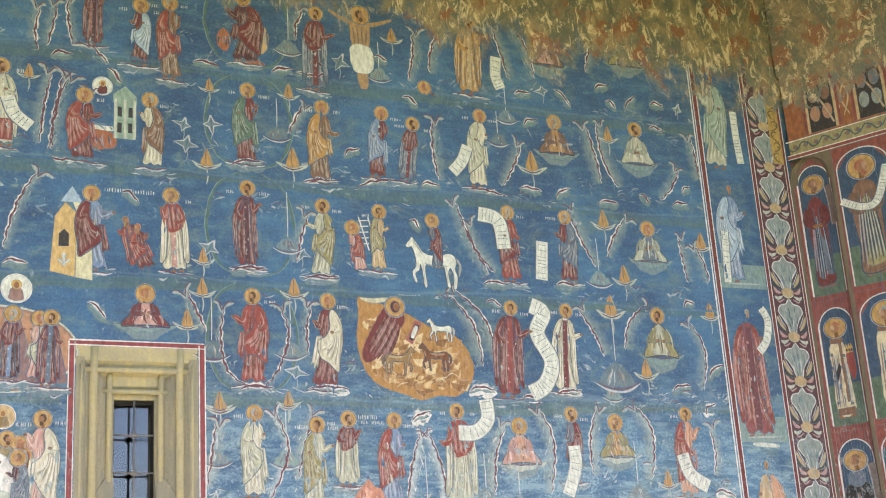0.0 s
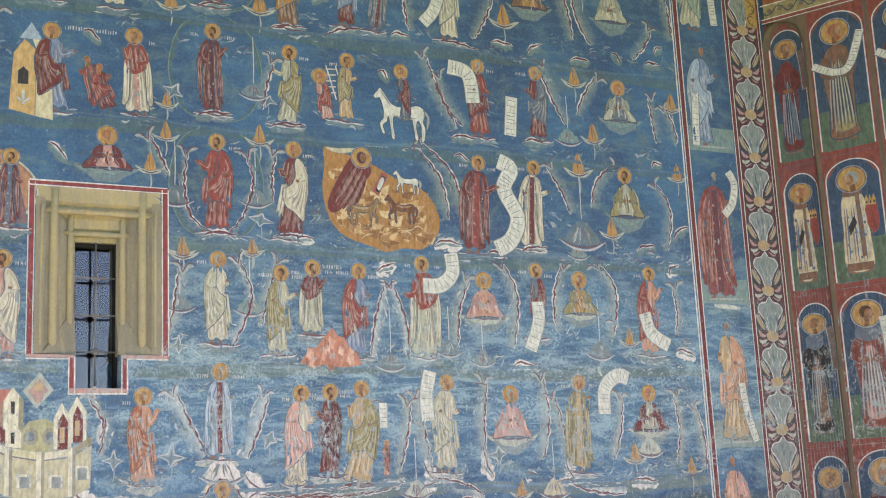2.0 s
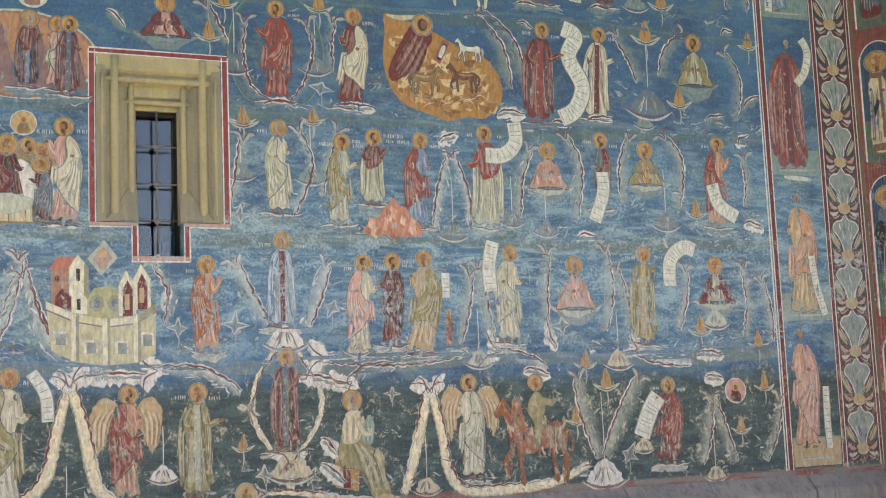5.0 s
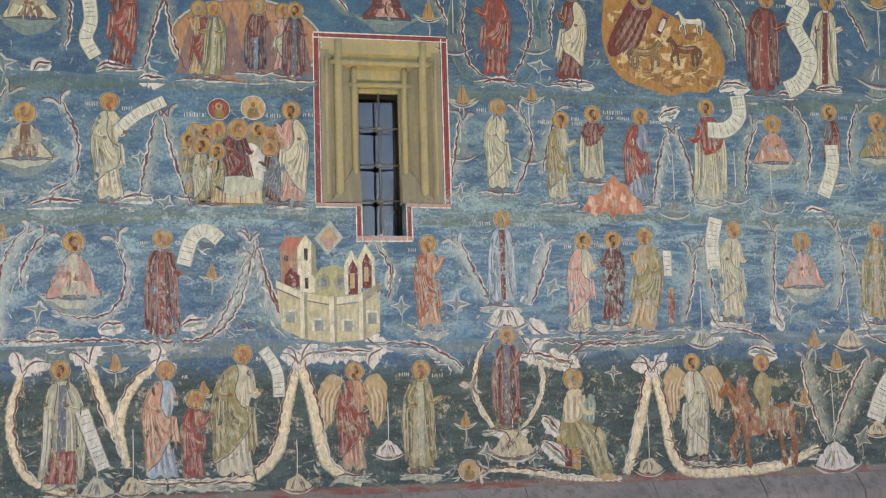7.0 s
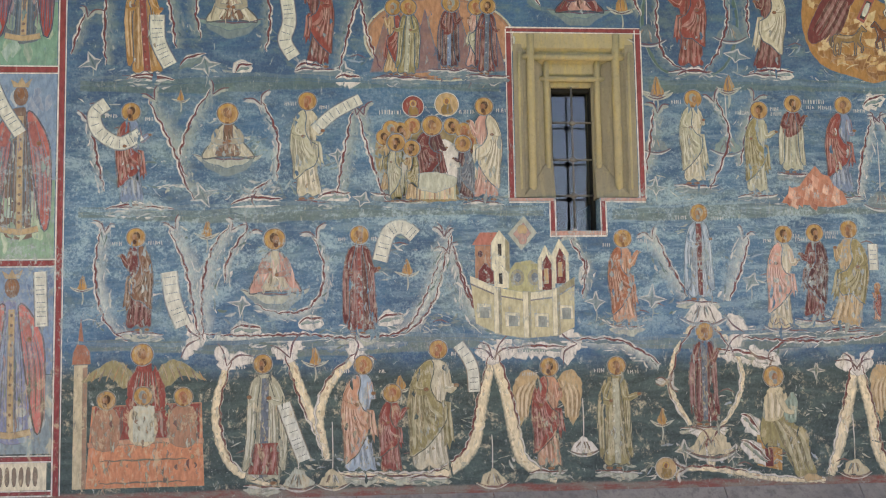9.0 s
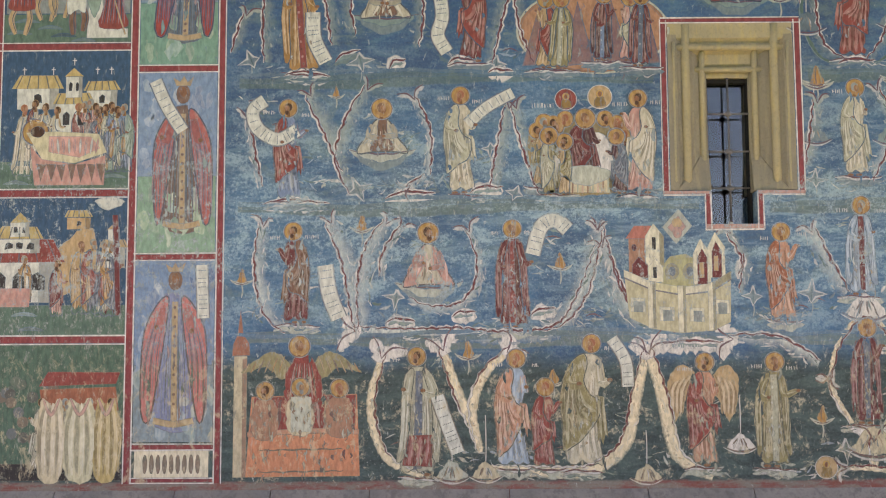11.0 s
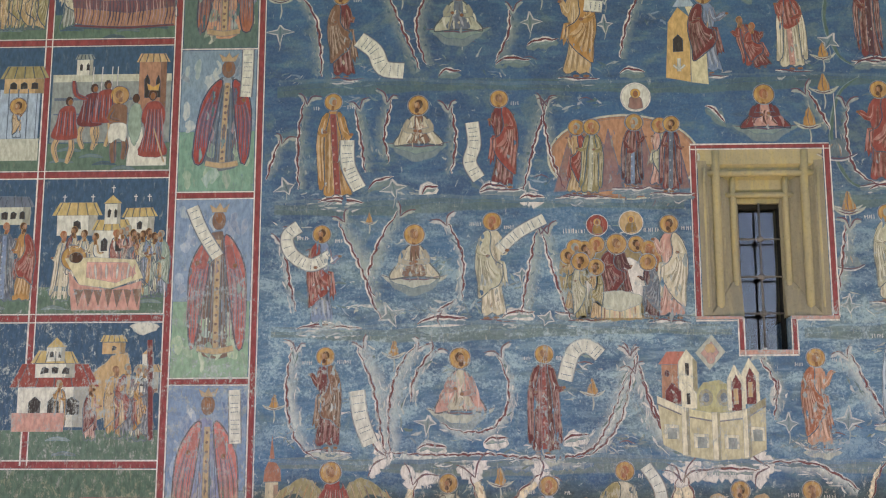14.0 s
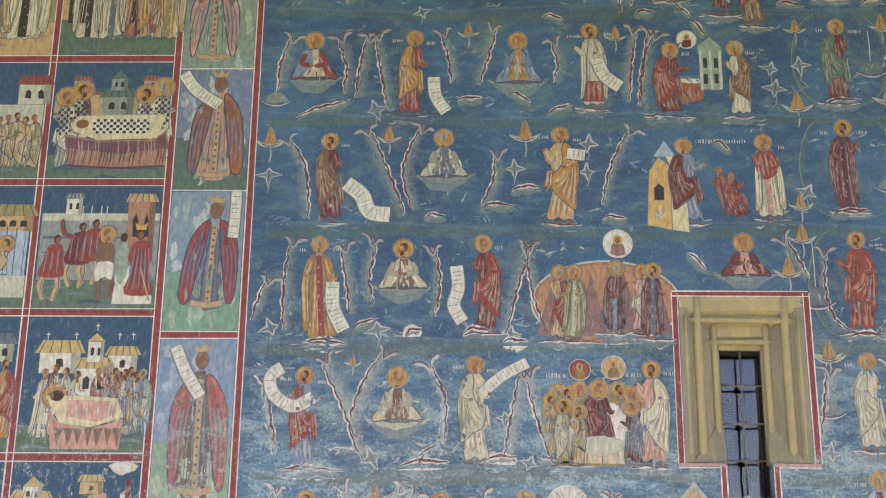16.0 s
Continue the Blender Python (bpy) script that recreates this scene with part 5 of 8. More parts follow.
# second register, left
figure((-3.73, 3.25), (-3.71, 2.47), "brown", "maroon")
scroll([(-3.46, 2.96), (-3.42, 2.72), (-3.34, 2.51)], 0.160)
vine([(-3.98, 3.32), (-4.01, 2.97), (-3.94, 2.59), (-3.77, 2.41)], 0.099, "white")
vine([(-3.42, 3.34), (-3.26, 3.0), (-3.16, 2.39)], 0.130, "white")
vine([(-2.93, 3.33), (-3.07, 3.1), (-3.13, 2.81), (-3.14, 2.39)], 0.108, "white")
bud((-3.15, 3.3), 0.14)
bud((-4.16, 2.86), 0.13)
seated((-2.59, 3.23), 0.45, "rose", "white")
vine([(-2.81, 3.29), (-2.95, 3.05), (-2.98, 2.86)], 0.090, "pale")
vine([(-2.25, 3.26), (-2.16, 3.04), (-2.17, 2.8), (-2.32, 2.61), (-2.58, 2.59), (-2.76, 2.67)], 0.100, "pale")
figure((-1.88, 3.26), (-1.87, 2.42), "maroon", "red")
scroll([(-1.71, 3.04), (-1.64, 3.27), (-1.52, 3.33), (-1.41, 3.25)], 0.150)
bud((-1.48, 2.97), 0.14)
tuft((-2.86, 2.69), 0.13)
vine([(-3.24, 2.41), (-2.81, 2.38), (-2.34, 2.38), (-1.92, 2.35), (-1.44, 2.46), (-1.14, 3.12)], 0.099, "white")
vine([(-1.13, 3.12), (-1.03, 2.79), (-0.87, 2.5), (-0.64, 2.4)], 0.117, "white")
leaf((-2.39, 2.52), (-2.18, 2.55))
leaf((-2.95, 2.47), (-2.7, 2.48))
leaf((-1.73, 2.53), (-1.51, 2.58))
# third register, left
vine([(-4.14, 4.26), (-4.08, 3.92), (-4.01, 3.63)], 0.081, "pale")
figure((-3.78, 4.31), (-3.76, 3.51), "red", "blue")
scroll([(-3.98, 4.38), (-4.08, 4.29), (-4.04, 4.14), (-3.87, 4.04), (-3.7, 4.12)], 0.135)
vine([(-3.6, 4.44), (-3.42, 4.11), (-3.28, 3.77)], 0.120, "stem")
vine([(-3.09, 4.49), (-3.24, 4.21), (-3.33, 3.87), (-3.22, 3.58)], 0.108, "stem")
bud((-3.37, 4.44), 0.10)
tuft((-3.18, 3.6), 0.15)
seated((-2.98, 4.3), 0.38, "white", "brown")
vine([(-2.71, 4.4), (-2.59, 4.1), (-2.59, 3.72)], 0.081, "pale")
vine([(-2.76, 3.62), (-2.61, 3.72)], 0.072, "pale")
figure((-2.31, 4.41), (-2.29, 3.56), "pale", "white")
scroll([(-2.25, 4.16), (-2.08, 4.31), (-1.86, 4.43)], 0.117)
vine([(-1.89, 4.32), (-1.95, 3.95), (-2.03, 3.59)], 0.110, "stem")
vine([(-1.84, 4.32), (-1.73, 3.95), (-1.61, 3.56)], 0.110, "stem")
tuft((-1.85, 3.56), 0.12)
tuft((-2.06, 3.95), 0.10)
leaf((-2.95, 3.52), (-2.52, 3.56))
leaf((-3.99, 3.48), (-3.42, 3.48))
leaf((-2.23, 3.57), (-1.95, 3.61))
roundel((-1.41, 4.37), 0.09, "red", "gold")
roundel((-1.12, 4.39), 0.10, "tan", "gold")
figure((-1.6, 4.17), (-1.64, 3.61), "olive", "tan", halo=0.075)
figure((-1.5, 4.13), (-1.52, 3.56), "tan", "olive", halo=0.07)
figure((-0.95, 4.14), (-0.96, 3.6), "ochre", "maroon", halo=0.07)
p = Painting()
p.blob([(-1.72, 4.1), (-1.5, 4.22), (-1.2, 4.24), (-0.92, 4.2), (-0.86, 3.9), (-0.9, 3.6), (-1.2, 3.54), (-1.6, 3.52), (-1.72, 3.75)], (150, 130, 92), 0, 0.9)
for x, z in ((-1.66, 4.1), (-1.52, 4.16), (-1.42, 4.2), (-1.08, 4.2), (-0.98, 4.16), (-0.92, 4.06)):
    ring(p, Vector((x, z)), 0.07)
    head(p, x, z, 0.07, 10)
p.done("painted_crowd", "crowd of gold painted halos")
p = Painting()
p.base += 0.009
p.blob([(-1.46, 4.02), (-1.36, 4.08), (-1.14, 4.08), (-1.04, 4.0), (-0.98, 3.82), (-1.1, 3.66), (-1.42, 3.66), (-1.52, 3.84)], "line", 0, 1.0)
p.done("painted_throne", "white painted throne back")
figure((-1.25, 4.2), (-1.25, 3.66), "maroon", "wine", wide=1.7, halo=0.085, lift=0.011)
p = Painting()
p.base += 0.017
p.field([(-1.42, 3.74), (-1.08, 3.74), (-1.05, 3.56), (-1.44, 3.56)], "bone", 0, 1.0)
p.under = "bone"
for k in range(9):
    p.stroke([(-1.4 + 0.042 * k, 3.72), (-1.41 + 0.043 * k, 3.56)], 0.014, ("rose", "maroon", "sage")[k % 3], 1, 0.85)
p.under = None
p.blob([(-1.47, 3.74), (-1.25, 3.8), (-1.03, 3.74), (-1.1, 3.66), (-1.25, 3.62), (-1.4, 3.66)], "pale", 2, 1.0)
p.done("painted_cloth", "pale painted cloth over a striped hanging")
figure((-1.56, 4.05), (-1.56, 3.54), "pale", "olive", halo=0.075, lift=0.019)
figure((-1.43, 4.0), (-1.44, 3.54), "olive", "tan", halo=0.07, lift=0.018)
figure((-0.99, 4.04), (-0.97, 3.55), "slate", "wine", halo=0.07, lift=0.019)
figure((-0.8, 4.37), (-0.81, 3.55), "white", "rose", lift=0.012)
writing((-1.6, 4.32), 0.20)
# fourth register lower part is placed from the last view
# bottom register, right
angel((-0.29, 2.13), (-0.3, 1.27), "red", "salmon")
tuft((-0.01, 1.51), 0.18)
figure((0.29, 2.13), (0.28, 1.26), "olive", "pale")
vine([(0.74, 1.99), (0.84, 2.3), (1.07, 2.52), (1.3, 2.29), (1.39, 2.04), (1.33, 1.8), (1.17, 1.58)], 0.070, "pale")
vine([(0.74, 1.99), (0.8, 1.82), (0.92, 1.62)], 0.070, "pale")
figure((1.07, 2.41), (1.06, 1.61), "maroon", "slate")
tuft((1.09, 1.54), 0.30)
vine([(1.09, 1.51), (1.09, 1.27)], 0.130, "pale")
vine([(0.83, 1.25), (1.14, 1.24), (1.65, 1.15), (2.08, 1.13)], 0.080, "pale")
teacher((1.66, 2.02), 1.16)
roundel((0.69, 1.26), 0.09, "tan", "gold")
bud((0.67, 1.68), 0.14)
tuft((0.86, 1.4), 0.13)
tuft((1.27, 1.37), 0.13)
leaf((1.36, 1.7), (1.52, 1.54))
leaf((1.35, 1.48), (1.6, 1.29))
vine([(2.4, 2.1), (2.32, 1.76), (2.22, 1.41), (2.13, 1.17)], 0.165, "pale")
vine([(2.42, 2.1), (2.51, 1.7), (2.57, 1.34), (2.74, 1.17), (3.19, 1.15), (3.66, 1.19), (4.03, 1.34)], 0.165, "pale")
tuft((2.35, 1.28), 0.19)
angel((2.8, 2.14), (2.81, 1.27), "pale", "white")
rider((3.48, 1.58), 0.67, 0.78)
vine([(3.95, 2.17), (4.03, 1.8), (4.16, 1.39)], 0.144, "stem")
vine([(4.63, 2.13), (4.43, 1.78), (4.22, 1.39)], 0.156, "stem")
tuft((4.19, 1.32), 0.32)
bud((4.26, 2.12), 0.20)
bud((3.91, 1.79), 0.17)
figure((4.95, 2.06), (4.89, 1.3), "red", "maroon", wide=1.2)
scroll([(4.83, 1.96), (4.72, 1.8), (4.62, 1.57)], 0.221)
vine([(5.44, 1.91), (5.37, 1.58), (5.28, 1.27)], 0.126, "stem")
vine([(5.47, 1.91), (5.57, 1.58), (5.69, 1.26)], 0.117, "stem")
vine([(6.29, 1.89), (6.19, 1.55), (6.06, 1.27)], 0.098, "stem")
tuft((5.45, 1.22), 0.18)
tuft((4.64, 1.53), 0.17)
tuft((4.47, 1.4), 0.16)
bud((5.79, 1.63), 0.17)
bud((6.11, 2.05), 0.17)
roundel((5.75, 1.98), 0.12, "rose", "maroon")
leaf((3.37, 2.24), (3.66, 2.19))
leaf((2.13, 2.38), (2.51, 2.41))
leaf((1.17, 2.24), (1.69, 2.14))
vine([(-0.09, 2.32), (0.27, 2.31), (0.51, 2.21), (0.66, 2.11)], 0.090, "white")
leaf((-0.65, 2.27), (-0.12, 2.29))
vine([(1.63, 2.16), (1.8, 2.28), (2.07, 2.32)], 0.088, "white")
# second register, right
vine([(-1.16, 3.27), (-1.24, 2.99), (-1.32, 2.72), (-1.48, 2.51), (-1.65, 2.44)], 0.135, "white")
vine([(-1.16, 3.27), (-1.1, 2.95), (-1.01, 2.67), (-0.81, 2.41), (-0.49, 2.33)], 0.135, "white")
figure((0.38, 3.22), (0.39, 2.47), "terra", "salmon")
tuft((0.13, 2.68), 0.15)
tuft((0.62, 2.7), 0.15)
vine([(0.63, 3.24), (0.73, 2.99), (0.9, 2.69)], 0.110, "white")
vine([(1.46, 3.24), (1.35, 2.94), (1.26, 2.69)], 0.121, "white")
figure((1.06, 3.44), (1.05, 2.68), "mist", "maroon")
tuft((1.07, 2.65), 0.27)
figure((1.81, 3.25), (1.76, 2.43), "pink", "white")
figure((2.09, 3.26), (2.05, 2.5), "wine", "maroon")
figure((2.4, 3.29), (2.32, 2.41), "olive", "tan", wide=1.1)
scroll([(2.61, 3.16), (2.61, 2.93)], 0.099)
figure((2.63, 2.78), (2.62, 2.48), "red", "salmon", halo=0)
vine([(2.86, 3.15), (2.79, 2.83), (2.72, 2.52)], 0.108, "stem")
vine([(2.94, 3.23), (2.99, 2.83), (3.06, 2.51)], 0.108, "stem")
tuft((2.92, 2.41), 0.20)
scroll([(3.11, 3.46), (3.06, 3.23), (3.07, 2.99)], 0.168)
figure((3.28, 3.35), (3.25, 2.51), "pale", "white")
seated((3.97, 3.24), 0.42, "rose", "pink")
vine([(3.68, 3.37), (3.62, 2.99), (3.63, 2.66)], 0.108, "stem")
vine([(4.32, 3.4), (4.34, 2.99), (4.27, 2.6)], 0.108, "stem")
vine([(4.43, 3.21), (4.51, 2.88), (4.58, 2.54)], 0.117, "stem")
tuft((4.41, 2.38), 0.22)
bud((4.04, 2.32), 0.17)
figure((4.76, 3.36), (4.72, 2.47), "olive", "tan")
scroll([(5.05, 3.04), (5.07, 3.3), (5.23, 3.43), (5.36, 3.4)], 0.182)
seated((5.6, 3.25), 0.38, "maroon", "pale")
vine([(5.24, 3.21), (5.18, 2.87), (5.1, 2.59)], 0.104, "stem")
vine([(5.95, 3.24), (6.01, 2.87), (5.93, 2.52)], 0.104, "stem")
vine([(6.15, 3.1), (6.22, 2.75), (6.23, 2.46)], 0.098, "stem")
bud((5.38, 2.63), 0.20)
bud((6.07, 2.48), 0.18)
vine([(1.38, 2.4), (1.96, 2.37), (2.51, 2.39), (2.8, 2.46)], 0.100, "white")
vine([(3.09, 2.43), (3.49, 2.32), (3.61, 2.24)], 0.099, "white")
vine([(4.6, 2.43), (4.79, 2.35), (5.24, 2.28)], 0.117, "white")
leaf((3.74, 2.45), (3.64, 2.74))
tuft((1.73, 2.53), 0.17)
tuft((1.5, 2.84), 0.14)
leaf((5.31, 2.35), (5.64, 2.35))
tuft((3.81, 2.66), 0.16)
tuft((5.57, 2.76), 0.22)
# third register, right of the window
figure((1.05, 4.45), (1.05, 3.69), "pale", "white")
vine([(0.73, 4.35), (0.7, 4.04), (0.64, 3.79)], 0.099, "stem")
vine([(1.23, 4.45), (1.33, 4.11), (1.15, 3.65)], 0.100, "pale")
vine([(1.61, 4.46), (1.49, 4.22), (1.42, 3.86)], 0.088, "stem")
bud((0.73, 4.54), 0.16)
bud((1.37, 4.56), 0.15)
tuft((0.7, 4.09), 0.18)
tuft((1.34, 4.09), 0.20)
tuft((0.69, 3.66), 0.12)
figure((1.64, 4.35), (1.6, 3.6), "olive", "pale")
figure((1.95, 4.41), (1.93, 3.79), "pale", "pale", top="maroon", wide=1.2)
figure((2.41, 4.4), (2.37, 3.59), "red", "blue")
rock(2.1, 3.5, 0.6, 0.36)
figure((3.07, 4.5), (3.06, 3.59), "pale", "pale", top="red", wide=1.1)
scroll([(3.08, 4.29), (3.27, 4.3), (3.4, 4.43), (3.39, 4.62)], 0.180)
vine([(2.7, 4.27), (2.61, 3.94), (2.54, 3.59)], 0.144, "pale")
vine([(2.73, 4.27), (2.84, 3.95), (2.88, 3.6)], 0.132, "pale")
leaf((2.6, 4.4), (2.81, 4.49))
tuft((2.71, 3.6), 0.20)
seated((3.74, 4.36), 0.37, "rose", "salmon")
vine([(3.55, 4.38), (3.41, 4.07), (3.39, 3.69)], 0.108, "stem")
vine([(3.95, 4.51), (4.06, 4.2), (4.01, 3.7)], 0.117, "stem")
figure((4.34, 4.49), (4.32, 3.81), "maroon", "slate")
scroll([(4.34, 4.17), (4.34, 3.96), (4.23, 3.68)], 0.168)
seated((4.85, 4.41), 0.35, "olive", "ochre")
vine([(4.68, 4.54), (4.59, 4.22), (4.58, 3.88)], 0.104, "stem")
vine([(5.08, 4.56), (5.23, 4.3), (5.19, 3.84)], 0.126, "stem")
figure((5.72, 4.51), (5.67, 3.65), "red", "salmon")
scroll([(5.63, 4.09), (5.7, 3.88), (5.91, 3.75)], 0.182)
bud((5.42, 3.82), 0.18)
leaf((5.99, 4.51), (6.14, 4.62))
vine([(6.05, 4.38), (6.1, 4.1), (6.04, 3.86)], 0.098, "stem")
tuft((3.69, 3.64), 0.18)
tuft((3.33, 3.73), 0.18)
tuft((5.05, 3.75), 0.22)
leaf((4.02, 3.51), (4.27, 3.51))
writing((2.07, 4.43), 0.36)
writing((-0.54, 2.26), 0.45)
vine([(-0.06, 3.23), (0.08, 2.99), (0.04, 2.7)], 0.072, "stem")
leaf((0.06, 3.04), (0.01, 2.85))
# fourth register, left
figure((-3.7, 5.5), (-3.64, 4.61), "ochre", "red")
scroll([(-3.57, 5.15), (-3.56, 4.92), (-3.46, 4.71)], 0.150)
vine([(-3.93, 5.51), (-3.96, 5.15), (-3.96, 4.71)], 0.090, "stem")
vine([(-3.47, 5.46), (-3.4, 5.15), (-3.38, 4.86)], 0.099, "stem")
vine([(-3.22, 5.52), (-3.29, 5.2), (-3.23, 4.94)], 0.090, "stem")
seated((-2.95, 5.46), 0.36, "white", "brown")
vine([(-2.69, 5.44), (-2.66, 5.15), (-2.69, 4.84)], 0.080, "stem")
scroll([(-2.48, 5.3), (-2.46, 5.1), (-2.5, 4.94), (-2.42, 4.79)], 0.140)
figure((-2.24, 5.51), (-2.23, 4.7), "red", "maroon")
vine([(-1.86, 5.47), (-1.99, 5.1), (-2.07, 4.69)], 0.100, "stem")
vine([(-1.83, 5.47), (-1.76, 5.05), (-1.65, 4.69)], 0.090, "stem")
tuft((-2.0, 4.69), 0.12)
leaf((-3.82, 4.59), (-3.42, 4.58))
leaf((-2.41, 4.69), (-2.17, 4.7))
leaf((-2.07, 4.61), (-1.85, 4.61))
leaf((-3.38, 4.71), (-3.16, 4.81))
tuft((-3.16, 4.71), 0.15)
tuft((-4.1, 4.73), 0.13)
vine([(-4.14, 5.15), (-4.2, 4.94), (-4.25, 4.79)], 0.080, "stem")
p = Painting()
for k, c in enumerate(("pale", (150, 110, 88), (168, 124, 98))):
    p.disc(-1.17, 4.97, 0.66 - 0.02 * k, 0.39 - 0.02 * k, c, k, 1.0, 40)
for x, w in ((-1.62, 0.16), (-1.3, 0.14), (-1.0, 0.16), (-0.72, 0.12)):
    p.field([(x - w, 4.66), (x, 5.24), (x + w, 4.68)], "terra", 3, 0.6, 0.006, 0.03)
for k in range(40):
    x, z = -1.17 + p.rnd.uniform(-0.5, 0.5), 4.88 + p.rnd.uniform(-0.28, 0.28)
    p.stroke([(x, z), (x + 0.01, z - 0.04), (x + p.rnd.uniform(-0.02, 0.02), z - 0.09)], 0.018, p.rnd.choice(("salmon", "brown", "tan")), 4, 0.5, 0.1)
p.done("painted_ground", "russet painted oval ground edged with white")
figure((-1.57, 5.24), (-1.6, 4.64), "red", "tan", halo=0.07, lift=0.004)
figure((-1.44, 5.24), (-1.47, 4.63), "olive", "pale", halo=0.07, lift=0.012)
figure((-1.07, 5.28), (-1.09, 4.7), "wine", "blue", top="maroon", halo=0.075, lift=0.006)
figure((-0.85, 5.25), (-0.89, 4.7), "pale", "rose", halo=0.07, lift=0.004)
figure((-0.75, 5.26), (-0.77, 4.65), "maroon", "slate", halo=0.07, lift=0.012)
roundel((-1.05, 5.51), 0.125, "white", "rose")
seated((0.06, 5.52), 0.3, "maroon", "rose")
bud((0.44, 5.29), 0.18)
leaf((-0.45, 5.42), (-0.28, 5.26))
# fifth register, left
figure((-3.64, 6.49), (-3.6, 5.72), "brown", "maroon")
scroll([(-3.48, 6.08), (-3.34, 5.97), (-3.26, 5.81), (-3.08, 5.78)], 0.176)
vine([(-4.03, 6.49), (-3.9, 6.22), (-3.84, 5.73)], 0.090, "stem")
vine([(-3.3, 6.58), (-3.14, 6.16), (-2.97, 5.78)], 0.099, "stem")
vine([(-2.79, 6.6), (-2.92, 6.22), (-2.85, 5.84)], 0.099, "stem")
seated((-2.6, 6.52), 0.37, "pale", "slate")
vine([(-2.11, 6.35), (-2.11, 6.11), (-2.24, 5.84)], 0.088, "stem")
figure((-1.54, 6.55), (-1.56, 5.7), "ochre", "tan", wide=1.1)
scroll([(-1.48, 6.37), (-1.32, 6.35)], 0.130)
bud((-4.19, 6.52), 0.18)
bud((-3.1, 6.55), 0.15)
bud((-1.86, 6.58), 0.19)
tuft((-4.19, 6.16), 0.15)
tuft((-1.96, 6.22), 0.13)
tuft((-1.29, 6.46), 0.14)
tuft((-1.3, 6.19), 0.12)
leaf((-2.27, 5.83), (-1.96, 5.86))
leaf((-1.99, 6.0), (-1.71, 6.05))
leaf((-2.77, 5.73), (-2.57, 5.76))
vine([(-0.89, 6.58), (-1.04, 6.27), (-1.15, 5.87)], 0.080, "stem")
leaf((-1.18, 5.73), (-0.96, 5.73))
# sixth register, left
seated((-3.82, 7.51), 0.39, "red", "white", top_colour="blue")
vine([(-4.02, 7.52), (-4.09, 7.23), (-4.1, 7.0)], 0.099, "stem")
vine([(-3.57, 7.52), (-3.47, 7.23), (-3.51, 6.97)], 0.090, "stem")
vine([(-3.3, 7.52), (-3.35, 7.17), (-3.39, 6.92)], 0.099, "stem")
vine([(-3.22, 7.55), (-3.14, 7.17), (-3.08, 6.8)], 0.099, "stem")
figure((-2.88, 7.53), (-2.92, 6.75), "ochre", "red")
scroll([(-2.7, 7.13), (-2.68, 6.94), (-2.58, 6.78)], 0.140)
vine([(-2.61, 7.58), (-2.53, 7.35), (-2.5, 7.06)], 0.088, "stem")
vine([(-2.15, 7.64), (-2.24, 7.34), (-2.31, 7.06)], 0.088, "stem")
seated((-1.92, 7.5), 0.42, "blue", "ochre")
vine([(-1.58, 7.49), (-1.51, 7.28), (-1.56, 7.06)], 0.088, "stem")
figure((-1.25, 7.6), (-1.23, 6.82), "pale", "white", skirt="red")
scroll([(-1.19, 7.31), (-1.12, 7.14), (-0.98, 7.03)], 0.150)
vine([(-0.84, 7.6), (-0.91, 7.28), (-0.93, 6.88)], 0.088, "stem")
vine([(-0.63, 7.54), (-0.73, 7.23), (-0.76, 6.83)], 0.088, "stem")
leaf((-3.96, 6.72), (-3.47, 6.89))
tuft((-4.16, 6.97), 0.17)
tuft((-3.23, 6.8), 0.14)
leaf((-2.48, 6.89), (-2.24, 6.91))
leaf((-2.01, 6.97), (-1.8, 6.86))
bud((-2.38, 7.61), 0.14)
bud((-1.01, 7.57), 0.14)
# fifth register, right
figure((-0.43, 6.44), (-0.39, 5.71), "maroon", "blue", wide=1.3)
figure((-0.12, 6.2), (0.0, 5.78), "red", "terra", wide=1.7, halo=0)
figure((-0.02, 6.14), (0.08, 5.76), "red", "maroon", wide=1.7, halo=0, lift=0.006)
figure((0.29, 6.48), (0.32, 5.74), "white", "rose", top="red")
figure((1.02, 6.62), (1.02, 5.82), "maroon", "wine", wide=0.9)
figure((1.77, 6.5), (1.72, 5.78), "olive", "pale")
figure((2.36, 6.49), (2.34, 5.88), "olive", "tan")
figure((2.07, 6.3), (2.15, 5.86), "red", "rose", wide=1.2)
figure((2.93, 6.44), (2.96, 5.94), "maroon", "slate", halo=0.077, lift=0.006)
scroll([(3.46, 6.56), (3.68, 6.5), (3.73, 6.2)], 0.195)
figure((3.8, 6.6), (3.8, 5.85), "maroon", "red", wide=1.15)
scroll([(4.18, 6.31), (4.14, 5.89)], 0.169)
figure((4.48, 6.6), (4.47, 5.88), "slate", "maroon", wide=1.1)
seated((5.51, 6.55), 0.37, "pale", "slate")
vine([(1.59, 6.4), (1.5, 6.16), (1.46, 5.91)], 0.088, "stem")
vine([(3.17, 6.65), (3.28, 6.29), (3.5, 5.89)], 0.117, "stem")
vine([(3.35, 6.45), (3.46, 6.19), (3.63, 5.96)], 0.117, "stem")
vine([(4.57, 6.71), (4.71, 6.4), (4.85, 6.09)], 0.126, "stem")
vine([(5.27, 6.63), (5.09, 6.36), (5.0, 6.17)], 0.112, "stem")
vine([(5.94, 6.49), (5.98, 6.23), (6.0, 5.97)], 0.105, "stem")
vine([(6.08, 6.37), (6.16, 6.18), (6.21, 5.98)], 0.105, "stem")
bud((6.2, 6.44), 0.21)
bud((4.96, 6.6), 0.21)
bud((5.15, 5.99), 0.21)
tuft((4.84, 6.0), 0.21)
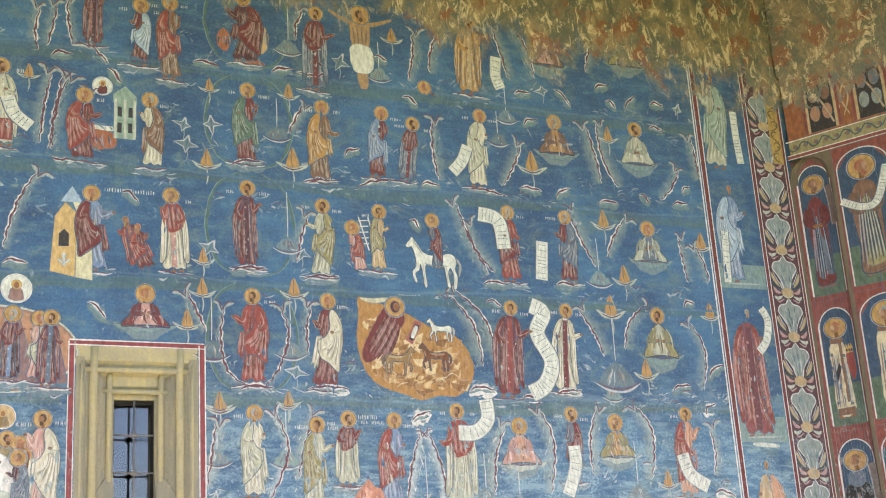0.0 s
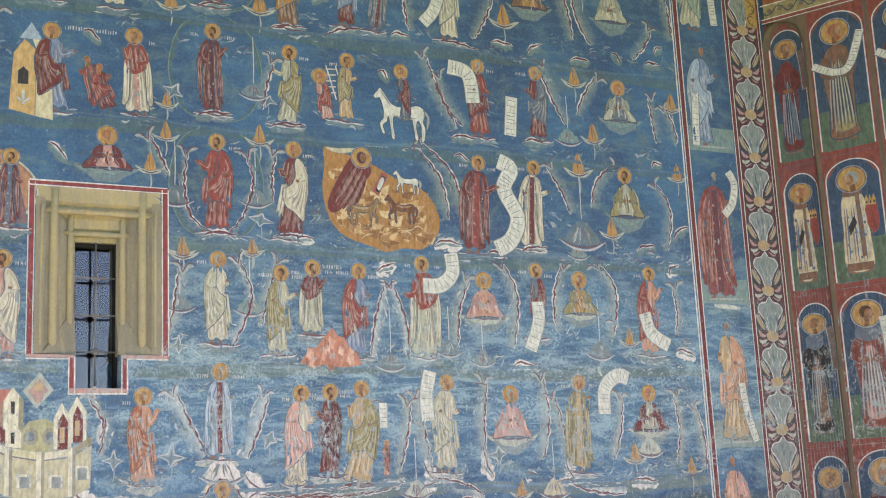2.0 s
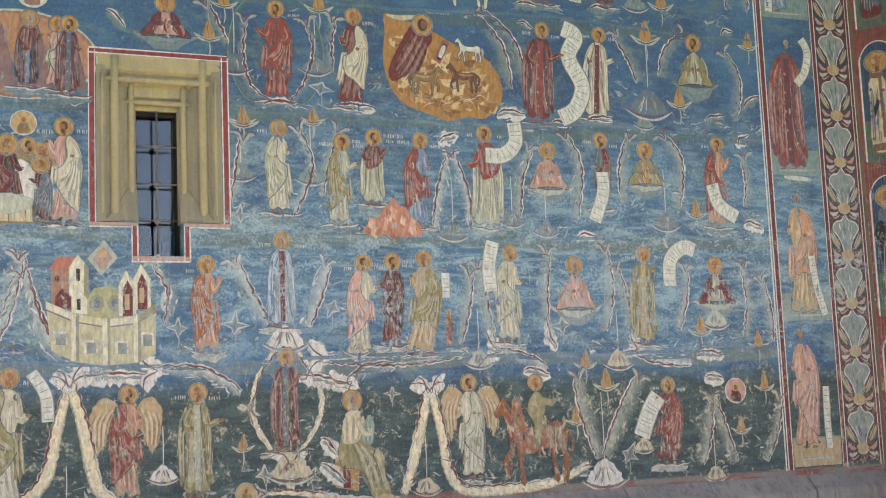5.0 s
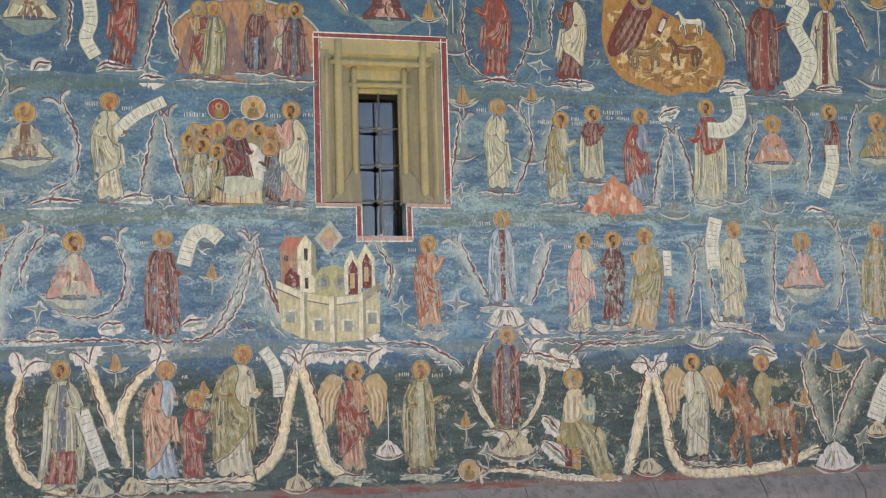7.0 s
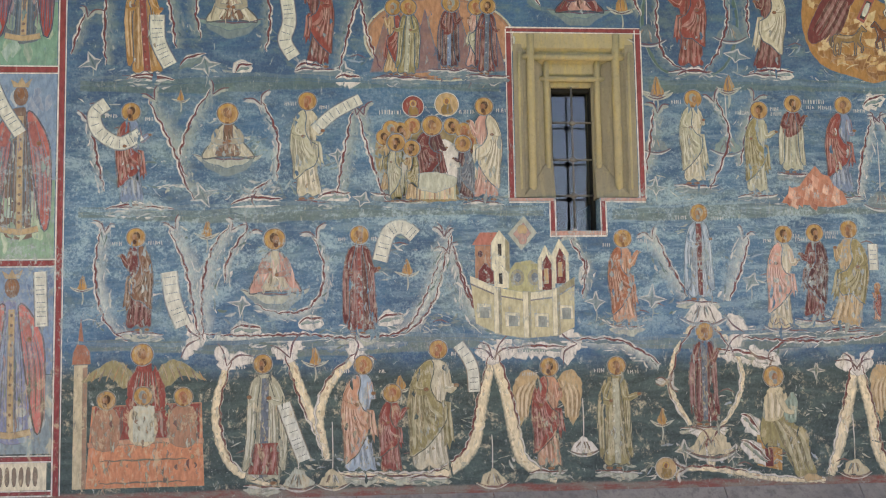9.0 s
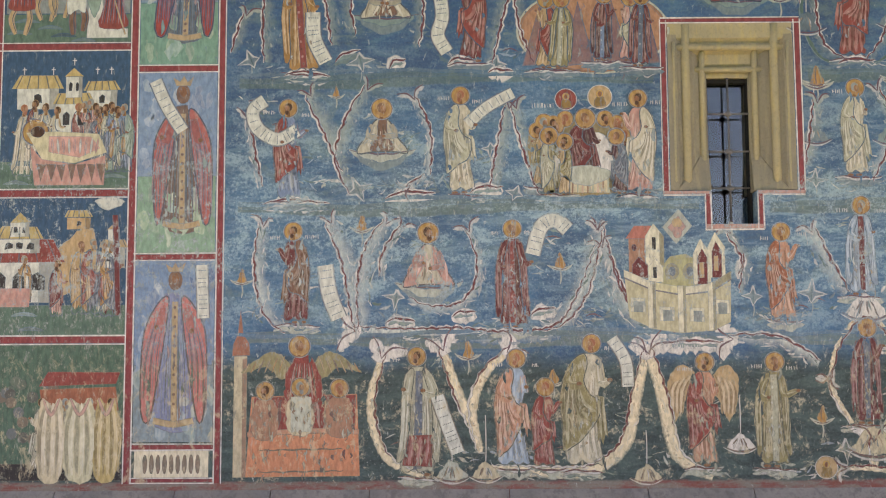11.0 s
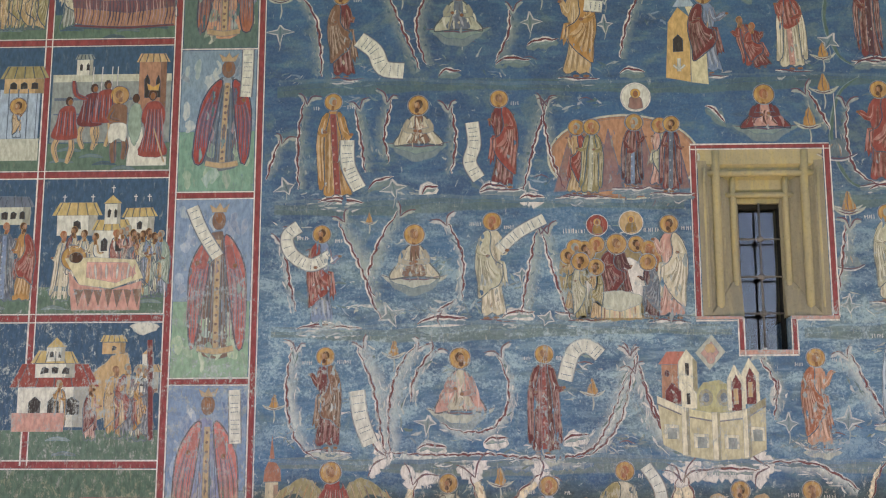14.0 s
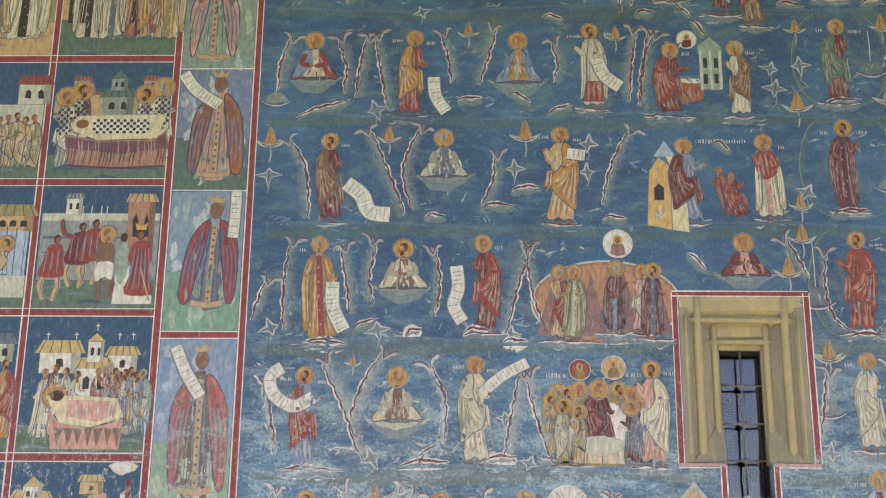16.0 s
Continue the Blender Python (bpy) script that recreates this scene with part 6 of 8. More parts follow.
leaf((3.46, 5.8), (3.75, 5.81))
leaf((4.31, 5.84), (4.55, 5.83))
leaf((0.86, 5.78), (1.21, 5.82))
leaf((1.57, 5.74), (1.92, 5.78))
tuft((0.65, 5.99), 0.14)
bud((0.59, 5.9), 0.15)
tuft((1.41, 6.13), 0.19)
tuft((1.55, 6.0), 0.12)
bud((0.58, 5.6), 0.17)
bud((1.46, 5.64), 0.19)
writing((-0.09, 6.49), 0.45)
writing((2.65, 5.66), 0.24)
# fourth register, right
figure((1.05, 5.55), (1.04, 4.71), "red", "red", wide=1.05)
vine([(0.76, 5.43), (0.72, 5.13), (0.79, 4.82), (1.0, 4.67)], 0.055, "stem")
vine([(1.34, 5.45), (1.42, 5.21), (1.33, 4.89), (1.16, 4.67)], 0.055, "stem")
vine([(0.41, 5.54), (0.51, 5.33), (0.59, 5.18)], 0.080, "stem")
tuft((0.66, 5.08), 0.22)
tuft((1.41, 5.1), 0.20)
tuft((1.46, 4.84), 0.14)
figure((1.79, 5.54), (1.72, 4.68), "white", "maroon")
vine([(1.59, 5.49), (1.53, 5.27), (1.55, 5.0)], 0.088, "stem")
vine([(3.04, 5.65), (3.27, 5.35), (3.36, 4.95)], 0.108, "stem")
vine([(3.11, 5.69), (3.4, 5.41), (3.52, 5.01)], 0.117, "stem")
figure((3.75, 5.57), (3.68, 4.64), "maroon", "red", wide=1.1)
scroll([(3.98, 5.61), (4.12, 5.53), (4.03, 5.32), (4.17, 5.03), (4.08, 4.79), (3.91, 4.69)], 0.210)
figure((4.39, 5.57), (4.32, 4.71), "white", "maroon")
vine([(4.59, 5.61), (4.77, 5.35), (4.84, 5.11)], 0.112, "stem")
vine([(5.4, 5.65), (5.19, 5.43), (5.11, 5.18)], 0.120, "stem")
seated((5.51, 5.57), 0.45, "olive", "pale")
vine([(5.88, 5.49), (6.02, 5.21), (5.96, 4.78)], 0.112, "stem")
bud((4.94, 5.63), 0.24)
bud((5.3, 4.97), 0.21)
bud((6.2, 5.64), 0.19)
tuft((4.93, 4.99), 0.35)
tuft((4.87, 4.75), 0.17)
leaf((5.6, 4.74), (5.85, 4.81))
leaf((6.09, 4.9), (6.3, 5.06))
leaf((3.22, 4.69), (3.53, 4.71))
leaf((3.81, 4.64), (4.03, 4.63))
leaf((4.2, 4.68), (4.5, 4.73))
leaf((3.48, 5.62), (3.66, 5.57))
leaf((5.87, 5.68), (6.02, 5.73))
leaf((1.57, 4.68), (1.98, 4.69))
leaf((0.92, 4.66), (1.24, 4.68))
bud((0.73, 4.53), 0.19)
bud((1.38, 4.58), 0.15)
# sixth register, right
figure((-0.51, 7.40), (-0.51, 6.75), "red", "maroon", wide=1.35)
patch((-0.39, 6.97), 0.18, 0.11, "terra")
patch((-0.39, 7.09), 0.20, 0.03, "white")
roundel((-0.35, 7.51), 0.09, "white", "red")
figure((0.09, 7.42), (0.11, 6.74), "brown", "white")
figure((1.04, 7.64), (1.03, 6.87), "green", "maroon", wide=1.1)
figure((1.8, 7.55), (1.77, 6.75), "ochre", "brown")
figure((2.44, 7.56), (2.37, 6.85), "blue", "maroon")
figure((2.78, 7.48), (2.68, 6.84), "slate", "maroon", top="maroon")
figure((3.56, 7.66), (3.5, 6.85), "pale", "white")
scroll([(3.39, 7.3), (3.32, 7.13), (3.2, 6.99)], 0.156)
seated((4.46, 7.69), 0.36, "brown", "ochre")
seated((5.49, 7.72), 0.41, "pale", "white")
vine([(-0.68, 7.57), (-0.72, 7.2), (-0.79, 6.83)], 0.090, "stem")
vine([(-0.46, 7.43), (-0.51, 7.11), (-0.55, 6.83)], 0.090, "stem")
vine([(3.04, 7.54), (3.05, 7.2), (3.08, 6.89)], 0.104, "stem")
vine([(3.99, 7.39), (3.87, 7.15), (3.75, 6.92)], 0.112, "stem")
vine([(4.81, 7.68), (4.88, 7.32), (4.94, 7.03)], 0.135, "stem")
vine([(5.04, 7.74), (5.1, 7.34), (5.24, 7.02)], 0.135, "stem")
vine([(5.98, 7.29), (5.84, 7.08), (5.71, 6.93)], 0.112, "stem")
vine([(6.19, 7.69), (6.22, 7.39), (6.25, 7.18)], 0.112, "stem")
vine([(1.63, 7.53), (1.54, 7.34), (1.47, 7.21)], 0.084, "stem")
bud((0.63, 6.87), 0.19)
bud((1.46, 7.67), 0.16)
bud((1.48, 6.95), 0.22)
bud((4.14, 7.18), 0.24)
bud((5.13, 7.61), 0.18)
bud((0.66, 7.64), 0.14)
tuft((0.41, 7.21), 0.13)
tuft((0.68, 7.24), 0.13)
tuft((1.33, 7.26), 0.18)
tuft((3.76, 7.46), 0.17)
tuft((3.88, 7.74), 0.18)
tuft((0.44, 7.01), 0.14)
leaf((-0.65, 6.77), (-0.79, 6.75))
leaf((-0.31, 7.7), (-0.18, 7.55))
leaf((1.7, 8.01), (1.88, 7.97))
leaf((1.29, 7.87), (1.52, 7.92))
leaf((0.87, 6.84), (1.21, 6.89))
leaf((1.57, 6.72), (1.96, 6.77))
leaf((2.13, 6.71), (2.56, 6.85))
leaf((2.84, 6.81), (3.06, 6.81))
leaf((3.38, 6.82), (3.83, 6.77))
leaf((3.97, 6.88), (4.24, 6.87))
leaf((4.41, 6.82), (4.59, 6.93))
leaf((4.93, 6.79), (5.18, 6.81))
leaf((5.45, 6.94), (5.58, 6.84))
leaf((5.88, 6.85), (6.11, 6.87))
leaf((4.5, 8.08), (4.69, 7.9))
leaf((4.0, 7.96), (4.21, 7.99))
leaf((5.39, 7.95), (5.56, 8.14))
leaf((5.14, 8.02), (5.28, 7.94))
# seventh register
figure((0.0, 8.4), (-0.02, 7.77), "mist", "maroon")
figure((0.28, 8.47), (0.3, 7.66), "red", "brown")
figure((1.01, 8.63), (1.01, 7.94), "maroon", "wine", wide=1.6)
patch((0.81, 8.16), 0.07, 0.13, "terra")
patch((1.19, 8.22), 0.08, 0.16, "tan")
patch((1.06, 7.94), 0.16, 0.05, "terra")
figure((1.77, 8.59), (1.75, 7.73), "slate", "maroon", top="maroon")
suspended((2.25, 8.64), (2.27, 7.81))
figure((2.94, 7.91), (3.07, 7.82), "maroon", "brown")
figure((3.52, 8.76), (3.47, 7.9), "ochre", "tan", wide=1.1)
scroll([(3.81, 8.38), (3.79, 8.15), (3.84, 8.01)], 0.156)
seated((4.43, 8.79), 0.42, "brown", "rose")
seated((5.46, 8.86), 0.36, "olive", "brown")
figure((-0.43, 8.52), (-0.44, 7.92), "maroon", "wine")
vine([(-0.96, 8.25), (-1.01, 8.01), (-0.97, 7.79)], 0.080, "stem")
vine([(-0.81, 8.3), (-0.86, 8.03), (-0.89, 7.86)], 0.080, "stem")
vine([(-0.66, 8.36), (-0.63, 8.13), (-0.6, 7.9)], 0.080, "stem")
vine([(-0.49, 7.91), (-0.41, 7.81), (-0.32, 7.73)], 0.077, "stem")
vine([(2.88, 8.53), (2.88, 8.26), (2.8, 7.96)], 0.104, "stem")
vine([(3.21, 8.61), (3.1, 8.36), (3.05, 8.09)], 0.112, "stem")
vine([(3.83, 8.73), (3.94, 8.41), (3.98, 8.15)], 0.112, "stem")
vine([(3.97, 8.82), (4.15, 8.51), (4.23, 8.18)], 0.112, "stem")
vine([(5.18, 8.86), (5.06, 8.64), (4.96, 8.34)], 0.105, "stem")
vine([(1.6, 8.62), (1.51, 8.42), (1.53, 8.26)], 0.084, "stem")
leaf((-0.82, 7.76), (-0.62, 7.79))
leaf((0.5, 7.87), (0.77, 7.85))
tuft((1.47, 8.22), 0.20)
tuft((2.01, 8.08), 0.16)
bud((2.6, 8.45), 0.17)
leaf((1.88, 7.94), (1.52, 7.9))
leaf((2.38, 8.19), (2.54, 8.15))
tuft((2.44, 8.04), 0.18)
tuft((1.74, 8.2), 0.12)

# ---- larger painted scenes of the vine ----


def castle():
    p = Painting()
    WALL, LIT, DIM = (176, 168, 140), (198, 192, 170), (142, 136, 112)

    def q(u, v):
        return Vector((-0.95 + 0.93 * u, 2.37 + 0.93 * v))

    def shape(pts, c, layer, cover=1.1):
        p.field([q(u, v) for u, v in pts], c, layer, cover, 0.003)
    # back wall and the round hall inside it
    shape([(0.34, 0.42), (0.34, 0.6), (0.42, 0.7), (0.56, 0.72), (0.68, 0.66), (0.74, 0.58), (0.74, 0.42)], (160, 156, 120), 1)
    for u in (0.44, 0.6):
        p.disc(*q(u, 0.56), 0.06, 0.07, DIM, 2, 0.9, 14)
        p.disc(*q(u, 0.56), 0.03, 0.04, "slate", 3, 0.7, 10)
    # left towers
    shape([(0.05, 0.55), (0.05, 0.86), (0.2, 0.86), (0.2, 0.55)], "clay", 2)
    shape([(0.02, 0.86), (0.1, 0.98), (0.26, 0.98), (0.23, 0.86)], (170, 108, 96), 3)
    for u, v in ((0.1, 0.78), (0.15, 0.66)):
        p.disc(*q(u, v), 0.022, 0.03, "wine", 4, 1.0, 10)
    shape([(0.2, 0.6), (0.2, 0.88), (0.28, 1.0), (0.37, 0.88), (0.37, 0.6)], LIT, 4)
    shape([(0.33, 0.6), (0.33, 0.92), (0.37, 0.88), (0.37, 0.6)], DIM, 5)
    shape([(0.265, 0.76), (0.3, 0.76), (0.3, 0.87), (0.265, 0.87)], "dark", 6)
    shape([(0.08, 0.5), (0.08, 0.62), (0.14, 0.7), (0.22, 0.62), (0.22, 0.5)], "maroon", 5)
    shape([(0.22, 0.46), (0.22, 0.6), (0.29, 0.68), (0.36, 0.6), (0.36, 0.46)], LIT, 6)
    shape([(0.27, 0.5), (0.3, 0.5), (0.3, 0.6), (0.27, 0.6)], "dark", 7)
    # right gabled towers, open to red inside
    for u, v in ((0.7, 0.44), (0.83, 0.5)):
        shape([(u - 0.07, v), (u - 0.07, v + 0.28), (u, v + 0.42), (u + 0.09, v + 0.28), (u + 0.09, v)], LIT, 4)
        shape([(u - 0.03, v), (u - 0.03, v + 0.24), (u + 0.01, v + 0.33), (u + 0.06, v + 0.24), (u + 0.06, v)], "maroon", 5)
        shape([(u - 0.015, v + 0.06), (u + 0.03, v + 0.06), (u + 0.03, v + 0.2), (u - 0.015, v + 0.2)], "tan", 6)
    # bent front wall: faces, parapet, pillars, framed openings
    shape([(0.0, 0.58), (0.24, 0.47), (0.5, 0.42), (0.78, 0.45), (0.97, 0.56), (0.96, 0.1), (0.8, 0.02), (0.5, 0.0), (0.25, 0.04), (0.05, 0.14)], WALL, 7)
    for a, b, c in (((0.0, 0.58), (0.25, 0.47), LIT), ((0.25, 0.47), (0.52, 0.42), (192, 184, 150)), ((0.52, 0.42), (0.79, 0.45), LIT), ((0.79, 0.45), (0.97, 0.56), DIM)):
        shape([a, b, (b[0], b[1] - 0.07), (a[0], a[1] - 0.07)], c, 8)
        p.stroke([q(a[0], a[1] - 0.075), q(b[0], b[1] - 0.075)], 0.01, "brown", 9, 0.6, 1.0, 0, False)
        mid, low = ((a[0] + b[0]) / 2, (a[1] + b[1]) / 2 - 0.2), 0.13
        shape([(mid[0] - 0.065, mid[1]), (mid[0] + 0.065, mid[1] - 0.01), (mid[0] + 0.065, mid[1] - low), (mid[0] - 0.065, mid[1] - low)], LIT, 9, 1.0)
        shape([(mid[0] - 0.035, mid[1] - 0.03), (mid[0] + 0.045, mid[1] - 0.035), (mid[0] + 0.045, mid[1] - low), (mid[0] - 0.035, mid[1] - low)], "grey", 10, 1.0)
    for u, top, low in ((0.25, 0.47, 0.05), (0.52, 0.43, 0.01), (0.79, 0.46, 0.03)):
        shape([(u - 0.035, low), (u - 0.035, top), (u + 0.035, top), (u + 0.035, low)], LIT, 11)
        shape([(u + 0.01, low), (u + 0.01, top), (u + 0.035, top), (u + 0.035, low)], DIM, 12, 0.9)
    # the square medallion above
    p.field([(-0.62, 3.26), (-0.5, 3.12), (-0.36, 3.27), (-0.48, 3.42)], "pale", 2, 0.7)
    p.field([(-0.57, 3.26), (-0.49, 3.17), (-0.41, 3.27), (-0.48, 3.37)], "rose", 3, 0.8)
    p.disc(-0.49, 3.3, 0.045, 0.045, "tan", 4, 0.9)
    p.disc(-0.49, 3.22, 0.04, 0.05, "rose", 5, 0.8)
    p.done("painted_castle", "pale yellow painted walled town with red towers")


def nativity():
    p = Painting()
    ROCK = (160, 117, 72)

    def q(u, v):
        return Vector((2.07 + 1.22 * u, 4.6 + 1.02 * v))
    p.blob([q(u, v) for u, v in ((0.03, 0.98), (0.2, 0.93), (0.36, 0.88), (0.5, 0.8), (0.64, 0.72), (0.8, 0.68), (0.93, 0.55), (1.0, 0.36), (0.97, 0.18), (0.84, 0.05), (0.66, 0.04), (0.52, 0.0), (0.36, 0.06), (0.16, 0.14), (0.05, 0.3), (0.0, 0.55), (0.02, 0.8))], ROCK, 1, 1.2)
    p.under = ROCK
    # shaded clefts and lit ledges of the rock
    for k in range(170):
        u, v = p.rnd.uniform(0.04, 0.86), p.rnd.uniform(0.12, 0.85)
        if v > 0.84 - 0.32 * u or v < 0.32 - 0.5 * u or (u > 0.75 and v < 0.16):
            continue
        l = p.rnd.uniform(0.05, 0.13)
        tip = q(u + l, v + l * p.rnd.uniform(-0.4, 0.9))
        p.field([q(u, v), tip, q(u + l * 0.7, v - l * p.rnd.uniform(0.3, 1.0)), q(u + l * 0.1, v - l * 0.5)], p.rnd.choice(((190, 158, 112), (122, 82, 50), (144, 100, 58), (202, 180, 140), (112, 74, 46))), 2, 0.8, 0.006, 0.02)
    for k in range(24):
        u, v = p.rnd.uniform(0.06, 0.9), p.rnd.uniform(0.08, 0.4)
        p.stroke([q(u, v), q(u + 0.04, v + 0.03), q(u + 0.1, v + p.rnd.uniform(-0.02, 0.06))], 0.012, p.rnd.choice(("cream", "brown")), 3, 0.8, 0.1, 0.003)
    p.under = None
    p.stroke([q(0.04, 0.97), q(0.15, 0.95), q(0.3, 0.98)], 0.05, "cream", 3, 0.9, 0.1)
    # dark red mantle stretched down the slope
    robe = [q(u, v) for u, v in ((0.3, 0.93), (0.4, 0.86), (0.41, 0.74), (0.34, 0.66), (0.26, 0.56), (0.18, 0.42), (0.1, 0.35), (0.04, 0.38), (0.06, 0.52), (0.14, 0.7), (0.22, 0.86))]
    p.blob(robe, "maroon", 4, 1.2)
    model_cloth(p, [[q(0.3 + 0.012 * k, 0.88 - 0.03 * k), q(0.2 + 0.016 * k, 0.68 - 0.03 * k), q(0.08 + 0.02 * k, 0.46 - 0.02 * k)] for k in range(7)], "maroon", 5, 0.8)
    # crib
    p.field([q(0.42, 0.58), q(0.5, 0.78), q(0.56, 0.75), q(0.47, 0.54)], (150, 84, 74), 6, 1.1)
    p.field([q(0.44, 0.59), q(0.505, 0.74), q(0.54, 0.725), q(0.475, 0.57)], "dark", 7, 1.1)
    p.stroke([q(0.47, 0.6), q(0.515, 0.72)], 0.045, "white", 8, 1.1, 0.6)
    ring(p, q(0.335, 0.9), 0.1)
    p.disc(*q(0.335, 0.9), 0.05, 0.06, "wine", 10, 1.0)
    p.disc(*q(0.345, 0.9), 0.03, 0.042, "skin", 11, 1.0)
    p.done("painted_scene", "ochre painted cave with a maroon reclining robe")
    for u, v, w, c, way in ((0.73, 0.69, 0.24, "white", -1), (0.67, 0.42, 0.28, (112, 70, 48), -1), (0.34, 0.38, 0.28, (136, 108, 74), 1)):
        horse(q(u, v), w, w * 0.95, c, way)


def sarcophagus():
    p = Painting()
    p.field([(-4.07, 1.87), (-3.18, 1.88), (-3.16, 1.2), (-4.12, 1.2)], (190, 128, 98), 1, 1.2)
    p.field([(-4.05, 1.86), (-3.19, 1.87), (-3.2, 1.56), (-4.08, 1.54)], "red", 2, 1.0)
    p.stroke([(-4.1, 1.55), (-3.6, 1.58), (-3.17, 1.57)], 0.04, "salmon", 3, 1.0)
    for k in range(12):
        x = -4.05 + 0.075 * k
        p.stroke([(x, 1.84), (x + p.rnd.uniform(-0.03, 0.05), 1.6)], 0.024, p.rnd.choice(("tan", "maroon", "rose")), 3, 0.75, 0.2, 0.004)
    p.rect(-3.74, -3.57, 1.57, 1.86, "pale", 5, 1.1)
    for z in (1.7, 1.52):
        p.stroke([(-4.0, z - 0.28), (-3.3, z - 0.27)], 0.012, "brown", 4, 0.6, 0.4, 0.004)
    p.done("painted_tomb", "terracotta painted tomb chest")
    p = Painting()
    for s in (-1, 1):
        p.blob([(-3.65 + s * 0.08, 2.1), (-3.65 + s * 0.2, 2.23), (-3.65 + s * 0.34, 2.2), (-3.65 + s * 0.5, 2.06), (-3.65 + s * 0.3, 2.1), (-3.65 + s * 0.16, 2.0)], "olive", 1, 0.9)
        for i in range(6):
            x = -3.65 + s * (0.14 + 0.06 * i)
            p.stroke([(x, 2.2 - 0.012 * i), (x + s * 0.03, 2.13 - 0.01 * i), (x + s * 0.05, 2.06)], 0.014, p.rnd.choice(("ochre", "brown", "tan")), 2, 0.8, 0.2)
    robe = curve([(-3.7, 2.2), (-3.58, 2.2), (-3.5, 2.05), (-3.48, 1.83), (-3.78, 1.83), (-3.78, 2.05)], 0.03, True)
    p.field(robe, "red", 3, 1.1)
    for i in range(8):
        p.stroke([(-3.7 + 0.018 * i, 2.14), (-3.73 + 0.026 * i, 2.0), (-3.75 + 0.032 * i, 1.84)], 0.012, shade("red", 0.55 if i % 2 else 1.4), 4, 0.8, 0.1)
    worn(p, robe, 0.8, 5)
    ring(p, Vector((-3.67, 2.28)), 0.088)
    head(p, -3.67, 2.28, 0.088)
    p.done("painted_figure")
    for x, z in ((-3.955, 1.91), (-3.66, 1.94), (-3.335, 1.93)):
        p = Painting()
        p.blob([(x - 0.05, z - 0.07), (x + 0.05, z - 0.07), (x + 0.11, z - 0.16), (x + 0.09, z - 0.38), (x - 0.09, z - 0.38), (x - 0.11, z - 0.16)], "bone" if x > -3.9 and x < -3.5 else "clay", 4, 1.0)
        ring(p, Vector((x, z)), 0.075)
        head(p, x, z, 0.078)
        p.done("painted_figure")
    p = Painting()
    for i in range(110):
        x, z = p.rnd.uniform(-4.06, -3.2), p.rnd.uniform(1.22, 1.84)
        l = p.rnd.uniform(0.02, 0.09)
        p.stroke([(x, z), (x + p.rnd.uniform(-0.02, 0.02), z - l * 0.5), (x, z - l)], p.rnd.uniform(0.006, 0.02), p.rnd.choice(("bone", "salmon", "tan", "maroon", "clay", "pale")), 6, p.rnd.uniform(0.4, 0.9), 0.1, 0.003, True, 0.02, 0.6)
    p.done("painted_tomb", "chips and losses in the paint of the tomb")


def tall_house():
    p = Painting()
    p.field([(-0.78, 5.68), (-0.75, 6.2), (-0.66, 6.34), (-0.55, 6.24), (-0.56, 5.64)], (184, 152, 104), 2, 1.15)
    p.field([(-0.56, 5.64), (-0.55, 6.24), (-0.6, 6.36), (-0.5, 6.34), (-0.42, 6.1), (-0.41, 5.62)], "cream", 3, 1.1)
    p.field([(-0.7, 6.34), (-0.6, 6.5), (-0.5, 6.34)], "mist", 4, 1.0)
    p.field([(-0.71, 5.92), (-0.62, 5.92), (-0.62, 6.04), (-0.665, 6.08), (-0.71, 6.04)], "dark", 5, 1.0)
    p.stroke([(-0.66, 5.86), (-0.66, 5.74)], 0.03, "white", 5, 0.9)
    p.stroke([(-0.71, 5.8), (-0.66, 5.76), (-0.61, 5.8)], 0.02, "white", 5, 0.9)
    p.done("painted_tower", "ochre and white painted tower house")
    p = Painting()
    p.rect(-0.23, -0.05, 7.0, 7.36, "sage", 2, 1.1)
    p.field([(-0.25, 7.36), (-0.25, 7.44), (-0.14, 7.54), (-0.03, 7.44), (-0.03, 7.36)], "sage", 2, 1.1)
    for z in (7.06, 7.22):
        for x in (-0.19, -0.09):
            p.rect(x - 0.02, x + 0.02, z, z + 0.1, "dark", 4, 0.95)
    for x in (-0.23, -0.14, -0.05):
        p.rect(x - 0.014, x + 0.014, 7.0, 7.4, "pale", 3, 1.0)
    p.done("painted_tower", "pale green painted tower")


castle()
nativity()
sarcophagus()
tall_house()
horse((2.94, 5.99), 0.48, 0.5, "white", -1)
p = Painting()
for k in range(5):
    p.stroke([(2.14, 6.38 - 0.06 * k), (2.24, 6.39 - 0.06 * k)], 0.012, "line", 3, 1.0)
for x in (2.14, 2.24):
    p.stroke([(x, 6.42), (x + 0.1, 6.08)], 0.014, "line", 3, 1.0)
p.done("painted_ladder")

# loose leaves, stars and buds of the vine in the gaps between the figures
filled = {(int(x * 12), int(z * 12)) for x, z in taken}
gap_rnd = random.Random(21)
for k in range(900):
    x, z = gap_rnd.uniform(-4.1, 6.15), gap_rnd.uniform(1.4, 8.3)
    if (abs(x) < 0.85 and 3.1 < z < 5.25) or any((int(x * 12) + i, int(z * 12) + j) in filled for i in (-1, 0, 1) for j in (-1, 0, 1)):
        continue
    filled.update((int(x * 12) + i, int(z * 12) + j) for i in (-2, -1, 0, 1, 2) for j in (-1, 0, 1))
    if k % 5 == 0:
        tuft((x, z), gap_rnd.uniform(0.09, 0.13))
    else:
        a, l = gap_rnd.uniform(-0.7, 0.7), gap_rnd.uniform(0.07, 0.13)
        leaf((x - l * math.cos(a), z - l * math.sin(a)), (x + l * math.cos(a), z + l * math.sin(a)))

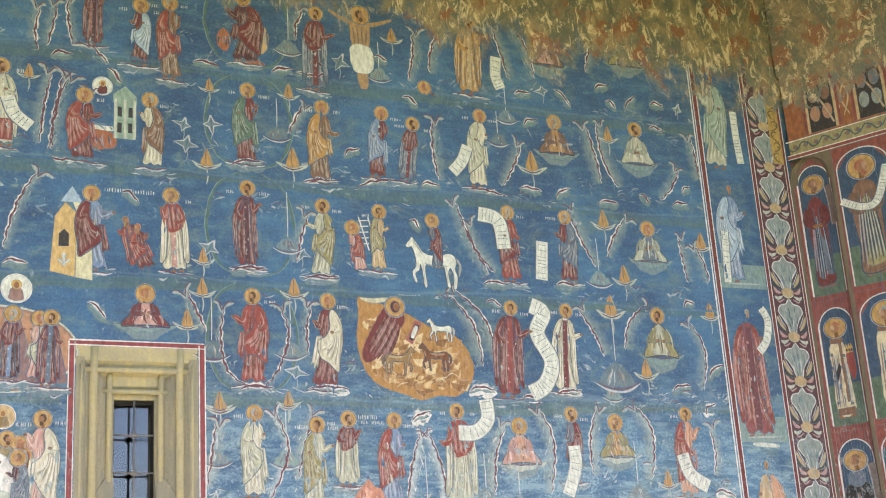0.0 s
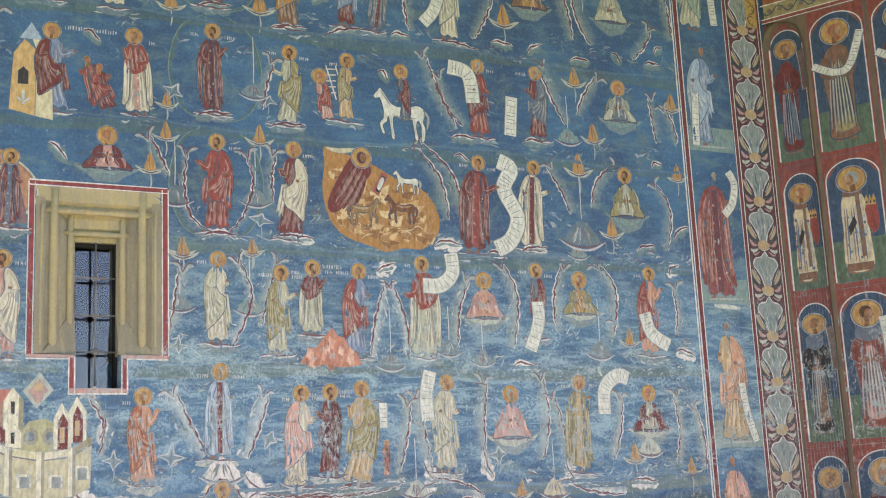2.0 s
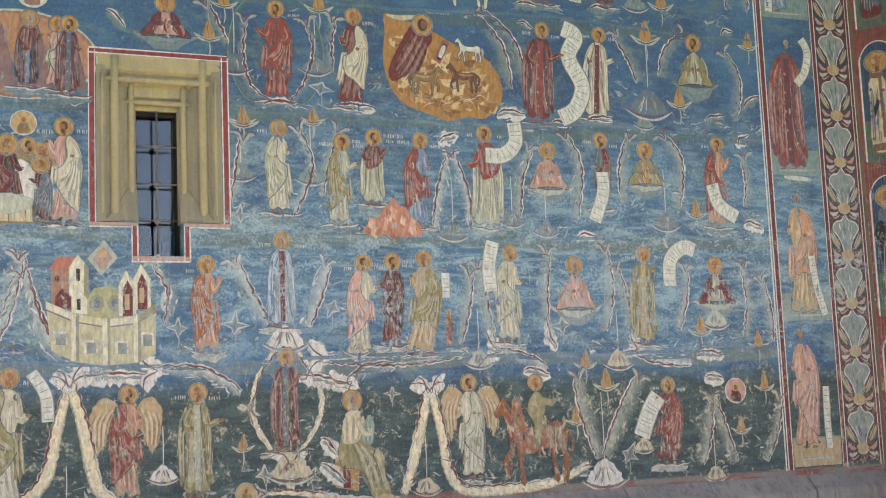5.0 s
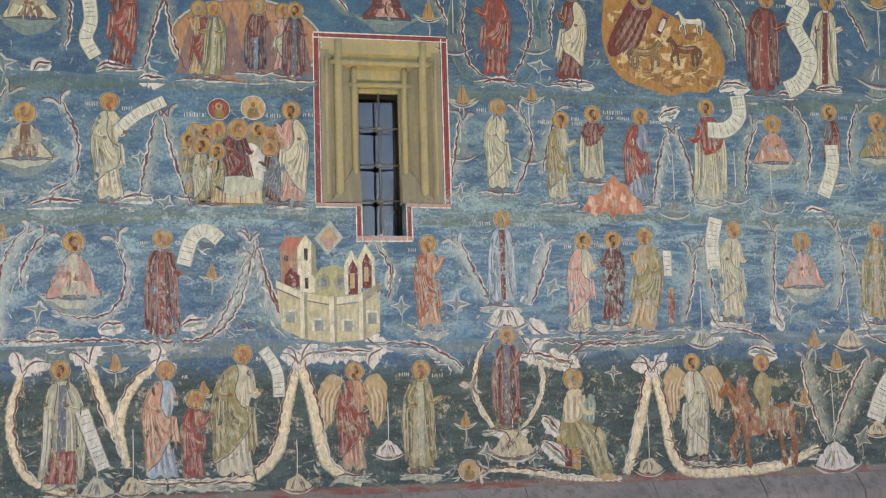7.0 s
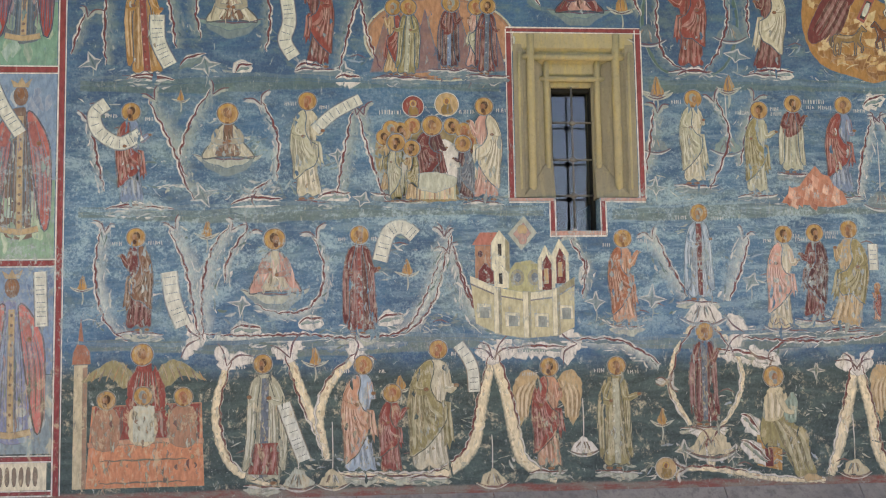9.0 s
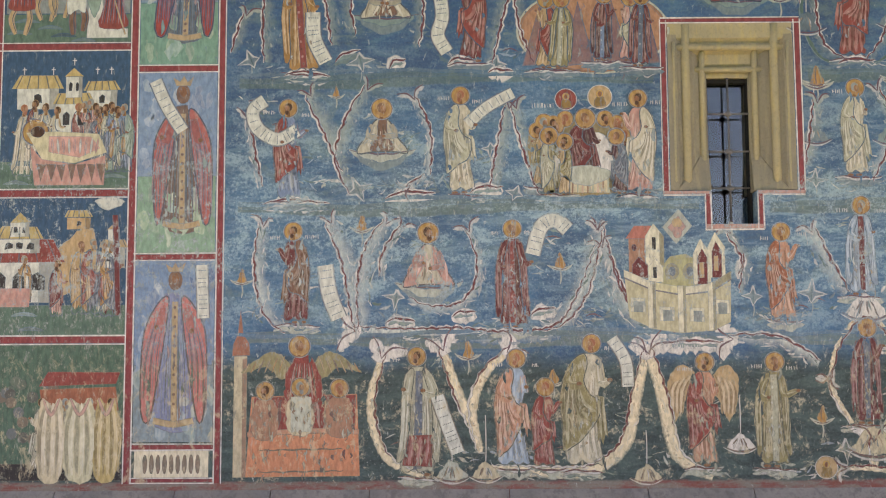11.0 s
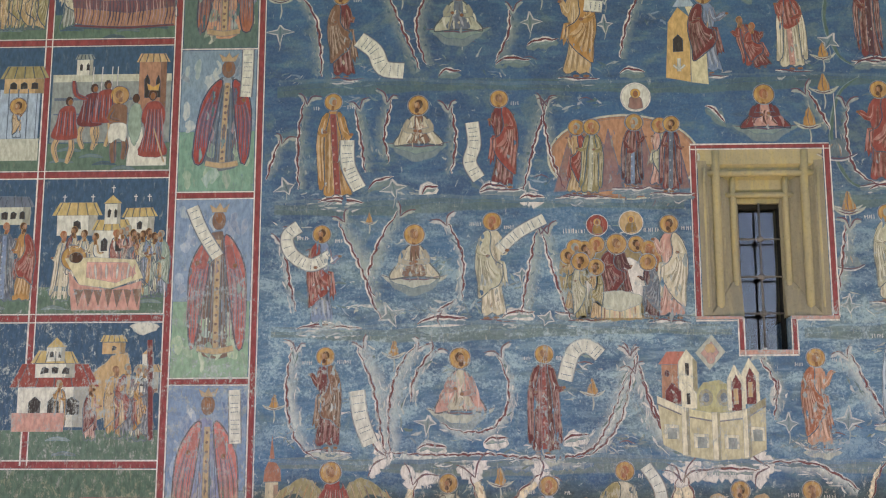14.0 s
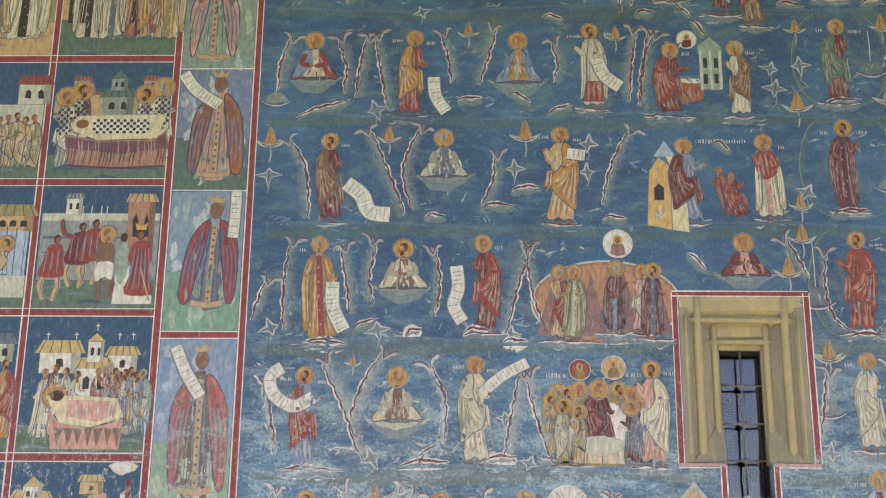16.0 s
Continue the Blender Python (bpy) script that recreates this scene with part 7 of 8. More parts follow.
p = Painting()
p.rect(-4.22, -4.11, 1.2, 2.2, "bone", 0, 0.8)
p.field([(-4.17, 2.6), (-4.13, 2.38), (-4.09, 2.3), (-4.09, 2.2), (-4.23, 2.2), (-4.23, 2.3), (-4.19, 2.38)], "terra", 1, 0.9)
p.rect(-4.145, -4.11, 1.2, 2.18, "clay", 1, 0.7)
p.done("painted_column", "pale worn painted column")

# ---- the narrow columns of prophets ----
for z0, z1 in ((1.2, 2.6), (2.68, 4.1), (4.22, 5.86), (5.94, 7.25)):
    p = Painting()
    p.rect(6.41, 7.03, z0, z0 + 0.28, "sage", 0, 0.62)
    p.stroke([(6.5, z0 + 0.05), (6.95, z0 + 0.06)], 0.03, "pale", 1, 0.7, 0.2)
    p.done("painted_ground")
p = Painting()
p.rect(6.42, 7.02, 1.18, 1.46, "tan", 0, 0.85)
p.stroke([(6.55, 4.2), (6.9, 4.18)], 0.05, "white", 2, 0.9, 0.4)
p.done("painted_ground")
for top, foot, c1, c2 in (((6.6, 2.54), (6.58, 1.36), "rose", "salmon"), ((6.68, 3.98), (6.68, 2.73), "salmon", "tan"), ((6.7, 5.66), (6.68, 4.26), "red", "maroon"), ((6.68, 7.12), (6.62, 6.0), "mist", "blue"), ((6.62, 8.5), (6.55, 7.36), "sage", "pale")):
    figure(top, foot, c1, c2, halo=0, wide=0.85, fade=0.92)
for pts, w in (([(6.88, 1.99), (6.87, 1.66), (6.88, 1.35)], 0.1), ([(6.82, 3.36), (6.86, 3.05), (6.95, 2.74)], 0.11), ([(6.9, 5.72), (6.97, 5.58), (6.92, 5.36), (6.8, 5.22)], 0.12), ([(6.54, 6.6), (6.52, 6.3), (6.5, 6.0)], 0.12), ([(6.88, 8.1), (6.88, 7.8), (6.9, 7.45)], 0.12)):
    scroll(pts, w)

for z0, z1, a, b in ((1.49, 3.01, (106, 136, 170), (120, 140, 150)), (3.07, 4.64, (120, 144, 172), (122, 158, 132)), (4.7, 6.0, (126, 150, 166), (110, 150, 128)), (6.02, 7.21, "blue", "green"), (7.23, 9.4, "mist", "sage")):
    p = Painting()
    mid = z0 + (z1 - z0) * 0.42
    p.rect(-5.06, -4.39, mid, z1, a, 0, 0.7)
    p.rect(-5.06, -4.39, z0, mid, b, 0, 0.8)
    p.under = a
    for k in range(46):
        x, z = p.rnd.uniform(-5.02, -4.43), p.rnd.uniform(z0 + 0.12, z1 - 0.05)
        p.under = a if z > mid else b
        l = p.rnd.uniform(0.06, 0.2)
        dark = x > -4.72 and z > mid and p.rnd.random() < 0.7
        p.stroke([(x, z), (x + p.rnd.uniform(-0.03, 0.03), z - l * 0.5), (x + p.rnd.uniform(-0.04, 0.04), z - l)], p.rnd.uniform(0.03, 0.08), "deep" if dark else p.rnd.choice(("pale", "mist", "white", "sage", "slate")), 1, p.rnd.uniform(0.25, 0.55), 0.2, 0.004, True, 0.03, 0.4)
    p.under = None
    p.done("painted_ground")
p = Painting()
p.rect(-5.04, -4.42, 1.2, 1.42, (206, 196, 172), 1, 1.1)
for k in range(9):
    p.disc(-4.95 + 0.055 * k, 1.31, 0.02, 0.08, "clay", 2, 0.4)
p.done("painted_ground")
def king(top, foot, cloak, tunic, half):
    """A broad worn king: long tunic with a braided stripe, an open cloak, a pale crown."""
    p = Painting()
    p.fade = 0.97
    (x, z), (fx, fz) = top, foot
    h = z - fz

    def at(u, v):
        return Vector((x + (fx - x) * v + u * half, z - v * h))
    p.blob([at(-0.45, 0.14), at(0.45, 0.14), at(0.55, 0.5), at(0.6, 0.98), at(-0.6, 0.98), at(-0.5, 0.5)], tunic, 1, 1.0)
    for s in (-1, 1):
        flap = curve([at(s * 0.2, 0.13), at(s * 0.6, 0.2), at(s * 0.95, 0.42), at(s * p.rnd.uniform(0.85, 1.1), 0.9), at(s * 0.72, 0.96), at(s * 0.5, 0.7), at(s * 0.3, 0.4)], 0.03, True)
        p.field(flap, cloak if s < 0 or p.rnd.random() < 0.6 else shade(cloak, 0.8), 3, 1.0)
        p.stroke(flap + [flap[0]], 0.012, shade(cloak, 0.5), 4, 0.7, 1.0, 0.001, False)
        for i in range(7):
            u = s * (0.45 + 0.08 * i)
            p.stroke([at(u * 0.7, 0.3), at(u, 0.55), at(u * 1.05, p.rnd.uniform(0.8, 0.95))], p.rnd.uniform(0.008, 0.018), shade(cloak, 0.7 if i % 2 else 1.2), 4, 0.6, 0.1)
        hand = at(s * p.rnd.uniform(0.5, 0.9), p.rnd.uniform(0.24, 0.36))
        p.stroke([at(s * 0.35, 0.2), at(s * 0.5, 0.36), hand], 0.07, shade(cloak, 0.9), 5, 0.95, 0.6)
        p.disc(*hand, 0.022, 0.024, "skin", 6, 0.95, 8)
    for i in range(8):
        u = -0.32 + 0.09 * i
        p.stroke([at(u * 0.6, 0.25), at(u, 0.6), at(u * 1.2, 0.96)], p.rnd.uniform(0.008, 0.016), shade(tunic, 0.7 if i % 2 else 1.2), 2, 0.65, 0.1)
    p.stroke([at(0, 0.16), at(0, 0.6), at(0.02, 0.97)], 0.05, "tan", 4, 0.9, 1.0)
    for i in range(12):
        p.disc(*at(0.0, 0.2 + 0.065 * i), 0.014, 0.014, "brown", 5, 0.9, 6)
    p.stroke([at(-0.6, 0.96), at(0, 0.985), at(0.6, 0.96)], 0.05, "tan", 5, 0.9, 1.0)
    for i in range(16):
        u, v = p.rnd.uniform(-0.95, 0.95), p.rnd.uniform(0.2, 0.9)
        l = p.rnd.uniform(0.05, 0.16)
        p.stroke([at(u, v), at(u + 0.02, v + l * 0.5), at(u, v + l)], p.rnd.uniform(0.01, 0.03), p.rnd.choice(("sage", "pale", "leafgreen", "rose", "brown")), 6, p.rnd.uniform(0.5, 0.8), 0.1, 0.003, True, 0.02, 0.5)
    p.disc(x, z - 0.02, 0.062, 0.085, "brown", 8, 0.95, 14)
    p.disc(x, z, 0.036, 0.052, "skin", 9, 0.95, 12)
    p.field([(x - 0.06, z + 0.05), (x + 0.06, z + 0.05), (x + 0.09, z + 0.13), (x + 0.03, z + 0.09), (x, z + 0.14), (x - 0.03, z + 0.09), (x - 0.09, z + 0.13)], "tan", 10, 0.85)
    return p.done("painted_figure")


for top, foot, c1, c2, half in (((-4.72, 2.86), (-4.72, 1.62), (186, 112, 106), (120, 128, 156), 0.28), ((-4.68, 4.46), (-4.68, 3.28), (168, 96, 90), (112, 92, 84), 0.26), ((-4.64, 5.84), (-4.68, 4.92), (150, 66, 60), (92, 100, 108), 0.24), ((-4.68, 7.08), (-4.7, 6.14), "terra", "salmon", 0.24), ((-4.78, 8.2), (-4.78, 7.32), "pink", "sage", 0.24)):
    king(top, foot, c1, c2, half)
for pts, w in (([(-4.5, 2.97), (-4.49, 2.75), (-4.48, 2.52)], 0.12), ([(-4.92, 4.56), (-4.82, 4.34), (-4.68, 4.12)], 0.13), ([(-4.47, 6.0), (-4.47, 5.8), (-4.48, 5.56)], 0.12), ([(-5.03, 7.17), (-4.9, 7.0), (-4.68, 6.85)], 0.14)):
    scroll(pts, w)

# ---- framed scenes beside the vine ----


def scene_ground(x0, x1, z0, z1, upper="sky", lower="green", share=0.25):
    p = Painting()
    zm = z0 + (z1 - z0) * share
    p.rect(x0, x1, zm - 0.02, z1, upper, 0, 1.05)
    p.rect(x0, x1, z0, zm, lower, 1, 1.05)
    for k in range(10):
        x, z = p.rnd.uniform(x0 + 0.1, x1 - 0.1), p.rnd.uniform(z0, zm)
        p.stroke([(x - 0.1, z), (x, z + 0.02), (x + 0.12, z)], 0.03, shade(lower, 0.75 if k % 2 else 1.15), 2, 0.6, 0.1)
    p.done("painted_ground")


def small_crowd(x0, x1, z, h, count, colours):
    for k in range(count):
        x = x0 + (x1 - x0) * (k + 0.5) / count
        figure((x, z + h + 0.02 * (k % 3)), (x, z), colours[k % len(colours)], colours[(k + 2) % len(colours)], halo=0)


XA, XB, XC = -8.6, -6.31, -6.24
for (x0, x1), (z0, z1), up, lo, sh in (((XC, -5.14), (7.36, 8.53), "tan", "green", 0.32), ((XC, -5.14), (6.12, 7.29), "sky", "green", 0.2), ((XC, -5.14), (4.9, 6.06), "sky", "green", 0.22), ((XC, -5.14), (3.62, 4.83), "sky", "green", 0.2),
                                       ((XA, XB), (7.36, 8.53), "olive", "tan", 0.3), ((XA, XB), (6.12, 7.29), "sky", "green", 0.2), ((XA, XB), (4.9, 6.06), "sky", "green", 0.22), ((XA, XB), (3.62, 4.83), "sky", "green", 0.2),
                                       ((XA, -5.14), (2.38, 3.56), "sky", "green", 0.22), ((XA, -5.14), (1.18, 2.31), "leafgreen", "dark", 0.12)):
    scene_ground(x0, x1, z0, z1, up, lo, sh)

# upper scene: robed figures before dark doors
p = Painting()
for x in (-6.08, -5.55):
    p.rect(x - 0.1, x + 0.1, 7.7, 8.3, "dark", 3, 1.0)
p.done("painted_door")
for x, c1, c2 in ((-5.96, "white", "dark"), (-5.74, "white", "slate"), (-5.5, "terra", "maroon"), (-5.36, "ochre", "tan"), (-5.22, "tan", "olive")):
    figure((x, 8.4), (x - 0.02, 7.5), c1, c2, halo=0)
for x, c1, c2 in ((-6.62, "white", "dark"), (-6.9, "tan", "olive"), (-7.2, "white", "dark")):
    figure((x, 8.4), (x, 7.5), c1, c2, wide=1.3)

# second scene: a bier with a chequered pall before a green church
p = Painting()
p.rect(-6.22, -5.16, 6.72, 6.96, "tan", 2, 0.9)
p.stroke([(-6.22, 6.97), (-5.16, 6.98)], 0.03, "brown", 3, 0.9)
house(p, -5.63, 6.76, 0.29, 0.17, "grey", "green", 4, False, 2)
house(p, -5.63, 7.0, 0.15, 0.12, "grey", "green", 6, True, 2)
for x in (-5.98, -5.32):
    house(p, x, 7.02, 0.16, 0.08, "salmon", "terra", 3, False, 1)
p.done("painted_church", "grey painted church with green roofs")
for x, z, foot, c1, c2 in ((-6.11, 6.93, 6.18, "white", "grey"), (-5.96, 7.0, 6.5, "maroon", "white"), (-5.37, 6.96, 6.5, "white", "slate"), (-5.21, 7.03, 6.3, "white", "grey")):
    figure((x, z), (x, foot), c1, c2, halo=0.1)
    p = Painting()
    for i in range(5):
        for j in range(9):
            if (i + j) % 2:
                u, v = x - 0.07 + 0.028 * i, z - 0.14 - 0.03 * j
                p.rect(u, u + 0.026, v, v + 0.028, "dark", 13, 0.85)
    p.done("painted_vestment")
p = Painting()
p.field([(-6.06, 6.66), (-5.98, 6.74), (-5.16, 6.76), (-5.24, 6.52), (-5.79, 6.5), (-6.02, 6.58)], "cream", 14, 1.15)
p.field([(-5.88, 6.71), (-5.28, 6.72), (-5.34, 6.58), (-5.77, 6.55)], "white", 15, 1.15)
for i in range(17):
    for j in range(5):
        if (i + j) % 2:
            x, z = -5.84 + 0.031 * i, 6.565 + 0.029 * j
            p.rect(x, x + 0.029, z, z + 0.027, "dark", 16, 0.95)
drape = [(-6.09, 6.56), (-5.79, 6.5), (-5.26, 6.51), (-5.16, 6.6), (-5.14, 6.24), (-5.57, 6.21), (-5.86, 6.22), (-6.05, 6.28)]
p.field(drape, "clay", 14, 1.15)
p.field([(x, z - 0.02) for x, z in drape[:4]] + [(-5.14, 6.42), (-5.57, 6.36), (-6.07, 6.42)], "smoked_red", 15, 0.7)
for i in range(30):
    x = -6.05 + 0.0305 * i
    p.stroke([(x, 6.5), (x + 0.01, 6.38), (x - 0.01, 6.24)], p.rnd.uniform(0.008, 0.016), p.rnd.choice(("maroon", "rose", "pink", "wine")), 17, 0.85, 0.15, 0.003)
p.stroke([(-6.05, 6.25), (-5.6, 6.225), (-5.15, 6.245)], 0.022, "maroon", 18, 0.9)
p.done("painted_bier", "painted bier with a chequered pall and rose drapery")
p = Painting()
ring(p, Vector((-5.96, 6.66)), 0.095)
p.disc(-5.94, 6.66, 0.06, 0.045, "skin", 18, 1.0)
p.done("painted_figure")

# third scene: a beating before a pale city wall
p = Painting()
p.rect(-6.22, -5.15, 5.16, 5.78, "grey", 3, 0.95)
p.rect(-6.22, -5.15, 5.72, 5.79, "pale", 4, 1.0)
p.stroke([(-6.2, 5.56), (-5.5, 5.56)], 0.02, "slate", 4, 0.9)
p.stroke([(-6.2, 5.42), (-5.5, 5.42)], 0.012, "slate", 4, 0.7)
house(p, -5.94, 5.78, 0.15, 0.15, "white", "grey", 4, False, 2)
house(p, -5.32, 5.42, 0.25, 0.48, "clay", "tan", 4, False, 2)
p.field([(-5.53, 4.94), (-5.51, 5.28), (-5.4, 5.3), (-5.36, 5.04), (-5.17, 5.02), (-5.17, 4.94)], "white", 5, 1.1)
for x in (-5.86, -5.78, -5.69, -5.64):
    p.stroke([(x, 5.6), (x + 0.005, 5.86)], 0.01, "line", 6, 0.9)
p.done("painted_city", "pale painted city wall with a tower")


def limb(p, pts, width, colour, layer):
    p.stroke(pts, width, colour, layer, 1.05, 0.6)
    p.stroke([(x + 0.012, z) for x, z in pts], 0.008, shade(colour, 0.55), layer + 1, 0.8, 0.2)


p = Painting()
for x, z, way, c in ((-6.08, 5.4, 1, "red"), (-5.86, 5.52, 1, "maroon"), (-5.74, 5.55, 1, "red")):
    limb(p, [(x - 0.03, z - 0.14), (x - 0.1, z - 0.28), (x - 0.06, z - 0.42)], 0.05, "tan", 6)
    limb(p, [(x + 0.03, z - 0.14), (x + 0.06, z - 0.28), (x + 0.02, z - 0.43)], 0.05, "tan", 6)
    p.blob([(x - 0.05, z + 0.08), (x + 0.07, z + 0.09), (x + 0.09, z - 0.06), (x + 0.1, z - 0.2), (x - 0.12, z - 0.2), (x - 0.09, z - 0.04)], c, 8, 1.1)
    for i in range(6):
        p.stroke([(x - 0.06 + 0.025 * i, z + 0.05), (x - 0.08 + 0.03 * i, z - 0.18)], 0.009, shade(c, 0.55 if i % 2 else 1.4), 9, 0.8, 0.1)
    p.disc(x + 0.02, z + 0.14, 0.036, 0.045, "hair", 10, 1.0, 10)
    p.disc(x + 0.03, z + 0.13, 0.024, 0.032, "skin", 11, 1.0, 10)
limb(p, [(-5.9, 5.56), (-6.0, 5.6), (-6.03, 5.73)], 0.045, "red", 9)
# the bound man in a white loincloth
limb(p, [(-5.64, 5.24), (-5.65, 5.12), (-5.64, 4.97)], 0.06, "brown", 8)
limb(p, [(-5.57, 5.24), (-5.54, 5.12), (-5.56, 5.0)], 0.06, "brown", 8)
p.blob([(-5.68, 5.5), (-5.55, 5.5), (-5.53, 5.36), (-5.56, 5.26), (-5.66, 5.26), (-5.7, 5.38)], "brown", 9, 1.1)
limb(p, [(-5.66, 5.46), (-5.7, 5.38), (-5.6, 5.35)], 0.04, "skin", 10)
p.blob([(-5.68, 5.32), (-5.54, 5.32), (-5.54, 5.16), (-5.6, 5.19), (-5.69, 5.15)], "white", 11, 1.1)
ring(p, Vector((-5.61, 5.59)), 0.085)
head(p, -5.61, 5.59, 0.085)
p.done("painted_figure", "bound painted man in a white loincloth between red tunics")
p = Painting()
p.blob([(-5.36, 5.52), (-5.24, 5.52), (-5.19, 5.4), (-5.22, 5.24), (-5.17, 5.04), (-5.42, 5.04), (-5.37, 5.26), (-5.41, 5.38)], "red", 8, 1.1)
for i in range(9):
    p.stroke([(-5.35 + 0.015 * i, 5.46), (-5.37 + 0.02 * i, 5.26), (-5.4 + 0.025 * i, 5.06)], 0.01, shade("red", 0.55 if i % 2 else 1.35), 9, 0.8, 0.1)
p.stroke([(-5.29, 5.28), (-5.24, 5.12), (-5.19, 4.97)], 0.014, "tan", 10, 1.0)
p.disc(-5.31, 5.59, 0.042, 0.055, "hair", 10, 1.0, 12)
p.disc(-5.31, 5.58, 0.026, 0.036, "skin", 11, 1.0, 10)
p.field([(-5.36, 5.63), (-5.26, 5.63), (-5.25, 5.7), (-5.31, 5.67), (-5.37, 5.7)], "gold", 11, 1.0)
p.blob([(-5.5, 5.5), (-5.42, 5.5), (-5.4, 5.3), (-5.46, 5.12), (-5.53, 5.3)], "sage", 7, 1.0)
p.disc(-5.46, 5.56, 0.035, 0.045, "hair", 8, 1.0, 10)
p.done("painted_figure", "crowned painted ruler in red seated on a white throne")

# fourth scene: a burial, with a white church and yellow roofs
p = Painting()
house(p, -5.93, 4.32, 0.36, 0.18, "white", "yellow", 3, False, 1)
house(p, -5.38, 4.32, 0.26, 0.16, "white", "yellow", 3, False, 1)
house(p, -5.62, 4.1, 0.3, 0.26, "white", "yellow", 5, False, 2)
house(p, -5.62, 4.42, 0.14, 0.18, "white", "yellow", 7, True, 2)
for x, z in ((-5.62, 4.74), (-6.05, 4.66), (-5.8, 4.66), (-5.42, 4.66), (-5.3, 4.66)):
    p.stroke([(x, z - 0.04), (x, z + 0.025)], 0.008, "line", 9, 0.9)
    p.stroke([(x - 0.018, z + 0.004), (x + 0.018, z + 0.004)], 0.008, "line", 9, 1.0)
p.done("painted_church", "white painted church with yellow roofs")
for x, z, h, c1, c2 in ((-6.04, 4.32, 0.6, "white", "white"), (-5.95, 4.36, 0.4, "maroon", "white"), (-5.86, 4.33, 0.4, "white", "pale"), (-5.76, 4.3, 0.4, "white", "tan")):
    figure((x, z), (x - 0.02, z - h), c1, c2, halo=0)
small_crowd(-5.6, -5.4, 3.95, 0.38, 4, ("red", "maroon", "rose"))
small_crowd(-5.42, -5.16, 3.75, 0.55, 5, ("slate", "blue", "pale", "ochre", "sage"))
p = Painting()
p.field([(-6.02, 4.12), (-5.75, 4.12), (-5.4, 4.1), (-5.32, 3.94), (-5.6, 3.84), (-5.88, 3.88)], "cream", 14, 1.15)
p.field([(-5.82, 4.08), (-5.46, 4.08), (-5.38, 3.98), (-5.56, 3.9), (-5.82, 3.94)], "pink", 15, 1.15)
for k in range(9):
    p.stroke([(-5.8 + 0.05 * k, 4.06), (-5.78 + 0.045 * k, 3.93)], 0.02, "white" if k % 2 else "rose", 16, 0.95, 0.2)
p.field([(-5.98, 4.0), (-5.88, 3.88), (-5.6, 3.84), (-5.34, 3.92), (-5.34, 3.66), (-5.94, 3.66)], "rose", 14, 1.1)
for k in range(7):
    p.field([(-5.92 + 0.085 * k, 3.84), (-5.84 + 0.085 * k, 3.84), (-5.88 + 0.085 * k, 3.68)], "brown", 15, 0.85)
ring(p, Vector((-5.94, 4.12)), 0.11)
p.disc(-5.92, 4.12, 0.06, 0.05, "hair", 20, 1.0)
p.done("painted_bier", "pale painted bier with a fringed pink pall")

# fifth scene: white church, yellow hill, red-robed men
p = Painting()
p.blob([(-5.95, 2.95), (-5.72, 3.12), (-5.5, 3.3), (-5.4, 3.2), (-5.45, 2.8), (-5.9, 2.72)], "tan", 3, 1.1)
house(p, -6.05, 2.66, 0.62, 0.34, "white", "red", 4, False, 3)
house(p, -6.05, 3.08, 0.34, 0.12, "white", "yellow", 6, False, 3)
house(p, -6.05, 3.22, 0.16, 0.12, "white", "yellow", 7, True, 2)
house(p, -5.55, 3.28, 0.2, 0.1, "tan", "yellow", 5, False, 1)
house(p, -5.25, 2.95, 0.2, 0.18, "white", "tan", 5, False, 2)
house(p, -5.25, 3.18, 0.1, 0.1, "white", "tan", 6, True, 1)
p.rect(-6.4, -5.95, 2.62, 2.78, "rose", 8, 1.0)
p.done("painted_church", "white painted church with a red roof")
for x, z, h, c1, c2 in ((-6.0, 3.02, 0.4, "ochre", "tan"), (-5.72, 2.98, 0.45, "maroon", "rose"), (-5.52, 3.14, 0.6, "tan", "ochre"), (-5.42, 3.16, 0.62, "red", "slate"), (-5.33, 3.14, 0.62, "slate", "pale"), (-5.27, 3.14, 0.62, "ochre", "maroon")):
    figure((x, z), (x, z - h), c1, c2, halo=0)
p = Painting()
p.stroke([(-5.24, 3.4), (-5.22, 3.0), (-5.2, 2.55)], 0.045, "maroon", 12, 1.05)
p.blob([(-5.42, 3.52), (-5.3, 3.56), (-5.16, 3.52), (-5.3, 3.44)], "white", 4, 0.9)
p.done("painted_column")

# lowest scene: white-robed bearers with a red shrine
p = Painting()
p.field([(-5.86, 1.95), (-5.2, 1.98), (-5.16, 2.08), (-5.78, 2.08)], "red", 5, 1.15)
p.field([(-5.84, 1.94), (-5.2, 1.96), (-5.18, 1.76), (-5.82, 1.74)], "terra", 5, 1.1)
for k in range(26):
    x, z = p.rnd.uniform(-6.3, -5.7), p.rnd.uniform(1.5, 2.0)
    p.disc(x, z, 0.05, 0.05, p.rnd.choice(("dark", "leafgreen", "slate", "brown")), 3, 0.5, 8)
p.done("painted_shrine", "red painted shrine box")
for x, c in ((-5.82, "pale"), (-5.62, "tan"), (-5.42, "pale"), (-5.24, "yellow")):
    figure((x, 1.82), (x - 0.04, 1.22), c, "white", halo=0)
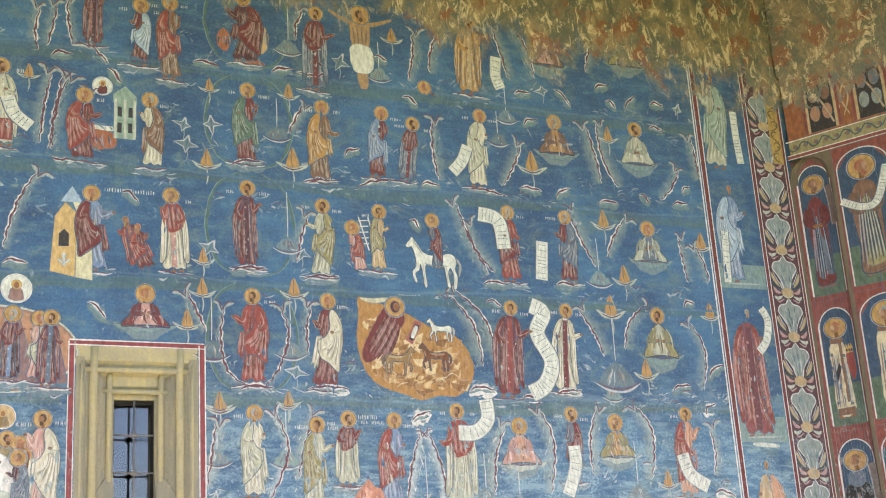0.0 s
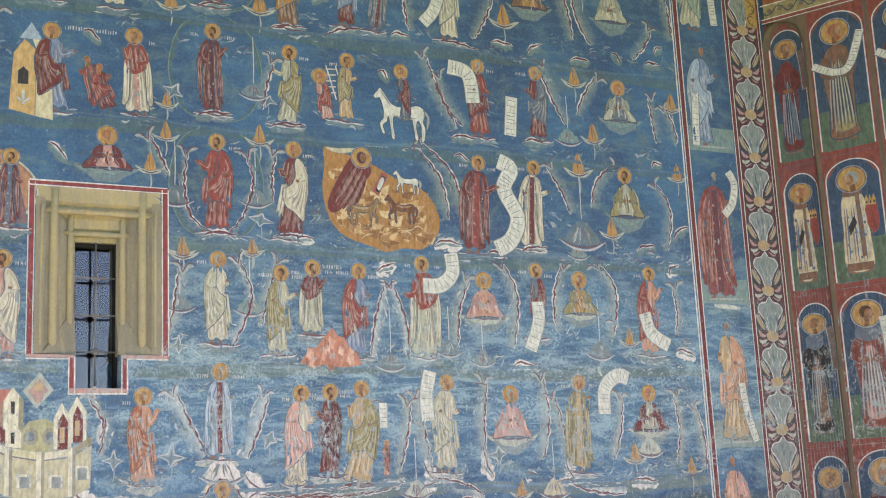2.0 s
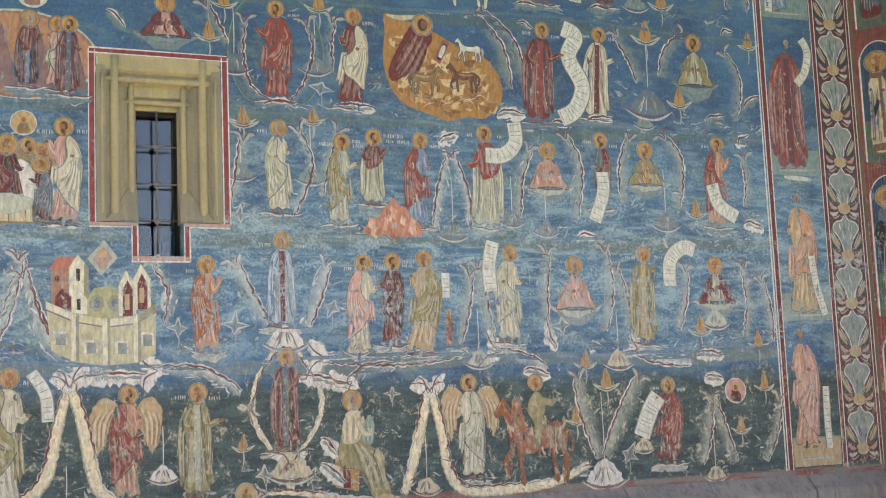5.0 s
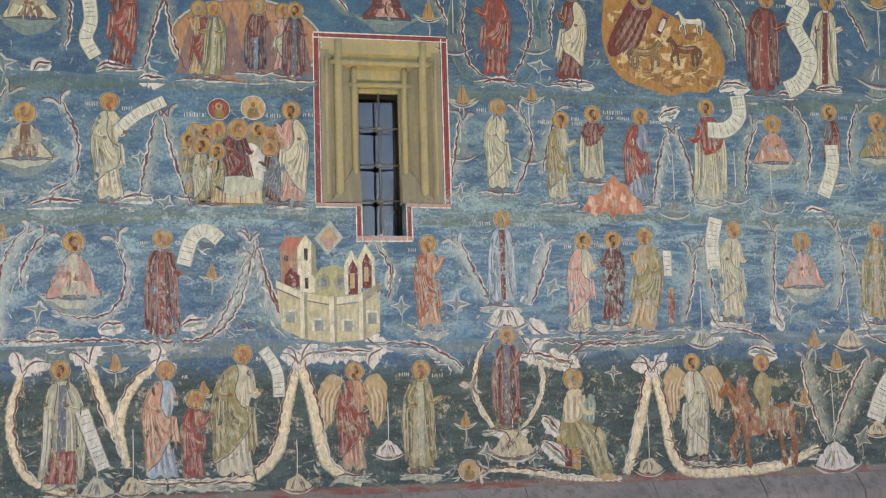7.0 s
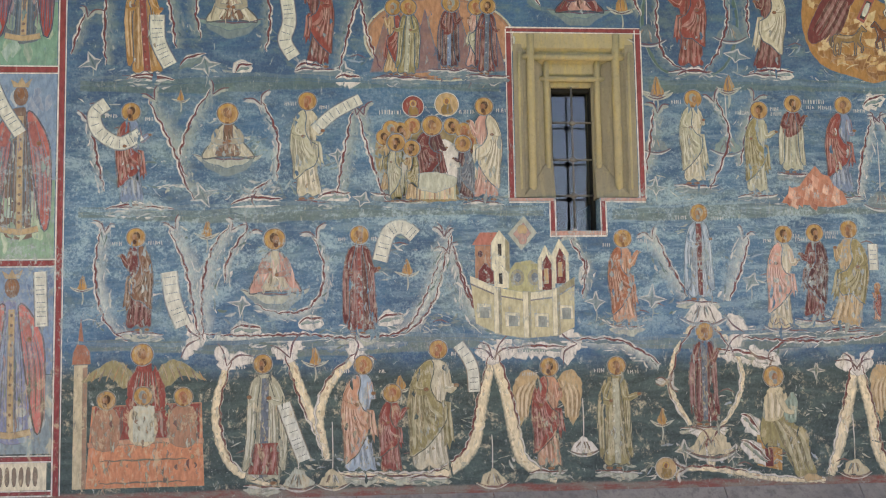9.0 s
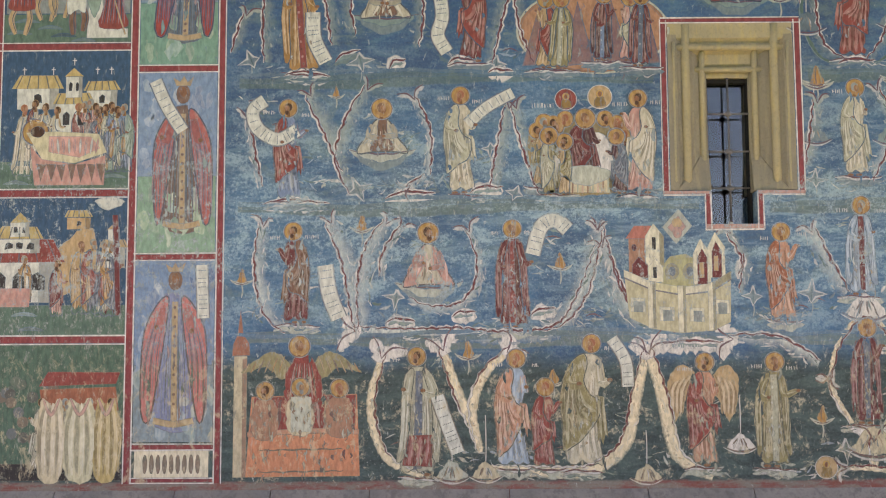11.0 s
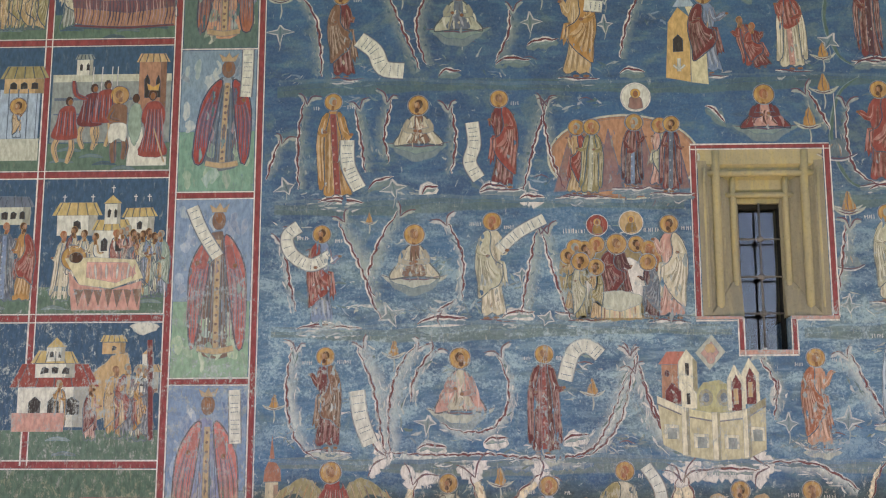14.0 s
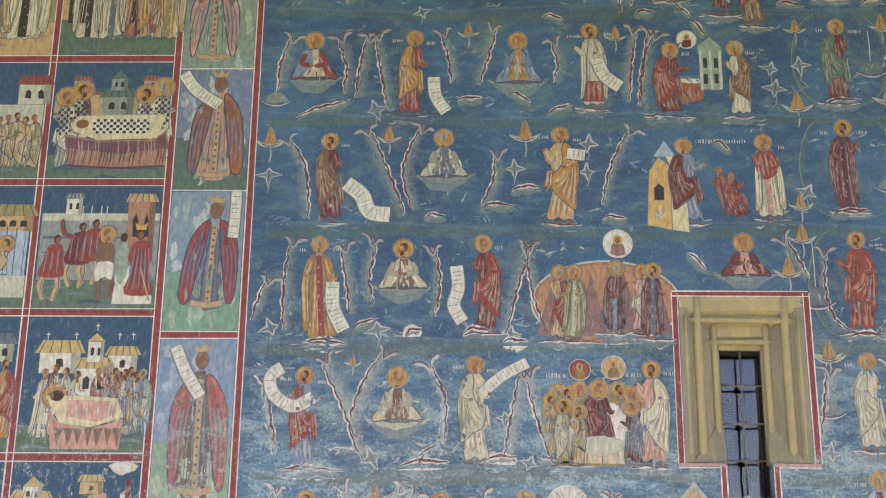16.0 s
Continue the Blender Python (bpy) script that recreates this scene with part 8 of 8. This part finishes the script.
for x, w, c in ((-5.74, 0.13, "bone"), (-5.5, 0.15, "cream"), (-5.28, 0.12, "yellow")):
    p = Painting()
    p.base += 0.008
    cloth = curve([(x - w * 0.6, 1.86), (x, 1.8), (x + w * 0.6, 1.86), (x + w * 0.9, 1.6), (x + w * 0.7, 1.2), (x - w * 0.7, 1.2), (x - w * 0.9, 1.55)], 0.03, True)
    p.field(cloth, c, 0, 1.1)
    model_cloth(p, [[(x + w * u * 0.5, 1.82), (x + w * u * 0.9, 1.55), (x + w * u * 0.75, 1.22)] for u in (-0.8, -0.5, -0.15, 0.2, 0.5, 0.8)], c, 1, 0.9)
    p.stroke([(x - w * 0.55, 1.86), (x, 1.72), (x + w * 0.55, 1.86)], 0.03, "pink", 3, 0.8, 0.2)
    p.done("painted_cloth", "cream painted robe of a bearer")
p = Painting()
house(p, -6.42, 1.6, 0.2, 0.16, "red", "yellow", 5, True, 2)
p.done("painted_house")

# left-hand scenes, cut by the view
p = Painting()
house(p, -6.42, 6.86, 0.3, 0.2, "pale", "red", 4, False, 2)
p.rect(-8.5, -6.32, 6.6, 6.86, "pale", 3, 0.9)
house(p, -6.48, 5.62, 0.36, 0.14, "tan", "olive", 4, False, 3)
p.rect(-6.7, -6.33, 5.2, 5.66, "mist", 3, 1.1)
for k in range(5):
    p.rect(-6.7 + 0.085 * k, -6.69 + 0.085 * k, 5.2, 5.66, "slate", 4, 0.9)
p.rect(-6.72, -6.32, 5.0, 5.2, "pale", 4, 1.1)
house(p, -6.5, 4.42, 0.3, 0.16, "pale", "slate", 4, False, 3)
p.done("painted_city", "pale painted city walls and houses")
small_crowd(-7.0, -6.35, 6.2, 0.5, 8, ("tan", "olive", "tan"))
figure((-6.52, 5.5), (-6.52, 5.2), "tan", "skin")
for x, c1, c2 in ((-6.4, "red", "ochre"), (-6.55, "slate", "blue"), (-6.75, "blue", "pale")):
    figure((x, 4.4), (x, 3.72), c1, c2, halo=0)

# ---- ornament band in the corner ----
p = Painting()
p.rect(7.09, 7.53, 1.2, 8.7, "wine", 0, 0.95)
p.done("painted_ground")
z = 1.35
while z < 8.1:
    p = Painting()
    x = 7.31
    leafage = [(x, z + 0.42), (x + 0.05, z + 0.36), (x + 0.13, z + 0.34), (x + 0.17, z + 0.27), (x + 0.12, z + 0.2), (x + 0.07, z + 0.12), (x + 0.03, z), (x - 0.03, z), (x - 0.07, z + 0.12), (x - 0.12, z + 0.2), (x - 0.17, z + 0.27), (x - 0.13, z + 0.34), (x - 0.05, z + 0.36)]
    p.blob(leafage, "grey", 2, 1.1, 0.025, 0.006)
    p.stroke(curve(leafage, 0.025, True), 0.016, "line", 3, 0.9, 0.9, 0.0, False, ragged=0.4)
    for i in range(16):
        u, v = p.rnd.uniform(-0.1, 0.1), p.rnd.uniform(0.1, 0.34)
        p.stroke([(x + u, z + v), (x + u * 0.9, z + v - 0.04), (x + u * 0.7, z + v - 0.09)], p.rnd.uniform(0.008, 0.018), p.rnd.choice(("pale", "slate", "sage", "leafgreen", "line")), 4, 0.75, 0.1, 0.002, True, 0.02, 0.4)
    p.blob([(x - 0.085, z + 0.0), (x - 0.05, z - 0.07), (x + 0.05, z - 0.07), (x + 0.085, z), (x, z + 0.045)], "tan", 4, 0.95, 0.02)
    p.stroke([(x - 0.08, z - 0.045), (x, z - 0.08), (x + 0.08, z - 0.045)], 0.014, "cream", 5, 0.9, 0.4)
    for s in (-1, 1):
        # dark curl with a tan back, white petals at the bulb
        p.blob([(x + s * 0.08, z + 0.02), (x + s * 0.2, z + 0.06), (x + s * 0.2, z + 0.2), (x + s * 0.14, z + 0.2), (x + s * 0.1, z + 0.1)], "dark", 1, 0.85, 0.02)
        p.stroke([(x + s * 0.1, z + 0.05), (x + s * 0.16, z + 0.13), (x + s * 0.2, z + 0.22)], 0.042, "tan", 2, 0.9, 0.1)
        p.stroke([(x + s * 0.09, z + 0.08), (x + s * 0.14, z + 0.16), (x + s * 0.18, z + 0.24)], 0.01, "line", 3, 0.85, 0.2)
        p.stroke([(x + s * 0.09, z - 0.02), (x + s * 0.15, z - 0.01), (x + s * 0.19, z + 0.05)], 0.042, "rose", 3, 0.85, 0.05)
        p.stroke([(x + s * 0.08, z - 0.06), (x + s * 0.15, z - 0.09), (x + s * 0.19, z - 0.06)], 0.042, "pale", 3, 0.95, 0.05)
        p.stroke([(x + s * 0.06, z - 0.09), (x + s * 0.13, z - 0.13), (x + s * 0.16, z - 0.11)], 0.02, "rose", 3, 0.9, 0.1)
    p.done("painted_ornament", "grey-green painted acanthus leaf with white curls")
    z += 0.51

# ---- saints of the apse ----
ROWS_Z = ((1.15, 2.65), (2.65, 4.33), (4.33, 5.82), (5.82, 7.54))
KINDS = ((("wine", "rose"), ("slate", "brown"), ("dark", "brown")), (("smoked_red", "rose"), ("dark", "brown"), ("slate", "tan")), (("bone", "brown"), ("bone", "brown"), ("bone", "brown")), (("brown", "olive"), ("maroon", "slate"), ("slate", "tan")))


def apse_saint(place, mid, w, top, z0, kind, colours):
    """A broad robed saint under an arch: a deacon in white, a prophet with an open scroll, or a hooded monk."""
    p = Painting(place)
    p.base += 0.007
    r, (c1, c2) = p.rnd, colours
    z, low = top - 0.25, z0 + 0.13
    h = z - low

    def at(u, v):
        return Vector((mid - 0.02 + u * w, z - v * h))
    if kind == "deacon":
        robe = [at(-0.16, 0.13), at(0.16, 0.13), at(0.4, 0.22), at(0.44, 0.5), at(0.46, 0.93), at(-0.4, 0.93), at(-0.42, 0.5), at(-0.4, 0.22)]
        p.field(curve(robe, 0.04, True), c1, 1, 1.1)
        p.blob([at(0.4, 0.3), at(0.75, 0.28), at(0.8, 0.5), at(0.6, 0.6), at(0.42, 0.5)], "red", 2, 1.0)
        p.field([at(-0.42, 0.88), at(0.46, 0.88), at(0.48, 0.96), at(-0.42, 0.96)], "brown", 3, 1.1)
        p.field([at(0.08, 0.16), at(0.22, 0.16), at(0.26, 0.82), at(0.12, 0.82)], "brown", 4, 1.05)
        p.field([at(-0.24, 0.5), at(0.0, 0.38), at(0.06, 0.46), at(-0.2, 0.6)], "dark", 5, 1.0)
        p.blob([at(-0.26, 0.1), at(0.26, 0.1), at(0.3, 0.17), at(-0.3, 0.17)], "brown", 3, 1.0)
        for i in range(9):
            u = -0.34 + 0.085 * i
            p.stroke([at(u * 0.9, 0.3), at(u, 0.6), at(u * 1.08, 0.87)], 0.014, "clay" if i % 3 == 0 else ("slate" if i % 3 == 1 else "white"), 3, 0.8, 0.2)
        for i in range(12):
            p.disc(*at(r.uniform(-0.36, 0.4), r.uniform(0.25, 0.85)), 0.014, 0.018, "slate", 4, 0.7, 7)
        for u in (0.46, 0.58, 0.7):
            p.field([at(u - 0.06, 0.3), at(u + 0.06, 0.3), at(u + 0.06, 0.24), at(u, 0.19), at(u - 0.06, 0.24)], "gold", 6, 1.0)
            p.disc(*at(u, 0.27), 0.009, 0.018, "dark", 7, 1.0, 6)
    else:
        robe = curve([at(-0.14, 0.12), at(0.16, 0.12), at(0.44, 0.2), at(0.5, 0.45), at(0.46, 0.8), at(0.5, 0.94), at(-0.42, 0.95), at(-0.42, 0.7), at(-0.52, 0.42), at(-0.42, 0.2)], 0.04, True)
        p.field(robe, c1, 1, 1.1)
        p.stroke(robe + [robe[0]], 0.012, "dark", 2, 0.75, 1.0, 0.001, False)
        p.blob([at(-0.1, 0.3), at(0.24, 0.34), at(0.44, 0.78), at(0.36, 0.88), at(-0.28, 0.88), at(-0.14, 0.6)], c2, 3, 1.0)
        for i in range(14):
            u = -0.38 + 0.06 * i
            c = c2 if -0.2 < u < 0.36 else c1
            p.stroke([at(u * 0.6, r.uniform(0.24, 0.4)), at(u * 0.9, 0.6), at(u * 1.05, r.uniform(0.82, 0.92))], r.uniform(0.012, 0.022), shade(c, 0.5 if i % 2 else 1.45), 4, 0.8, 0.1)
        if kind == "monk":
            p.blob([at(-0.3, 0.1), at(0.3, 0.1), at(0.4, 0.19), at(0.0, 0.24), at(-0.4, 0.19)], "slate", 5, 1.0)
        for s in (-1, 1):
            p.stroke([at(s * 0.36, 0.22), at(s * 0.42, 0.36), at(s * 0.12, 0.4)], 0.09 * h, shade(c1, 0.9), 6, 1.0, 0.6)
            p.disc(*at(s * 0.12, 0.4), 0.03, 0.026, "skin", 7, 1.0, 9)
    for s in (-0.2, 0.22):
        p.disc(*at(s, 0.97), 0.05, 0.022, "skin", 0, 0.9, 9)
    size = 0.112 if place is niche_point else 0.14
    halo(p, mid - 0.01, z, size, 8)
    head(p, mid - 0.01, z, size * 1.05, 13)
    p.done("painted_figure")
    if kind != "deacon":
        niche = place is niche_point
        path = [(mid + 0.14, top - 0.3), (mid + 0.16, top - 0.5), (mid + 0.17, top - 0.78)] if niche or kind == "monk" else [(mid - 0.26, top - 0.6), (mid - 0.06, top - 0.72), (mid + 0.1, top - 0.68), (mid + 0.24, top - 0.3)]
        scroll(path, 0.1, place)

for i, (z0, z1) in enumerate(ROWS_Z):
    for place, u0, u1 in ((niche_point, 0.02, 0.425), (face_point, 0.475, 1.06), (face_point, 1.1, 1.7)):
        mid, top = (u0 + u1) / 2, z1 - (0.08 if place is niche_point else 0.05)
        w = (u1 - u0) / 2
        p = Painting(place)
        n = 14 if place is niche_point else 2
        for k in range(n):
            a, b = u0 + (u1 - u0) * k / n, u0 + (u1 - u0) * (k + 1) / n
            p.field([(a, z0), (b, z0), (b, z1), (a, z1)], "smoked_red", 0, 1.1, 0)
        k, arch = 0, []
        for k in range(17):
            a = math.pi * k / 16
            arch.append((mid + (w - 0.03) * math.cos(a), top - 0.24 + 0.22 * math.sin(a)))
        steps = 12 if place is niche_point else 4
        for k in range(steps):
            a, b = u0 + 0.03 + (u1 - u0 - 0.06) * k / steps, u0 + 0.03 + (u1 - u0 - 0.06) * (k + 1) / steps
            za, zb = (top - 0.24 + 0.22 * math.sqrt(max(0, 1 - ((q - mid) / (w - 0.03)) ** 2)) for q in (a, b))
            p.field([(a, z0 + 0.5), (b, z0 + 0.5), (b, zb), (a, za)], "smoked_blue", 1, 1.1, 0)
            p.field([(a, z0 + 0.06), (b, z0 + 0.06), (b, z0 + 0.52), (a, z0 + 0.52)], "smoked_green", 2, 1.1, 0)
        p.stroke([(u0 + 0.03, z0 + 0.07)] + [(u0 + 0.03, top - 0.24)] + [(q[0], q[1]) for q in reversed(arch)] + [(u1 - 0.03, z0 + 0.07)], 0.014, "line", 4, 1.0, 1.0, 0, False)
        p.done("painted_ground")
        apse_saint(place, mid, w, top, z0, ("monk", "monk", "deacon", "prophet")[i], KINDS[i][(place is niche_point) + (u0 > 1.09)])

# painted cornice over the niches
p = Painting(face_point)
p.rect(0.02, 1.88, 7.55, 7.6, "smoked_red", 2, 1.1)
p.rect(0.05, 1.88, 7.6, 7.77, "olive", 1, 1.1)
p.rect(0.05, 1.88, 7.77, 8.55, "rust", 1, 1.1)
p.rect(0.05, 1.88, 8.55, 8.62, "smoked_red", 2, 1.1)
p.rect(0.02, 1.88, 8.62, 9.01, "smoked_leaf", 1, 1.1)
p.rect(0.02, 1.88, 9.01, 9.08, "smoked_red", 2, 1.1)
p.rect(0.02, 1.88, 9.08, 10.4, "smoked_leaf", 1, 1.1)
for z in (7.55, 7.6, 7.77, 8.55, 8.62, 9.01, 9.08):
    p.rect(0.02, 1.88, z - 0.006, z + 0.006, "line", 5, 0.9)
for k in range(16):
    u = 0.08 + 0.112 * k
    way = 1 if k % 2 else -1
    p.stroke([(u - 0.05, 7.685 - way * 0.035), (u, 7.685 + way * 0.045), (u + 0.06, 7.685 + way * 0.02), (u + 0.05, 7.685 - way * 0.02)], 0.016, "smoked_leaf", 3, 0.9, 0.3)
    p.blob([(u + 0.01, 7.685), (u + 0.04, 7.685 + way * 0.03), (u + 0.06, 7.685 - way * 0.01), (u + 0.03, 7.685 - way * 0.03)], "brown", 4, 0.9, 0.02)
for k in range(10):
    u, way = 0.1 + 0.185 * k, 1 if k % 2 else -1
    mid = 8.815
    p.stroke([(u - 0.1, mid - way * 0.13), (u - 0.02, mid - way * 0.02), (u + 0.04, mid + way * 0.12), (u + 0.1, mid + way * 0.13)], 0.022, "grey", 3, 0.95, 0.4)
    for a, l in ((0.5, 0.1), (1.5, 0.13), (2.5, 0.1)):
        tip = (u + math.cos(a) * l, mid + way * (math.sin(a) * l - 0.02))
        p.stroke([(u, mid - way * 0.04), ((u + tip[0]) / 2 + 0.012, (mid + tip[1]) / 2), tip], 0.045, "grey" if k % 2 else "sage", 4, 0.9, 0.1)
        p.stroke([(u, mid - way * 0.04), tip], 0.01, "dark", 5, 0.7, 0.2)
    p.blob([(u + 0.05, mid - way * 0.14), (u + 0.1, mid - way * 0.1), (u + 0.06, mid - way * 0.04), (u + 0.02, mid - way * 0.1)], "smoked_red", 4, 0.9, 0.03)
p.disc(0.62, 9.68, 0.55, 0.56, "smoked_red", 3, 1.1, 32)
p.disc(0.62, 9.68, 0.47, 0.48, "tan", 4, 1.1, 32)
p.blob([(0.3, 9.42), (0.62, 9.75), (0.94, 9.42), (0.62, 9.28)], "terra", 5, 1.0)
p.done("painted_cornice", "painted cornice of scrolls and leaf bands")
for u in (0.445, 0.965, 1.485):
    p = Painting(face_point)
    for s, c, l in ((0.2, "smoked_red", 2), (0.165, "tan", 3), (0.135, "dark", 4)):
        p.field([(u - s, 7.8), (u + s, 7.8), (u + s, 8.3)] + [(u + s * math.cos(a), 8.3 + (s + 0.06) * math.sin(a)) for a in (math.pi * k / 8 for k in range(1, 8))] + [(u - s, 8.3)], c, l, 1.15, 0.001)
    for sx in (-1, 1):
        for sz, c in ((8.02, "grey" if u > 0.6 else "clay"), (8.26, "slate" if u > 0.6 else "brown")):
            p.disc(u + sx * 0.065, sz, 0.055, 0.1, c, 5, 1.0, 12)
    p.stroke([(u - 0.12, 8.4), (u + 0.02, 8.14), (u + 0.12, 7.86)], 0.02, "tan", 6, 0.95)
    p.done("painted_niche", "painted dark arch with four petals")
    p = Painting(face_point)
    for s in (-1, 1):
        p.stroke([(u + 0.26 + s * 0.03, 7.9), (u + 0.26 - s * 0.04, 8.15), (u + 0.26 + s * 0.05, 8.4), (u + 0.26 + s * 0.02, 8.55)], 0.02, "yellow", 4, 0.95, 0.3)
    p.done("painted_ornament")
# ochre scroll strip beside the cornice
p = Painting()
p.rect(7.38, 7.535, 7.5, 9.3, (166, 134, 78), 5, 1.0)
p.under = (166, 134, 78)
for k in range(13):
    z, way = 7.58 + 0.135 * k, 1 if k % 2 else -1
    p.stroke([(7.457 - way * 0.05, z - 0.07), (7.457 + way * 0.03, z - 0.03), (7.457 + way * 0.055, z + 0.03), (7.457, z + 0.06), (7.457 - way * 0.03, z + 0.03)], 0.02, (70, 62, 44), 6, 1.0, 0.3)
    p.blob([(7.457 + way * 0.005, z + 0.02), (7.457 + way * 0.04, z + 0.01), (7.457 + way * 0.03, z - 0.02)], (104, 84, 50), 7, 0.9, 0.02)
p.under = None
p.done("painted_ornament", "ochre painted scrollwork strip")
